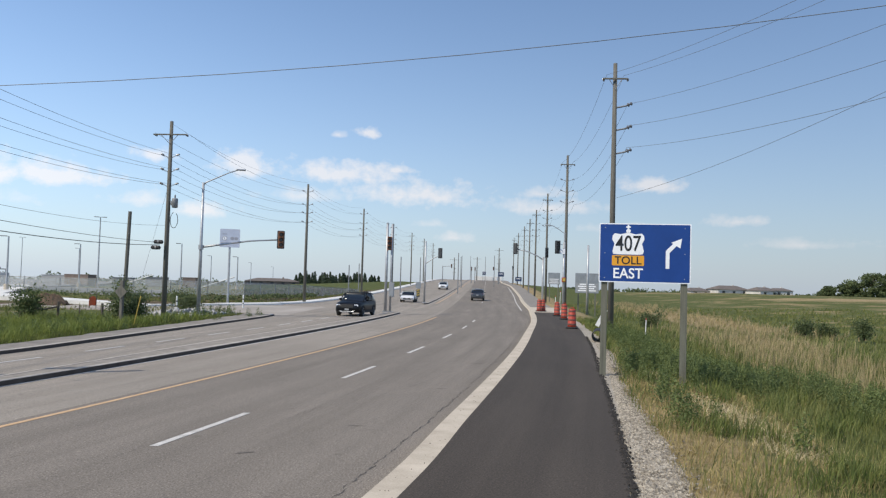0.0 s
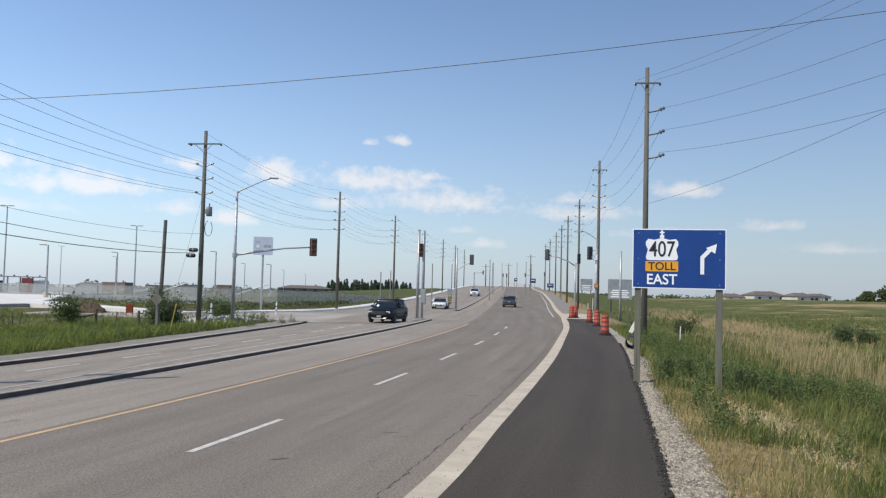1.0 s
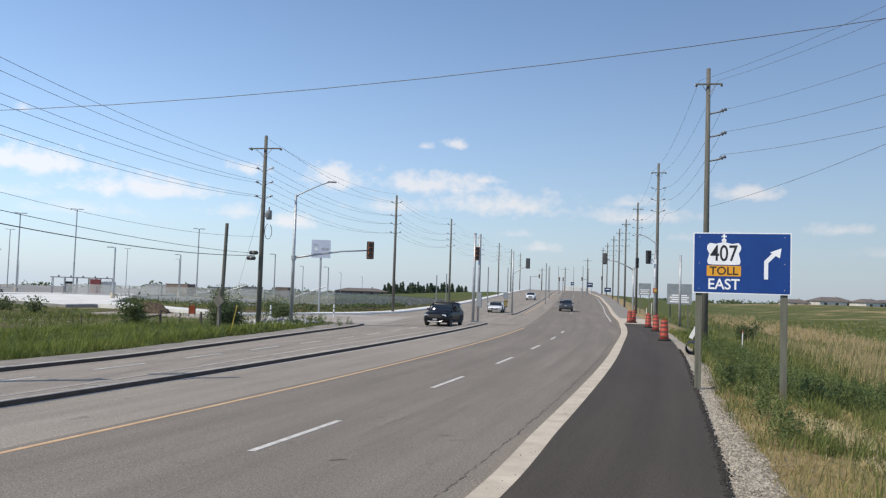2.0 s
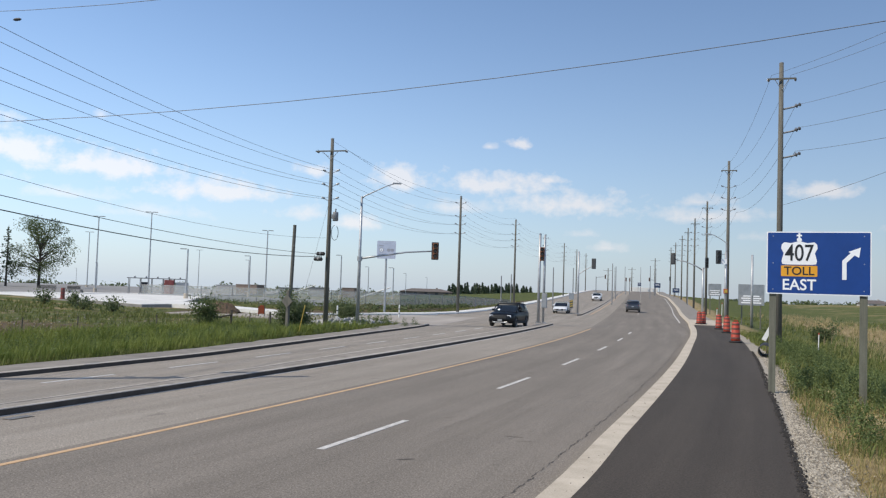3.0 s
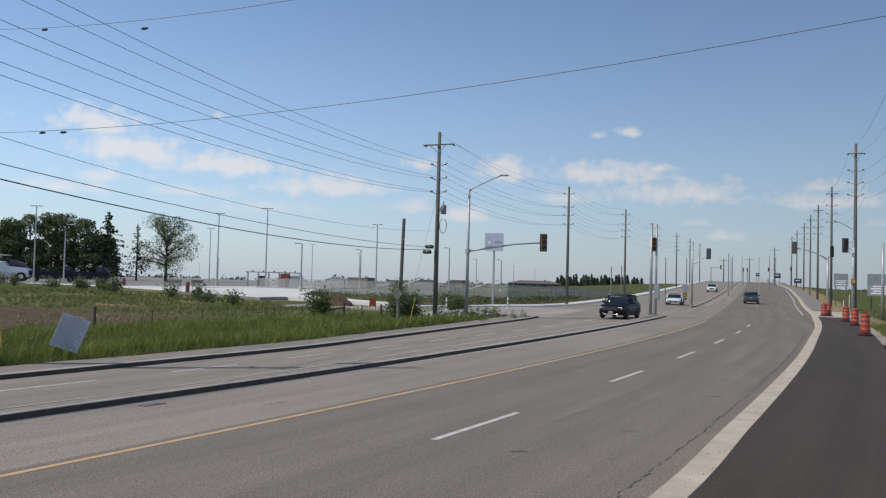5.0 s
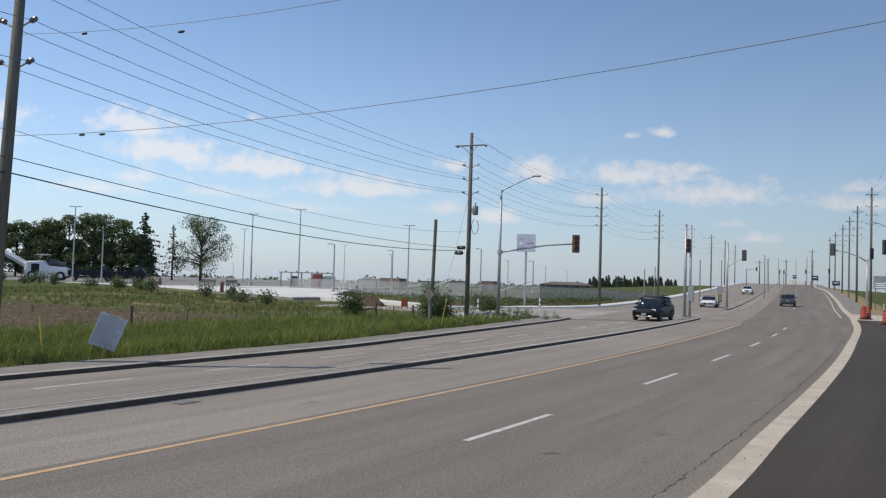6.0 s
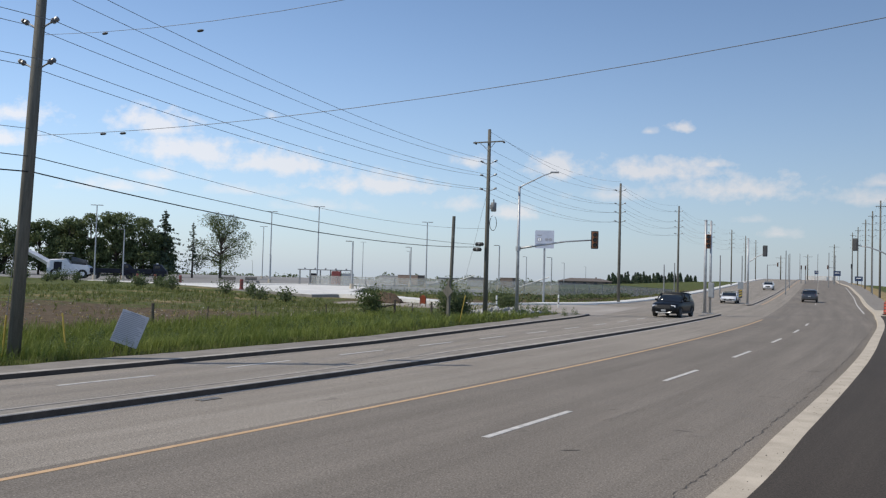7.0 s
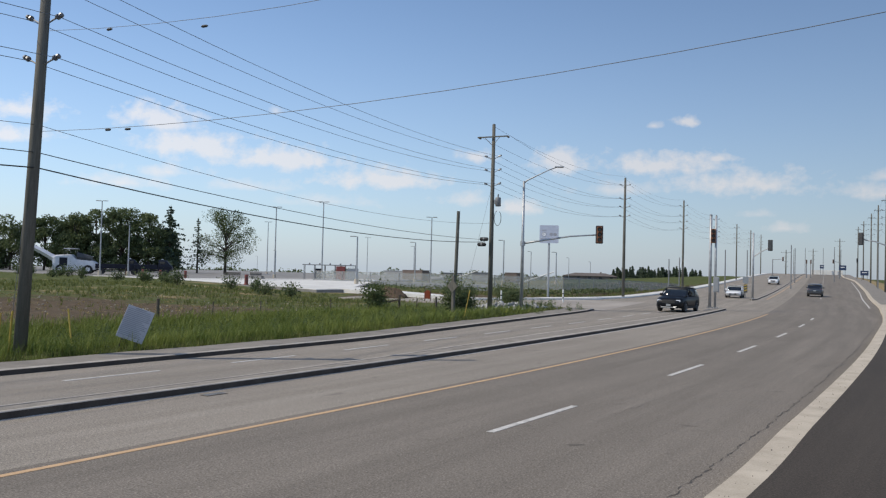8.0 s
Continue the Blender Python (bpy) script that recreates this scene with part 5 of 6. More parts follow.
M["window_far"] = material("dark_window_glass", (0.02, 0.025, 0.03), (0.04, 0.045, 0.05), 2, 0.15)
mesh_mat = material("chain_link_with_screen", (0.33, 0.35, 0.34), (0.46, 0.48, 0.46), 0.8, 0.8, fine=10)
mn, ml = mesh_mat.node_tree.nodes, mesh_mat.node_tree.links
tb = mn.new("ShaderNodeBsdfTransparent")
mx = mn.new("ShaderNodeMixShader")
mx.inputs[0].default_value = 0.66
ml.new(mn["Principled BSDF"].outputs[0], mx.inputs[1])
ml.new(tb.outputs[0], mx.inputs[2])
ml.new(mx.outputs[0], mn["Material Output"].inputs[0])
M["screen"] = mesh_mat


def slab(name, outline, mat, label, category, deep=0.5):
    """A flat sheet with sides; outline of (x, y, z), counter-clockwise."""
    bm = bmesh.new()
    top = [bm.verts.new(p) for p in outline]
    low = [bm.verts.new((x, y, z - deep)) for x, y, z in outline]
    face = bm.faces.new(top)
    n = len(top)
    for i in range(n):
        bm.faces.new((top[i], low[i], low[(i + 1) % n], top[(i + 1) % n]))
    bmesh.ops.triangulate(bm, faces=[face])
    bmesh.ops.recalc_face_normals(bm, faces=bm.faces)
    return tagged(mesh_object(name, bm, mat), label, category, kind="structure")


slab("parking_lot", [(-150, 112, 0.62), (-112, 93, 0.55), (-92, 88, 0.52), (-70, 82, 0.5), (-55, 74, 0.48), (-47, 71, 0.4), (-41, 68.5, 0.3), (-39, 72, 0.38), (-52, 104, 0.72), (-62, 150, 0.8), (-82, 205, 0.8), (-150, 210, 0.8), (-200, 170, 0.8)], "lot_grey", "grey asphalt parking lot under construction", "parking lot")
slab("lot_pavement", [(-88, 86.9, 0.56), (-70, 82.1, 0.545), (-55, 74.1, 0.52), (-47, 71.1, 0.44), (-41.2, 68.6, 0.34), (-39.5, 72, 0.42), (-52.5, 104, 0.76), (-60, 118, 0.8), (-62, 90, 0.7), (-72, 86.4, 0.6)], "slab", "bright new concrete paving at the lot", "pavement")
slab("lot_walk", [(-41, 77.5, 0.5), (-41.5, 71.5, 0.46), (-36.6, 70.6, 0.36), (-30, 68.6, 0.24), (-24, 66.5, 0.12), (-23.5, 68.6, 0.12), (-29, 71, 0.24), (-35, 74, 0.36)], "slab", "pale concrete walk leading to the lot", "pavement")
slab("side_road", [(-11.0, 57.2, 0.006), (-11.0, 81, 0.006), (-12.8, 81, 0.006), (-18, 77.4, 0.006), (-21.5, 72, 0.006), (-24.6, 66.2, 0.006), (-34, 65.2, 0.02), (-34, 60.3, 0.02), (-24, 59.2, 0.006), (-19.0, 58.35, 0.006), (-16.6, 57.95, 0.006), (-13.0, 57.4, 0.006)], "side_asphalt", "dusty pale asphalt side road entrance", "road", 0.3)
slab("side_kerb", [(-24.3, 66.5, 0.15), (-21.2, 72.3, 0.15), (-17.9, 77.6, 0.15), (-15.6, 80.5, 0.17), (-16.8, 80.8, 0.17), (-19.0, 78.0, 0.15), (-22.6, 72.6, 0.15), (-25.2, 67.2, 0.15)], "slab", "pale concrete kerb round the side road corner", "kerb", 0.3)


def lot_lamp(x, y, top, double, z0=0.7):
    s = thing("lot_lamp", (x, y, z0), "tall slim steel lot lamp with " + ("two heads" if double else "one head"), "lamp post", "lot lamps", 20)
    h = top - z0
    part("footing", lathe([(0.26, -0.4), (0.26, 0.45), (0.22, 0.5)], 12), "concrete", s, "round concrete footing")
    part("pole", tube([(0, 0, 0.45), (0, 0, h)], [0.12, 0.075], 8), "galv", s)
    for sx in ((-1, 1) if double else (-1,)):
        part("lamp_head", box((0.75, 0.34, 0.09), (sx * 0.5, 0, h), 0.03), "galv_dull", s)


for x, y, top, dbl in ((-91.9, 92, 11.5, 1), (-72.3, 108.1, 11.8, 1), (-66.1, 112, 12.9, 1), (-50.7, 119.8, 11.0, 1), (-107, 157, 12.6, 1), (-115, 222, 12.1, 1), (-87.5, 93, 8.0, 0), (-47.2, 88.2, 6.4, 0),
                       (-53, 118.8, 6.9, 0), (-39.2, 122, 7.5, 0), (-58.7, 249.6, 7.5, 0), (-66.3, 319, 7.5, 0), (-52.7, 185.3, 7.5, 0), (-245, 351, 7.5, 0), (-160, 240, 8, 0), (-85, 190, 8.5, 0), (-35, 139, 6.2, 0)):
    lot_lamp(x, y, top, dbl, 0.7 if y < 180 else -1.5)

# shelter with cabinets
sh = thing("transit_shelter", (-60, 104, 0.72), "long glazed steel transit shelter with a flat roof", "shelter", turn=27)
for k in range(6):
    for v in (-0.9, 0.9):
        part("post", box((0.09, 0.09, 2.1), (-3.7 + 1.48 * k, v, 1.05)), "galv_dull", sh)
part("roof", box((7.9, 2.3, 0.12), (0, 0, 2.14), 0.03), "galv_dull", sh, "thin flat metal roof")
for k in range(5):
    part("roof_vent", lathe([(0.12, 2.2), (0.12, 2.35), (0.05, 2.42)], 8, at=(-3 + 1.5 * k, 0, 0)), "galv_dull", sh)
for x, y, w, h, m, lab in ((-58.0, 103.6, 1.3, 2.0, "red_paint", "red steel vending kiosk by the shelter"), (-56.4, 104.2, 1.7, 1.7, "box_grey", "grey utility cabinet by the shelter"), (-61.6, 103.4, 0.8, 1.6, "navy", "dark blue waste bin by the shelter")):
    c = thing("cabinet", (x, y, 0.72), lab, "cabinet", "lot cabinets", 27)
    part("body", box((w, 0.9, h), (0, 0, h / 2), 0.04), m, c)
    part("door", box((w * 0.8, 0.03, h * 0.8), (0, -0.46, h / 2), 0.008), m, c)
    part("plinth", box((w + 0.1, 1.0, 0.1), (0, 0, 0.0)), "concrete", c)

for x, y, t in ((-66.5, 89.5, 38), (-66.0, 94.5, 80)):
    b = thing("bench", (x, y, 0.62), "dark slatted metal bench on the paving", "bench", "lot benches", t)
    for k in range(4):
        part("seat_slat", box((2.2, 0.1, 0.04), (0, -0.2 + 0.13 * k, 0.45)), "wood_dark", b)
    for k in range(3):
        part("back_slat", box((2.2, 0.04, 0.1), (0, 0.3, 0.6 + 0.14 * k)), "wood_dark", b)
    for sx in (-0.95, 0.95):
        part("leg", box((0.06, 0.5, 0.45), (sx, 0, 0.22)), "galv_dull", b)
for x, y in ((-86.1, 94.5), (-79.8, 91.0), (-75, 90.5), (-50.4, 70.2), (-92, 97.5)):
    b = thing("bollard", (x, y, 0.5), "dark red traffic drum at the lot edge", "bollard", "lot drums")
    part("drum", lathe([(0.24, 0), (0.24, 0.1), (0.2, 0.12), (0.18, 1.0), (0.15, 1.06)], 12), "red_paint", b)
    for z in (0.35, 0.7):
        part("band", lathe([(0.202, z), (0.204, z + 0.01), (0.202, z + 0.12), (0.198, z + 0.13)], 12), "barrel_band", b)

# milling machine with a raised conveyor
mm = thing("milling_machine", (-97.4, 92.7, 0.6), "white road milling machine with a raised conveyor", "machine", turn=38)
part("hull", loft([(-3.0, ((1.1, 0.7), (1.2, 1.5), (1.1, 2.1), (0.6, 2.2))), (-2.6, ((1.15, 0.5), (1.25, 1.5), (1.2, 2.6), (0.8, 2.75))), (-0.4, ((1.15, 0.5), (1.25, 1.5), (1.2, 2.8), (0.8, 2.9))), (0.2, ((1.15, 0.6), (1.25, 1.4), (1.2, 2.1), (0.8, 2.2))), (2.6, ((1.15, 0.6), (1.25, 1.3), (1.15, 1.9), (0.8, 2.0))), (3.1, ((0.9, 0.8), (1.0, 1.3), (0.95, 1.6), (0.6, 1.7)))]), "machine_white", mm)
part("engine_cover", loft([(0.3, ((0.9, 2.0), (1.0, 2.6), (0.8, 3.2))), (2.3, ((0.9, 1.9), (1.0, 2.3), (0.8, 2.7)))]), "signal_dark", mm)
part("conveyor", tube([(-2.4, 0, 1.9), (-4.6, 0, 3.2), (-6.2, 0, 4.0)], [0.5, 0.42, 0.36], 4), "machine_white", mm, "long raised conveyor boom")
part("side_panel", box((1.1, 0.03, 1.2), (-1.5, -1.26, 1.8), 0.01), "navy", mm)
part("canopy", box((1.9, 2.0, 0.1), (-0.6, 0, 3.75), 0.03), "machine_white", mm)
for x, y in ((-1.4, 0.9), (0.2, 0.9), (-1.4, -0.9), (0.2, -0.9)):
    part("canopy_post", tube([(x, y, 2.7), (x, y, 3.7)], 0.04, 6), "black", mm)
for x in (-1.9, 1.9):
    for y in (-1, 1):
        w = part("wheel", lathe([(0.3, -0.2), (0.62, -0.2), (0.68, -0.12), (0.68, 0.12), (0.62, 0.2), (0.3, 0.2)], 18), "tyre", mm)
        w.matrix_basis = pose(x, y * 1.1, 0.68, 90)
        r = part("rim", lathe([(0.1, -0.21), (0.34, -0.23), (0.34, 0.23), (0.1, 0.21)], 12), "machine_white", w)


def truck(at, turn, label, L=6.0):
    s = thing("truck", at, label, "truck", "parked trucks", turn)
    part("cab", loft([(L / 2 - 2.0, ((1.0, 0.6), (1.05, 1.4), (0.95, 2.3), (0.7, 2.4))), (L / 2 - 0.9, ((1.0, 0.6), (1.05, 1.4), (0.9, 2.3), (0.7, 2.35))), (L / 2 - 0.2, ((1.0, 0.6), (1.05, 1.3), (1.0, 1.5), (0.7, 1.55))), (L / 2, ((0.95, 0.6), (1.0, 1.0), (0.9, 1.3), (0.6, 1.35)))]), "navy", s)
    part("bed", box((L - 2.2, 2.1, 0.7), (-1.0, 0, 1.25), 0.04), "navy", s)
    part("frame", box((L - 0.4, 0.9, 0.2), (0, 0, 0.7)), "black", s)
    part("light_bar", box((0.3, 1.0, 0.14), (L / 2 - 1.5, 0, 2.47), 0.03), "lamp_clear", s)
    part("side_window", box((0.8, 2.06, 0.45), (L / 2 - 1.4, 0, 1.95), 0.05), "car_glass", s)
    for x in (L / 2 - 0.9, -L / 2 + 1.0):
        for y in (-1, 1):
            w = part("wheel", lathe([(0.2, -0.14), (0.42, -0.14), (0.46, -0.1), (0.46, 0.1), (0.42, 0.14), (0.2, 0.14)], 16), "tyre", s)
            w.matrix_basis = pose(x, y * 0.95, 0.46, 90)


truck((-92.8, 96.5, 0.6), 42, "dark navy work truck parked at the lot", 6.5)
truck((-88.6, 99.5, 0.62), 35, "dark navy pickup parked beside the trees", 5.6)

# distant plant in the fenced yard
random.seed(21)
for x, y, w, h, m, lab in ((-60, 135, 4.5, 1.7, "wall_brick", "brown site container in the yard"), (-54, 138, 3.2, 1.4, "galv_dull", "grey site container in the yard"), (-49, 140, 3.4, 1.6, "galv_dull", "grey site generator in the yard"), (-45, 146, 2.4, 1.7, "wall_brick", "brown site container in the yard"), (-66, 140, 5, 1.5, "box_grey", "grey site container in the yard")):
    c = thing("site_container", (x, y, 0.7), lab, "container", "yard containers", random.uniform(-20, 20))
    part("shell", box((w, 2.2, h), (0, 0, h / 2), 0.05), m, c)
    for k in range(6):
        part("rib", box((0.08, 0.05, h * 0.9), (-w / 2 + w * (k + 0.5) / 6, -1.11, h / 2)), m, c)
    part("roof_edge", box((w + 0.1, 2.3, 0.1), (0, 0, h)), m, c)
for x, y in ((-46, 122), (-32, 115)):
    b = thing("brace_boom", (x, y, 0.7), "long white steel brace leaning in the yard", "brace", "yard braces", 15)
    part("boom", tube([(-2.4, 0, 0.2), (2.6, 0, 2.0)], 0.1, 6), "white_plastic", b)
    part("foot", box((0.5, 0.5, 0.3), (-2.4, 0, 0.1)), "galv_dull", b)


def screen_fence(pts, h, label):
    f = thing("site_fence", (pts[0][0], pts[0][1], pts[0][2]), label, "fence")
    o = Vector(pts[0])
    for a, b in zip(pts, pts[1:]):
        a, b = Vector(a), Vector(b)
        n = max(1, round((b - a).length / 4.5))
        for k in range(n):
            p, q = a.lerp(b, k / n) - o, a.lerp(b, (k + 1) / n) - o
            bm = bmesh.new()
            d = (q - p).normalized() * 0.04
            nrm = Vector((-d.y, d.x, 0)).normalized() * 0.01
            vs = [bm.verts.new(v + s * nrm) for s in (-1, 1) for v in (p + d, q - d, q - d + Vector((0, 0, h)), p + d + Vector((0, 0, h)))]
            for q4 in ((0, 1, 2, 3), (7, 6, 5, 4), (0, 4, 5, 1), (1, 5, 6, 2), (2, 6, 7, 3), (3, 7, 4, 0)):
                bm.faces.new([vs[i] for i in q4])
            part("screen_panel", bm, "screen", f)
            part("post", tube([p - Vector((0, 0, 0.4)), p + Vector((0, 0, h + 0.08))], 0.04, 6), "galv_dull", f)
            part("top_rail", tube([p + Vector((0, 0, h)), q + Vector((0, 0, h))], 0.025, 5), "galv_dull", f)


screen_fence([(-60, 100, 0.45), (-46, 98, 0.45), (-32, 96, 0.5), (-23.5, 97, 0.5), (-19.2, 121, 0.15), (-14.9, 145, -0.35)], 1.55, "grey screened chain-link fence round the yard")

# rail fence remains, posts and wire along the verge
random.seed(3)
for x, y, h in ((-24.3, 27.5, 1.05), (-24.5, 35.3, 0.75), (-23.6, 41.0, 0.75), (-23.0, 44.6, 1.0), (-22.6, 45.2, 1.0), (-21.9, 46.6, 1.05), (-21.3, 48.0, 0.9), (-20.6, 49.6, 1.0), (-23.8, 30.5, 0.85)):
    p = thing("fence_post", (x, y, land_z(x, y) - 0.05), "old grey timber fence post in long grass", "fence post", "fence posts", random.uniform(0, 90))
    part("post", tube([(0, 0, -0.3), (random.uniform(-0.05, 0.05), 0, h)], [0.085, 0.07] if h > 0.99 else [0.035, 0.03], 8), "wood_dark", p)
    part("wire_staple", tube([(0.0, -0.08, h * 0.7), (0.0, -0.1, h * 0.72)], 0.012, 5), "galv_dull", p)
rl = thing("fence_rail", (-22.4, 45.9, 0.55), "sagging old timber rail between fence posts", "fence rail")
part("rail", tube([(-0.6, -0.7, 0.0), (0.0, 0.0, -0.1), (0.5, 0.7, 0.05)], 0.05, 6), "wood_dark", rl)

# spoil heap and orange fence
bm = bmesh.new()
bmesh.ops.create_grid(bm, x_segments=36, y_segments=36, size=1)
for v in bm.verts:
    r = v.co.length
    v.co.z = max(-0.15, (1 - r * r)) * 0.75 * (1 + 0.35 * noise.noise((v.co.x * 3, v.co.y * 3, 2))) + 0.14 * noise.noise((v.co.x * 9, v.co.y * 9, 5))
    v.co.x, v.co.y = v.co.x * 1.6, v.co.y * 1.4
heap = mesh_object("soil_mound", bm, "soil", True)
heap.location = (-31.0, 64.0, 0.12)
tagged(heap, "heap of loose brown soil beside the field", "soil heap")
of = thing("orange_fence", (-25.8, 60.3, -0.1), "sagging orange plastic site fence", "fence", turn=58)
for k in (1.7, 2.3):
    part("stake", tube([(0.9 * k - 1.8, 0, -0.2), (0.9 * k - 1.8 + random.uniform(-0.05, 0.05), 0, 1.25)], 0.03, 6), "wood_dark", of)
bm = bmesh.new()
bmesh.ops.create_grid(bm, x_segments=16, y_segments=6, size=1)
for v in bm.verts:
    x, z = v.co.x * 0.34, v.co.y * 0.3
    v.co = (x, 0.03 * math.sin(5 * x), 0.6 + z + 0.12 * math.cos(7 * x) * (0.5 + z))
bmesh.ops.solidify(bm, geom=bm.faces[:], thickness=0.01)
part("net", bm, "net_orange", of, "limp orange net")

# ---- far buildings, barrier, signals up the hill ----


def house(at, w, d, h, roof_h, turn, label, wall="wall_pale"):
    s = thing("house", at, label, "house", "far houses", turn)
    part("wall", box((w, d, h + 3), (0, 0, (h - 3) / 2)), wall, s)
    bm = bmesh.new()
    a = [bm.verts.new(p) for p in ((-w / 2 - 0.4, -d / 2 - 0.4, h), (w / 2 + 0.4, -d / 2 - 0.4, h), (w / 2 + 0.4, d / 2 + 0.4, h), (-w / 2 - 0.4, d / 2 + 0.4, h), (-w * 0.28, 0, h + roof_h), (w * 0.28, 0, h + roof_h))]
    for f in ((0, 1, 5, 4), (1, 2, 5), (2, 3, 4, 5), (3, 0, 4), (3, 2, 1, 0)):
        bm.faces.new([a[i] for i in f])
    part("roof", bm, "roof_brown", s)
    n = max(2, int(w / 3.5))
    for k in range(n):
        wi = part("window", box((1.1, 0.06, min(1.2, h * 0.5)), (-w / 2 + w * (k + 0.5) / n, -d / 2 - 0.02, h * 0.55)), "window_far", s)
        part("sill", box((1.3, 0.12, 0.08), (-w / 2 + w * (k + 0.5) / n, -d / 2 - 0.05, h * 0.55 - min(0.6, h * 0.25) - 0.05)), "wall_pale", wi)
    part("chimney", box((0.6, 0.6, 1.2), (w * 0.2, 0.4, h + roof_h * 0.8)), wall, s)
    return s


for x, y, w, h, rh, t in ((95, 304, 8, 1.5, 1.2, 12), (106, 301, 13, 2.3, 1.5, 15), (117, 297, 9, 2.2, 1.3, 24), (124, 299, 7, 2.4, 1.0, 5)):
    house((x, y, 1.3), w, 8, h, rh, t, "pale suburban house with a brown hipped roof")
house((-61, 293, 0.4), 19, 9, 1.5, 1.1, 10, "long low brown building with a hipped roof", "wall_brick")

ba = thing("bridge_barrier", (20.5, 358, 4.6), "pale concrete barrier wall at the bridge crest", "barrier")
for k in range(6):
    part("barrier_panel", box((1.9, 0.4, 2.2), (-5 + 2 * k, 0.5 * abs(k - 2.5), 0.85), 0.06), "slab", ba)
for x, y, z, arm_, ylw in ((2.6, 222, 7.6, 2.4, 1), (8.7, 240, 7.4, 0, 1), (9.8, 241, 7.4, 0, 1), (15.2, 240, 7.6, -1.5, 1), (20.2, 232, 7.8, 0, 0)):
    s = thing("signal_pole", (x + arm_ * -1, y, rise(y)), "slim distant signal pole with a yellow head", "signal pole", "far signals")
    part("pole", tube([(0, 0, 0), (0, 0, z - rise(y))], [0.12, 0.09], 8), "galv_dull", s)
    if arm_:
        part("signal_arm", tube([(0, 0, z - rise(y) - 0.2), (arm_, 0, z - rise(y))], 0.06, 6), "galv_dull", s)
    signal_head(s, (arm_, -0.3, z - rise(y)), 0, mat="signal_yellow" if ylw else "signal_dark", board=False)
for x, y, w, h, z in ((17.2, 236, 1.7, 1.3, 2.4), (20.2, 214, 1.7, 1.1, 1.6), (13.0, 250, 1.0, 1.0, 2.6)):
    s = thing("guide_sign", (x, y, rise(y) - 0.1), "small distant blue guide sign on posts", "road sign", "far guide signs")
    for sx in (-0.35, 0.35):
        part("post", tube([(sx * w, 0.06, 0), (sx * w, 0.06, z + h)], 0.06, 6), "galv_dull", s)
    p = part("panel", plate(rounded(w, h, 0.06, cz=z + h / 2), -0.02, 0.02), "blue_small", s)
    part("text_bar", box((w * 0.6, 0.01, h * 0.14), (0, -0.03, z + h * 0.6)), "sign_white", p)
for k, (x, y, h) in enumerate(((-6.5, 128, 6.2), (-4.0, 150, 6.5), (3.0, 150, 7.5), (-13.5, 118, 4.6), (-14.3, 140, 5.0), (4.6, 190, 7.5), (17.2, 160, 7.5), (13.2, 205, 8), (6.0, 260, 8), (18.6, 262, 8), (10.5, 300, 9), (16.0, 300, 9))):
    s = thing("road_post", (x, y, rise(y) - 0.1), "slim steel roadside post far up the road", "post", "roadside posts")
    part("post", tube([(0, 0, 0), (0, 0, h)], [0.1, 0.07], 8), "galv_dull", s)
    part("cap", lathe([(0.08, h), (0.08, h + 0.06), (0.03, h + 0.1)], 8), "galv_dull", s)

rw = thing("retaining_wall", (-46, 97.0, 0.2), "low dark grey concrete wall below the fence", "wall")
for k in range(14):
    part("wall_panel", box((1.96, 0.25, 0.75), (-13 + 2 * k, 0.28 + 0.143 * (13 - 2 * k), 0.3), 0.02, turn=Matrix.Rotation(radians(-8.1), 4, "Z")), "box_grey", rw)

# ---- trees ----
M["bark"] = material("grey_brown_bark", (0.04, 0.032, 0.025), (0.1, 0.085, 0.065), 3, 0.95, bump=0.6, fine=20, stretch=(4, 4, 0.6))
M["leaf"] = material("deep_green_foliage", (0.056, 0.08, 0.03), (0.145, 0.18, 0.07), 0.5, 0.75, fine=3, island=0.5, translucent=0.35)
M["leaf_light"] = material("light_green_foliage", (0.05, 0.08, 0.025), (0.13, 0.16, 0.055), 0.5, 0.75, fine=3, island=0.5, translucent=0.3)
M["needle"] = material("dark_conifer_needles", (0.034, 0.056, 0.034), (0.08, 0.112, 0.06), 0.5, 0.8, fine=3, island=0.5, translucent=0.2)
rng = np.random.default_rng(4)


def leaf_cards(name, centres, size, mat, parent=None, up=0.3):
    """Many small bent leaves, one island each."""
    n = len(centres)
    a = rng.normal(size=(n, 3))
    a /= np.linalg.norm(a, axis=1, keepdims=True)
    b = np.cross(a, rng.normal(size=(n, 3)))
    b /= np.linalg.norm(b, axis=1, keepdims=True)
    c = np.cross(a, b)
    s = (size * rng.uniform(0.6, 1.3, (n, 1)))
    ctr = np.asarray(centres)
    v = np.stack([ctr - a * s, ctr + b * s * 0.55 + c * s * 0.15, ctr + a * s, ctr - b * s * 0.55 + c * s * 0.15], axis=1).reshape(-1, 3)
    idx = np.arange(n * 4).reshape(n, 4)
    me = bpy.data.meshes.new(name)
    me.from_pydata(v.tolist(), [], np.concatenate([idx[:, [0, 1, 2]], idx[:, [0, 2, 3]]]).tolist())
    me.materials.append(M[mat])
    ob = new(name, me)
    if parent:
        ob.parent = parent
    return ob


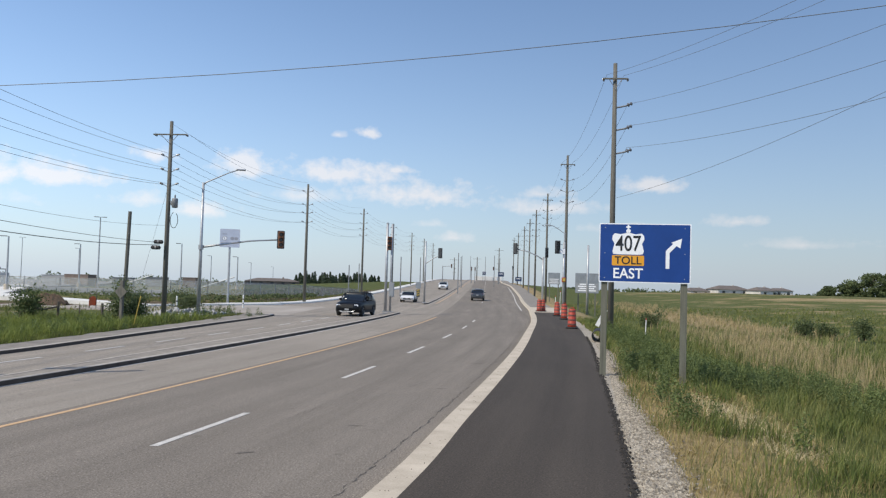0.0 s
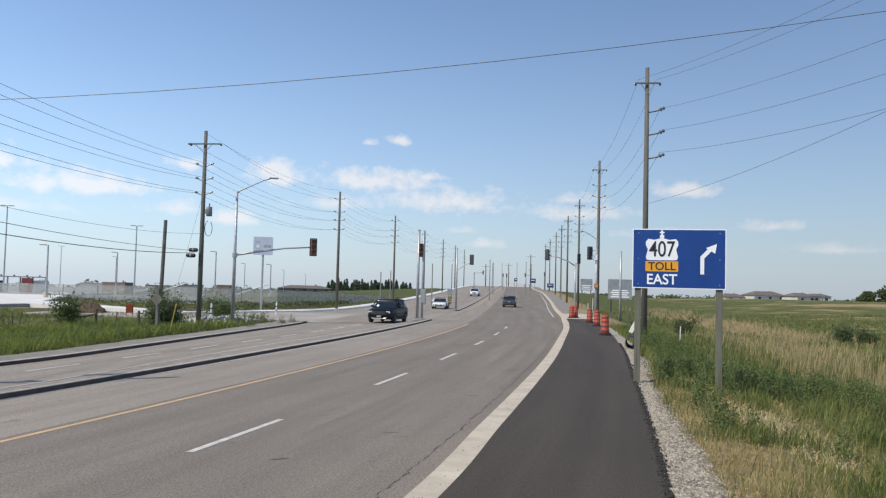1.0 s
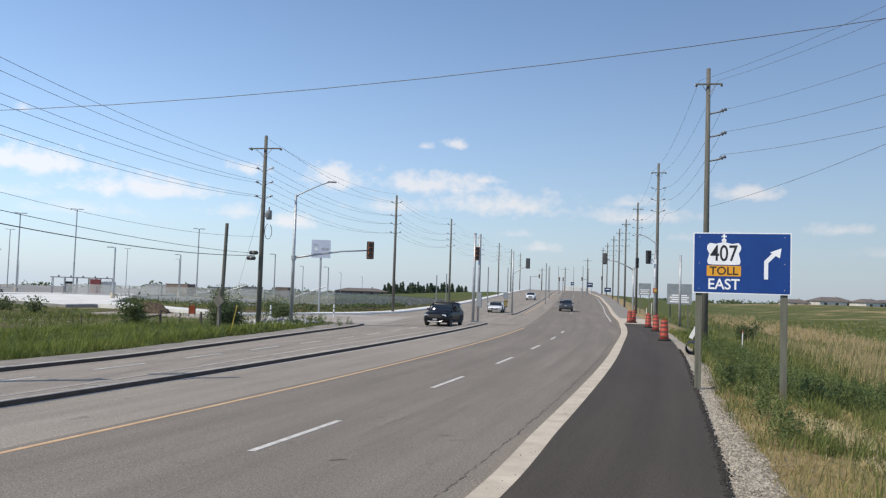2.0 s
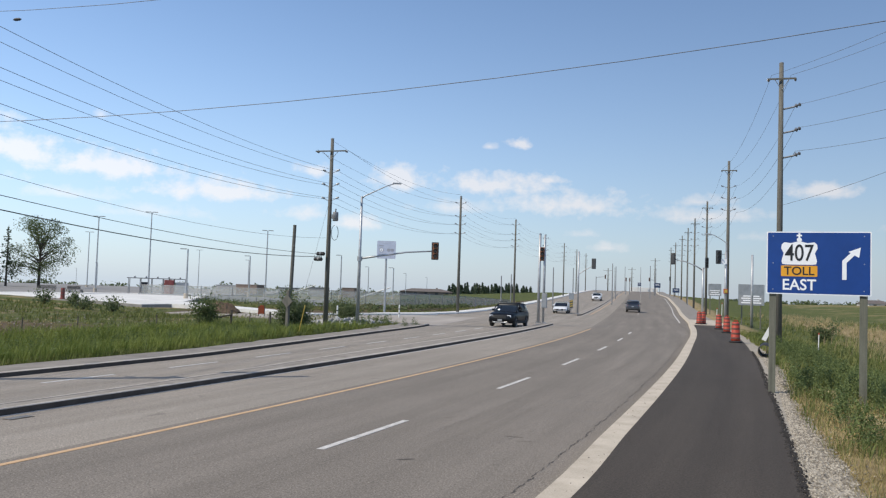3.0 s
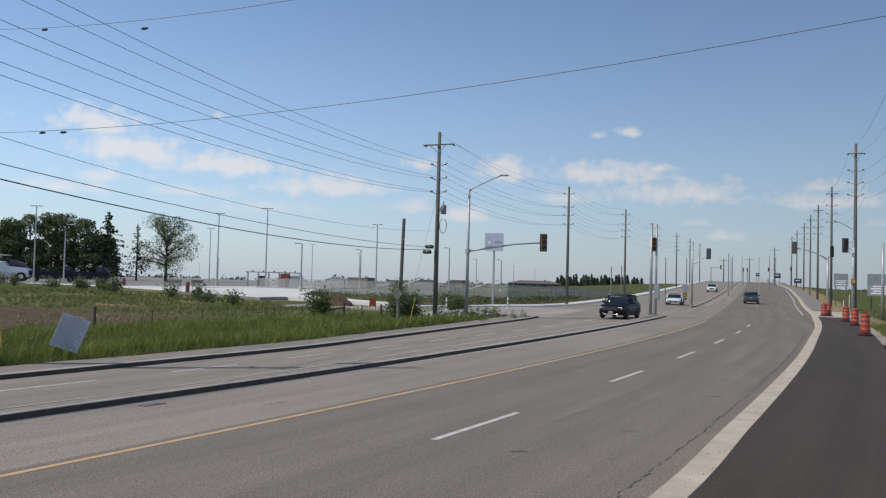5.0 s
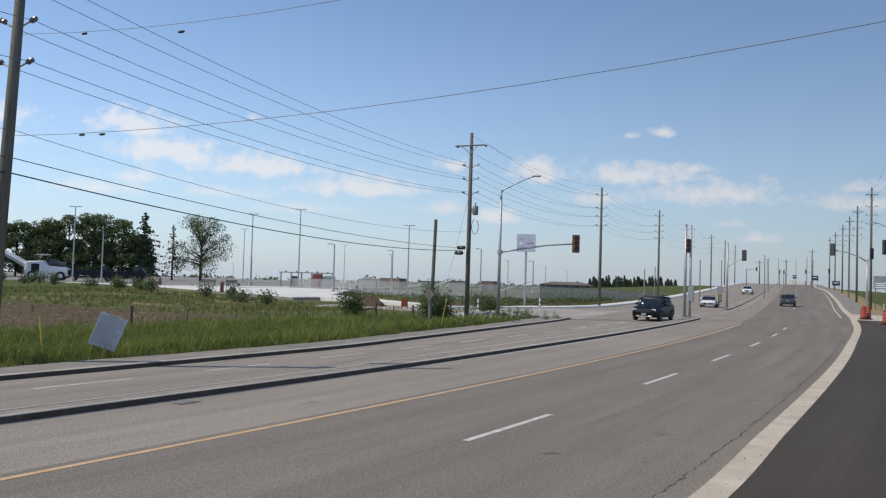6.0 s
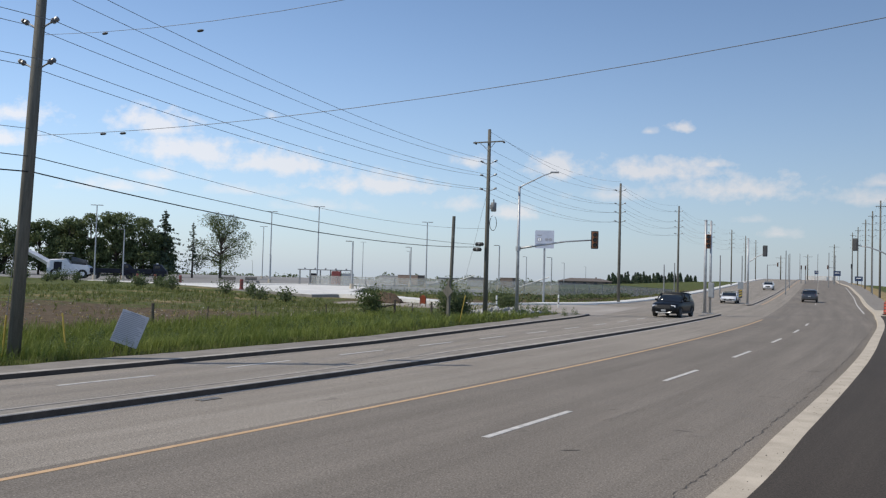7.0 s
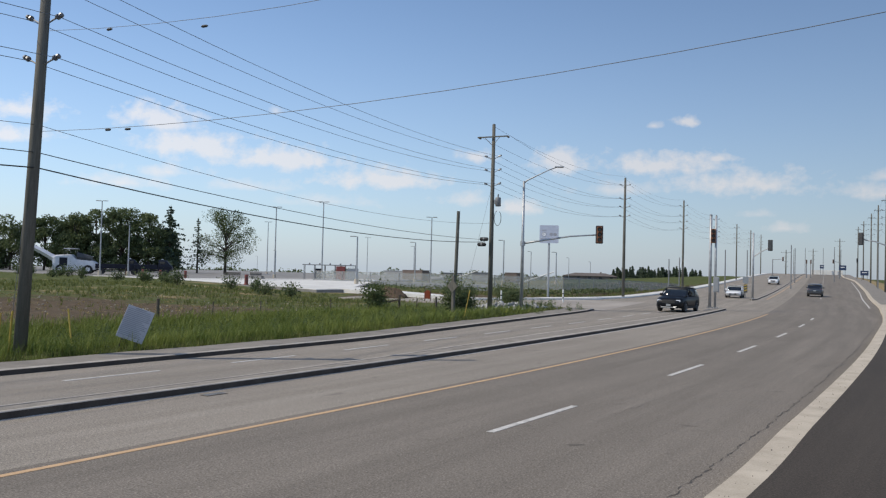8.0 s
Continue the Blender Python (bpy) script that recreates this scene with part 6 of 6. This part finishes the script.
def broadleaf(at, high, spread, n, label, mat="leaf", bare=0.22, size=0.3, seed=0, lobes=16, group="field trees", open_=0.75):
    r = random.Random(seed)
    s = thing("tree", at, label, "tree", group)
    trunk = tube([(0, 0, -0.6), (0.05, 0, high * bare), (0.12 * r.uniform(-1, 1), 0.1, high * 0.55), (0.2 * r.uniform(-1, 1), 0, high * 0.86)], [high * 0.024, high * 0.019, high * 0.012, high * 0.004], 8)
    tips = []
    for k in range(lobes):
        a = 2 * math.pi * (k * 0.618 + r.uniform(0, 0.1))
        u = r.uniform(0, 1)
        z = high * (bare + (0.97 - bare) * u)
        girth = spread * math.sqrt(max(0.05, 1 - ((u - 0.42) / 0.62) ** 2))
        rad = girth * r.uniform(0.35, 0.85)
        tip = Vector((rad * math.cos(a), rad * math.sin(a), z))
        base = Vector((0, 0, high * (bare + (0.62 - bare) * u * 0.9)))
        tube([base, base.lerp(tip, 0.5) + Vector((0, 0, high * 0.02)), tip], [high * 0.009, high * 0.005, high * 0.002], 5, trunk)
        tips.append((tip, r.uniform(0.5, 1.0) * spread * 0.42))
    part("trunk", trunk, "bark", s, "forked trunk and limbs", True)
    pts = []
    per = n // len(tips)
    for tip, rad in tips:
        d = rng.normal(size=(per, 3))
        d /= np.linalg.norm(d, axis=1, keepdims=True)
        pts.append(np.array(tip) + d * (rng.uniform(0.25, 1, (per, 1)) ** open_) * rad * np.array([1.1, 1.1, 0.75]))
    leaf_cards("crown", np.concatenate(pts), size, mat, s)
    return s


def conifer(at, high, spread, n, label, seed=0, group="conifers", sparse=0.0, leaf=0.0):
    r = random.Random(seed)
    s = thing("tree", at, label, "tree", group)
    trunk = tube([(0, 0, -0.8), (0, 0, high * 0.5), (0, 0, high)], [high * 0.02, high * 0.012, 0.02], 7)
    pts = []
    tiers = 24
    for k in range(tiers):
        u = (k + 0.4) / tiers
        z = high * (0.12 + 0.86 * u)
        reach = spread * (1 - u) ** 0.85 * r.uniform(0.75, 1.1) + 0.1
        arms = r.randint(5, 7)
        for j in range(arms):
            if r.random() < sparse:
                continue
            a = 2 * math.pi * (j / arms + r.uniform(-0.06, 0.06)) + k
            rr = reach * r.uniform(0.45, 1.2)
            tip = Vector((rr * math.cos(a), rr * math.sin(a), z - rr * r.uniform(0.05, 0.4)))
            tube([(0, 0, z), tip], [0.03 * high / 10, 0.01], 4, trunk)
            m = max(4, int(n / (tiers * 5) * (0.4 + 1.4 * (1 - u))))
            t = rng.uniform(0.15, 1, (m, 1))
            pts.append(np.array((0, 0, z)) * (1 - t) + np.array(tip) * t + rng.normal(size=(m, 3)) * np.array([0.1, 0.1, 0.06]) * reach * 0.9)
    part("trunk", trunk, "bark", s, "straight trunk with whorled branches", True)
    leaf_cards("crown", np.concatenate(pts), leaf or high * 0.022, "needle", s)
    return s


for i, (x, y, h, w) in enumerate(((-135, 105, 8.8, 4.5), (-130.5, 109, 9.6, 4.8), (-126.5, 113, 9.8, 4.5), (-123.2, 116.8, 10.4, 4.6), (-120.5, 119.5, 11.8, 4.6), (-117.4, 122.7, 12.3, 4.8), (-113.6, 126.0, 11.2, 4.8), (-112.0, 129.0, 8.5, 4.0), (-141, 112, 9.0, 5.0), (-128, 121, 9.5, 5.0), (-121, 127, 9.5, 5.0), (-148, 100, 9.5, 5.5), (-145, 93, 8.5, 5.0))):
    broadleaf((x, y, 0.6), h, w, 6500, "dense dark green broadleaf tree at the lot edge", "leaf", 0.1, 0.24, i, 30, open_=0.6)
conifer((-110.6, 128.6, 0.6), 13.6, 4.6, 2600, "dark ragged spruce among the trees", 1, sparse=0.3)
conifer((-106.6, 132.1, 0.6), 11.4, 3.0, 620, "thin half-bare spruce beside the lot", 2, sparse=0.5)
broadleaf((-102.4, 135.5, 0.6), 12.9, 6.0, 8200, "lone airy maple with a forked trunk", "leaf_light", 0.22, 0.15, 40, 46, open_=0.6)
random.seed(8)
for k in range(44):
    f = k / 43
    x, y = -75 + 42 * f + random.uniform(-1, 1), 416 + random.uniform(-6, 6)
    z0 = -2.0
    conifer((x, y, z0), 8.2 + random.uniform(-1.6, 1.6), 2.9, 700, "dark young spruce in a far windbreak", k, "windbreak trees", leaf=0.42)


def hedge(name, spans, n, mat, label, size=0.55):
    """A far strip of scrub and tree tops: clumps along straight runs (x0, y0, x1, y1, low, high)."""
    pts = []
    for x0, y0, x1, y1, lo, hi in spans:
        m = int(n * math.hypot(x1 - x0, y1 - y0) / 100)
        t = rng.uniform(0, 1, m)
        x, y = x0 + (x1 - x0) * t, y0 + (y1 - y0) * t + rng.normal(0, 2.5, m)
        crest = np.array([0.55 + 0.45 * noise.noise((a * 0.16, b * 0.1, 3)) + 0.25 * noise.noise((a * 0.5, b * 0.4, 1)) for a, b in zip(x, y)])
        pts.append(np.stack([x, y, lo + (hi - lo) * np.clip(crest, 0.05, 1.2) * rng.uniform(0, 1, m) ** 0.7], axis=1))
    ob = leaf_cards(name, np.concatenate(pts), size, mat)
    return tagged(ob, label, "trees", kind="stuff")


hedge("far_woods", [(-230, 190, -150, 262, -2.0, 3.0), (-150, 262, -90, 330, -2.4, 4.2), (-90, 330, -30, 380, -2.0, 2.8), (72, 320, 150, 288, 0.6, 4.4), (150, 288, 260, 230, 0.6, 4.2), (24, 372, 72, 330, 0.6, 3.6), (300, 200, 400, 40, -2, 6), (-330, 150, -300, -80, -4, 4)], 3800, "leaf", "low dark far woods and hedgerows on the horizon", 0.5)
for i, (x, y, h, w) in enumerate(((113, 224, 4.6, 3.6), (117.5, 221, 6.6, 4.2), (122, 219, 6.6, 4.4), (127, 216, 6.0, 4.5), (108, 227, 2.8, 2.6), (133, 212, 7, 4.5), (139, 208, 7, 4.5))):
    broadleaf((x, y, 1.9), h, w, 4500, "rounded dark green tree at the field edge", "leaf", 0.03, 0.3, 60 + i, 34, "field edge trees", 0.6)


def shrub(at, high, spread, n, label, mat="leaf", seed=0, size=0.07):
    r = random.Random(seed)
    s = thing("shrub", at, label, "shrub", "shrubs")
    bm = bmesh.new()
    tips = []
    for k in range(9):
        a = r.uniform(0, 6.28)
        tip = Vector((spread * r.uniform(0.1, 0.8) * math.cos(a), spread * r.uniform(0.1, 0.8) * math.sin(a), high * r.uniform(0.45, 0.95)))
        tube([(0, 0, -0.1), tip * 0.5 + Vector((0, 0, 0.1)), tip], [0.025, 0.015, 0.006], 5, bm)
        tips.append(tip)
    part("stem", bm, "bark", s, "", True)
    pts = [np.array(t) * u + rng.normal(size=(1, 3)) * spread * 0.24 for t in tips for u in rng.uniform(0.35, 1.08, n // 9)]
    leaf_cards("foliage", np.concatenate(pts), size, mat, s)


for i, (x, y, h, w, z) in enumerate(((16.2, 63, 1.6, 1.0, -0.6), (27.0, 60.2, 1.3, 1.0, -0.6), (29.0, 61, 0.9, 0.8, -0.6), (30.6, 58.7, 1.3, 1.0, -0.6), (-17.6, 44.5, 2.5, 1.0, -0.2), (-17.0, 45.5, 1.8, 0.9, -0.2), (-22.6, 44.3, 1.7, 1.1, 0.0), (-18.6, 60.5, 1.3, 1.2, 0.0), (-20.3, 63.0, 1.3, 1.3, 0.0))):
    shrub((x, y, z), h, w, 2000, "leafy green shrub in the long grass", "leaf" if i in (0, 1, 2, 3, 4, 5, 7, 8) else "leaf_light", i)
random.seed(31)
for i in range(16):
    x = -35 - 62 * (i / 15) + random.uniform(-2, 2)
    y = 60 + 22 * (i / 15) + random.uniform(-3, 2)
    shrub((x, y, land_z(x, y)), random.uniform(0.7, 1.6), random.uniform(0.7, 1.3), 500, "scrubby bush at the edge of the lot", "leaf", 50 + i, 0.1)

# ---- grasses ----
M["blade_green"] = material("verge_grass", (0.08, 0.102, 0.021), (0.205, 0.215, 0.058), 0.35, 0.7, fine=2, island=0.55, translucent=0.3)
M["blade_lush"] = material("lush_green_grass", (0.09, 0.13, 0.018), (0.225, 0.255, 0.05), 0.35, 0.7, fine=2, island=0.5, translucent=0.3)
M["blade_pale"] = material("pale_seeding_grass", (0.105, 0.125, 0.034), (0.25, 0.255, 0.085), 0.35, 0.75, fine=2, island=0.55, translucent=0.3)
M["straw"] = material("bleached_straw", (0.38, 0.31, 0.17), (0.6, 0.51, 0.31), 0.5, 0.85, fine=2, island=0.4)
M["blade_dry"] = material("dry_straw_grass", (0.2, 0.155, 0.058), (0.42, 0.335, 0.145), 0.5, 0.85, fine=2, island=0.55, translucent=0.2)
M["blade_reed"] = material("tan_reeds", (0.22, 0.175, 0.085), (0.42, 0.34, 0.18), 0.5, 0.85, fine=2, island=0.5, translucent=0.2)
M["blade_tuft"] = material("dark_green_tuft_grass", (0.058, 0.088, 0.015), (0.16, 0.185, 0.042), 0.35, 0.7, fine=2, island=0.6, translucent=0.3)
M["weed"] = material("dark_broadleaf_weeds", (0.06, 0.09, 0.024), (0.165, 0.205, 0.062), 0.6, 0.7, fine=2, island=0.5, translucent=0.25)


def blades(name, xy, h0, h1, width, mat, label, lean=0.35, lift=0.0):
    """Bent tapering blades at the given plan points."""
    xy = np.asarray(xy)
    n = len(xy)
    z = np.array([land_z(x, y) for x, y in xy]) + lift
    base = np.column_stack([xy, z - 0.03])
    a = rng.uniform(0, 2 * np.pi, n)
    side = np.column_stack([np.cos(a), np.sin(a), np.zeros(n)])
    h = rng.uniform(h0, h1, n)[:, None] * rng.uniform(0.6, 1.0, (n, 1))
    out = rng.normal(0, lean, (n, 2)) + np.array([0.12, 0.06])
    bendv = np.column_stack([out, np.zeros(n)]) * h
    far = np.clip(np.hypot(xy[:, 0], xy[:, 1]) / 14, 0.8, 5)[:, None]
    w = width * far
    up = np.array([0, 0, 1.0])
    mid = base + up * h * 0.58 + bendv * 0.35
    tip = base + up * h * np.clip(1 - 0.35 * (out ** 2).sum(1), 0.5, 1)[:, None] + bendv
    v = np.stack([base - side * w, base + side * w, mid + side * w * 0.8, mid - side * w * 0.8, tip], axis=1).reshape(-1, 3)
    i = np.arange(n)[:, None] * 5
    quads = (i + np.array([0, 1, 2, 3])).tolist()
    tris = (i + np.array([3, 2, 4])).tolist()
    me = bpy.data.meshes.new(name)
    me.from_pydata(v.tolist(), [], quads + tris)
    me.materials.append(M[mat])
    return tagged(new(name, me), label, "grass", kind="stuff")


def scatter(n, o0, o1, y0, y1, keep=None, near=1.0):
    """Plan points in a strip beside the road, thicker near the viewer, in tufts."""
    out = []
    while len(out) < n:
        u = rng.uniform(0, 1) ** near
        y = y0 + (y1 - y0) * u
        o = rng.uniform(o0, o1)
        k = keep(o, y) if keep else 1.0
        if rng.uniform() < k:
            for _ in range(6):
                out.append((lane_x(y) + o + rng.normal(0, 0.07), y + rng.normal(0, 0.07)))
    return np.array(out[:n])


def clump(o, y, f=0.5, s=0.0):
    return 0.5 + 0.5 * noise.noise((o * f + s, y * f * 0.6, s))


def edge_r(y):
    return bend(y, ((-50, 8.0), (9, 7.6), (12.7, 7.52), (15.4, 7.3), (18.5, 7.04), (22, 6.98), (40, 7.15), (76, 7.3)))


blades("verge_grass", scatter(52000, 7.2, 21, 6, 62, lambda o, y: (o > edge_r(y) + 0.15) * (0.3 + clump(o, y, 0.7)) * (0.45 if o < 9.6 and y < 21 else 1.0), 1.7), 0.16, 0.5, 0.0055, "blade_green", "long green verge grass on the ditch bank")
blades("dry_grass", scatter(17000, 7.2, 12, 6, 24, lambda o, y: (o > edge_r(y) + 0.05) * max(0.0, clump(o, y, 0.55, 9) * 1.7 - 0.35) * (1.0 if o < 10.6 else 0.35), 1.3), 0.1, 0.34, 0.0045, "blade_dry", "flattened dry straw among green tufts", 0.8)
blades("reed_bed", scatter(6500, 12.5, 24, 25, 60, lambda o, y: math.exp(-((o - 17.5) / 3.6) ** 2) * (0.25 + clump(o, y, 0.3, 4)) * (0.15 if ((o - 22.5) / 4.0) ** 2 + ((y - 39.5) / 4.0) ** 2 < 1 else 1.0), 1.1), 0.55, 1.1, 0.0032, "blade_reed", "pale tan reeds standing in the ditch", 0.14)
blades("reed_bed", scatter(6500, 16, 34, 60, 145, lambda o, y: math.exp(-((o - 24.5) / 4.5) ** 2) * (0.3 + clump(o, y, 0.12, 7)), 1.2), 0.45, 0.9, 0.0032, "blade_reed", "pale tan reeds in a far wet patch", 0.14)
blades("grass_tufts", scatter(30000, 7.2, 24, 8, 60, lambda o, y: (o > edge_r(y) + 0.25) * max(0.0, clump(o, y, 1.1, 21) * 3.2 - 1.7) * (0.6 if o < 9.4 and y < 22 else 1.0), 1.5), 0.25, 0.62, 0.007, "blade_tuft", "dark green grass tufts on the ditch bank", 0.3)
blades("seeding_grass", scatter(16000, 10.5, 26, 12, 62, lambda o, y: 0.2 + 0.8 * clump(o, y, 0.4, 8), 1.5), 0.35, 0.85, 0.004, "blade_pale", "tall pale seeding grass in the ditch", 0.25)
for ox, yy, sp in ((9.0, 18.2, 0.4), (9.4, 16.6, 0.45), (9.8, 15.2, 0.4), (8.7, 22.6, 0.4), (9.9, 13.6, 0.35), (8.4, 23.4, 0.3)):
    blades("straw_mat", np.column_stack([lane_x(yy) + ox + rng.normal(0, sp, 420), yy + rng.normal(0, sp * 1.2, 420)]), 0.12, 0.3, 0.004, "straw", "matted bleached straw on the bank", 1.3, 0.03)
blades("field_grass", scatter(42000, 12, 60, 14, 130, lambda o, y: (0.3 + 0.7 * clump(o, y, 0.12, 2)) * (1 - 0.8 * math.exp(-((o - (18 if y < 60 else 24.5)) / 4.0) ** 2)), 1.6), 0.25, 0.6, 0.0055, "blade_green", "rough green field grass")
blades("lush_verge", scatter(80000, -23.0, -12.6, 9, 60, lambda o, y: (o < walk_out(y) - 0.15 - 0.25 * noise.noise((o, y, 0))) * (0.35 + 0.65 * smooth(0.0, 1.6, walk_out(y) - 0.3 - o)) * (1 - smooth(46, 50, y)), 1.25), 0.25, 0.75, 0.0042, "blade_lush", "lush tall green grass along the verge")
blades("verge_fringe", scatter(16000, -19, -12.5, 9, 60, lambda o, y: float(walk_out(y) - 1.4 < o < walk_out(y) + 0.05), 1.2), 0.1, 0.28, 0.004, "blade_green", "short mown grass at the walk edge", 0.6)
blades("field_weeds", scatter(26000, -70, -19.5, 14, 66, lambda o, y: max(0.04, clump(o, y, 0.2, 6) * 1.4 - 0.25) * (0.12 if -50 < o < -26 and y < 40 else 1.0), 1.2), 0.15, 0.5, 0.005, "blade_green", "patchy weeds on the fallow field")
blades("field_stubble", scatter(5200, -56, -24, 14, 50, lambda o, y: max(0.03, clump(o, y, 0.25, 11) * 1.6 - 0.5), 1.2), 0.08, 0.22, 0.006, "blade_dry", "pale stubble on the fallow field", 0.9)


def weed_patch(name, xy, h0, h1, label, leaves=44):
    """Leafy weeds: leaves up a short stem."""
    pts = []
    for x, y in xy:
        h = rng.uniform(h0, h1)
        t = rng.uniform(0.05, 1, leaves)
        p = np.column_stack([x + rng.normal(0, 0.09 * (1.25 - t)), y + rng.normal(0, 0.09 * (1.25 - t)), land_z(x, y) + t * h])
        pts.append(p)
    ob = leaf_cards(name, np.concatenate(pts), 0.026, "weed")
    return tagged(ob, label, "weeds", kind="stuff")


def weed_keep(o, y):
    near_sign = (1 - smooth(1.5, 4.5, abs(y - 25.0))) * smooth(7.0, 7.6, o) * (1 - smooth(12.5, 14.5, o))
    band = math.exp(-((o - bend(y, ((10, 15.5), (16, 14.6), (22, 13.4), (27, 12.2), (30, 10.6), (36, 8.9), (50, 8.6)))) / 1.3) ** 2) * (1 - smooth(42, 52, y))
    return max(0.0, max(near_sign, band) * (0.2 + clump(o, y, 0.6, 3)) - 0.18) * (o > edge_r(y) + 0.4) + max(0.0, clump(o, y, 0.8, 13) * 1.6 - 1.02) * (o > edge_r(y) + 0.5) * (1 - smooth(20, 27, y))


weed_patch("roadside_weeds", scatter(3600, 7.2, 17, 9, 52, weed_keep, 1.2), 0.3, 0.8, "dark green leafy weeds round the sign posts")
weed_patch("verge_weeds", scatter(1000, -20, -14, 12, 58, lambda o, y: max(0.0, clump(o, y, 0.4, 5) * 1.5 - 0.4)), 0.3, 0.8, "leafy weeds in the tall verge grass")

hedge("bank_scrub", [(-33, 88, -23, 86, 0.0, 1.1), (-24, 86, -21, 96, 0.1, 1.15), (-21, 96, -18.2, 118, 0.2, 1.0), (-48, 93, -33, 91, 0.1, 0.9)], 5600, "leaf", "dark low scrub on the bank below the fence", 0.13)
blades("bank_grass", scatter(9000, -42, -20.5, 82, 150, lambda o, y: 0.4 + 0.6 * clump(o, y, 0.15, 3), 1.3), 0.2, 0.5, 0.005, "blade_green", "rough grass on the bank below the fence")

# ---- loose stones ----


def pebbles(name, xyz, size, mat, label):
    xyz = np.asarray(xyz)
    n = len(xyz)
    octa = np.array([(1, 0, 0), (0, 1, 0), (-1, 0, 0), (0, -1, 0), (0, 0, 0.75), (0, 0, -0.75)])
    s = size * rng.uniform(0.5, 1.5, (n, 1, 1)) * rng.uniform(0.6, 1.25, (n, 6, 1))
    a = rng.uniform(0, 6.28, n)
    rot = np.stack([np.stack([np.cos(a), -np.sin(a), 0 * a], 1), np.stack([np.sin(a), np.cos(a), 0 * a], 1), np.stack([0 * a, 0 * a, 0 * a + 1], 1)], 1)
    v = (np.einsum("nij,kj->nki", rot, octa) * s + xyz[:, None, :]).reshape(-1, 3)
    f = np.array([(0, 1, 4), (1, 2, 4), (2, 3, 4), (3, 0, 4), (1, 0, 5), (2, 1, 5), (3, 2, 5), (0, 3, 5)])
    me = bpy.data.meshes.new(name)
    me.from_pydata(v.tolist(), [], (np.arange(n)[:, None, None] * 6 + f).reshape(-1, 3).tolist())
    me.materials.append(M[mat])
    return tagged(new(name, me), label, "stones", kind="stuff")


pts = []
for _ in range(15000):
    y = 6 + 34 * rng.uniform() ** 1.8
    e = edge_r(y)
    o = rng.uniform(6.95, e + rng.exponential(0.12))
    pts.append((lane_x(y) + o, y, 0.135 - 0.05 * max(0, o - 6.9)))
pebbles("loose_gravel", pts, 0.02, "gravel", "loose pale crushed stone along the path edge")
pts = []
for _ in range(160):
    y = 7 + 30 * rng.uniform() ** 1.5
    o = right_edge(y) + 0.3 + rng.normal(0, 0.16)
    pts.append((lane_x(y) + o, y, 0.16 if o > right_edge(y) + 0.05 else 0.015))
M["tar_crumb"] = material("loose_tar_crumbs", (0.012, 0.0105, 0.009), (0.035, 0.03, 0.026), 6, 0.9)
crumbs = []
for _ in range(2600):
    y = 6 + 34 * rng.uniform() ** 1.7
    o = bend(y, ((-50, 7.05), (9, 6.94), (15, 6.82), (19, 6.74), (25, 6.66), (40, 6.72), (76, 7.0))) + rng.normal(0.03, 0.035)
    crumbs.append((lane_x(y) + o, y, 0.155))
pebbles("asphalt_crumbs", crumbs, 0.022, "tar_crumb", "black asphalt crumbs along the ragged path edge")
M["grit"] = material("dark_grit", (0.03, 0.027, 0.024), (0.09, 0.08, 0.07), 6, 0.95)
pebbles("kerb_grit", pts, 0.008, "grit", "dark grit crumbs scattered on the kerb")
pts = []
for _ in range(500):
    y = 15 + 35 * rng.uniform()
    o = -24 - 26 * rng.uniform()
    x = lane_x(y) + o
    pts.append((x, y, land_z(x, y) + 0.03))
pebbles("field_stones", pts, 0.05, "gravel", "pale stones scattered over the fallow field")
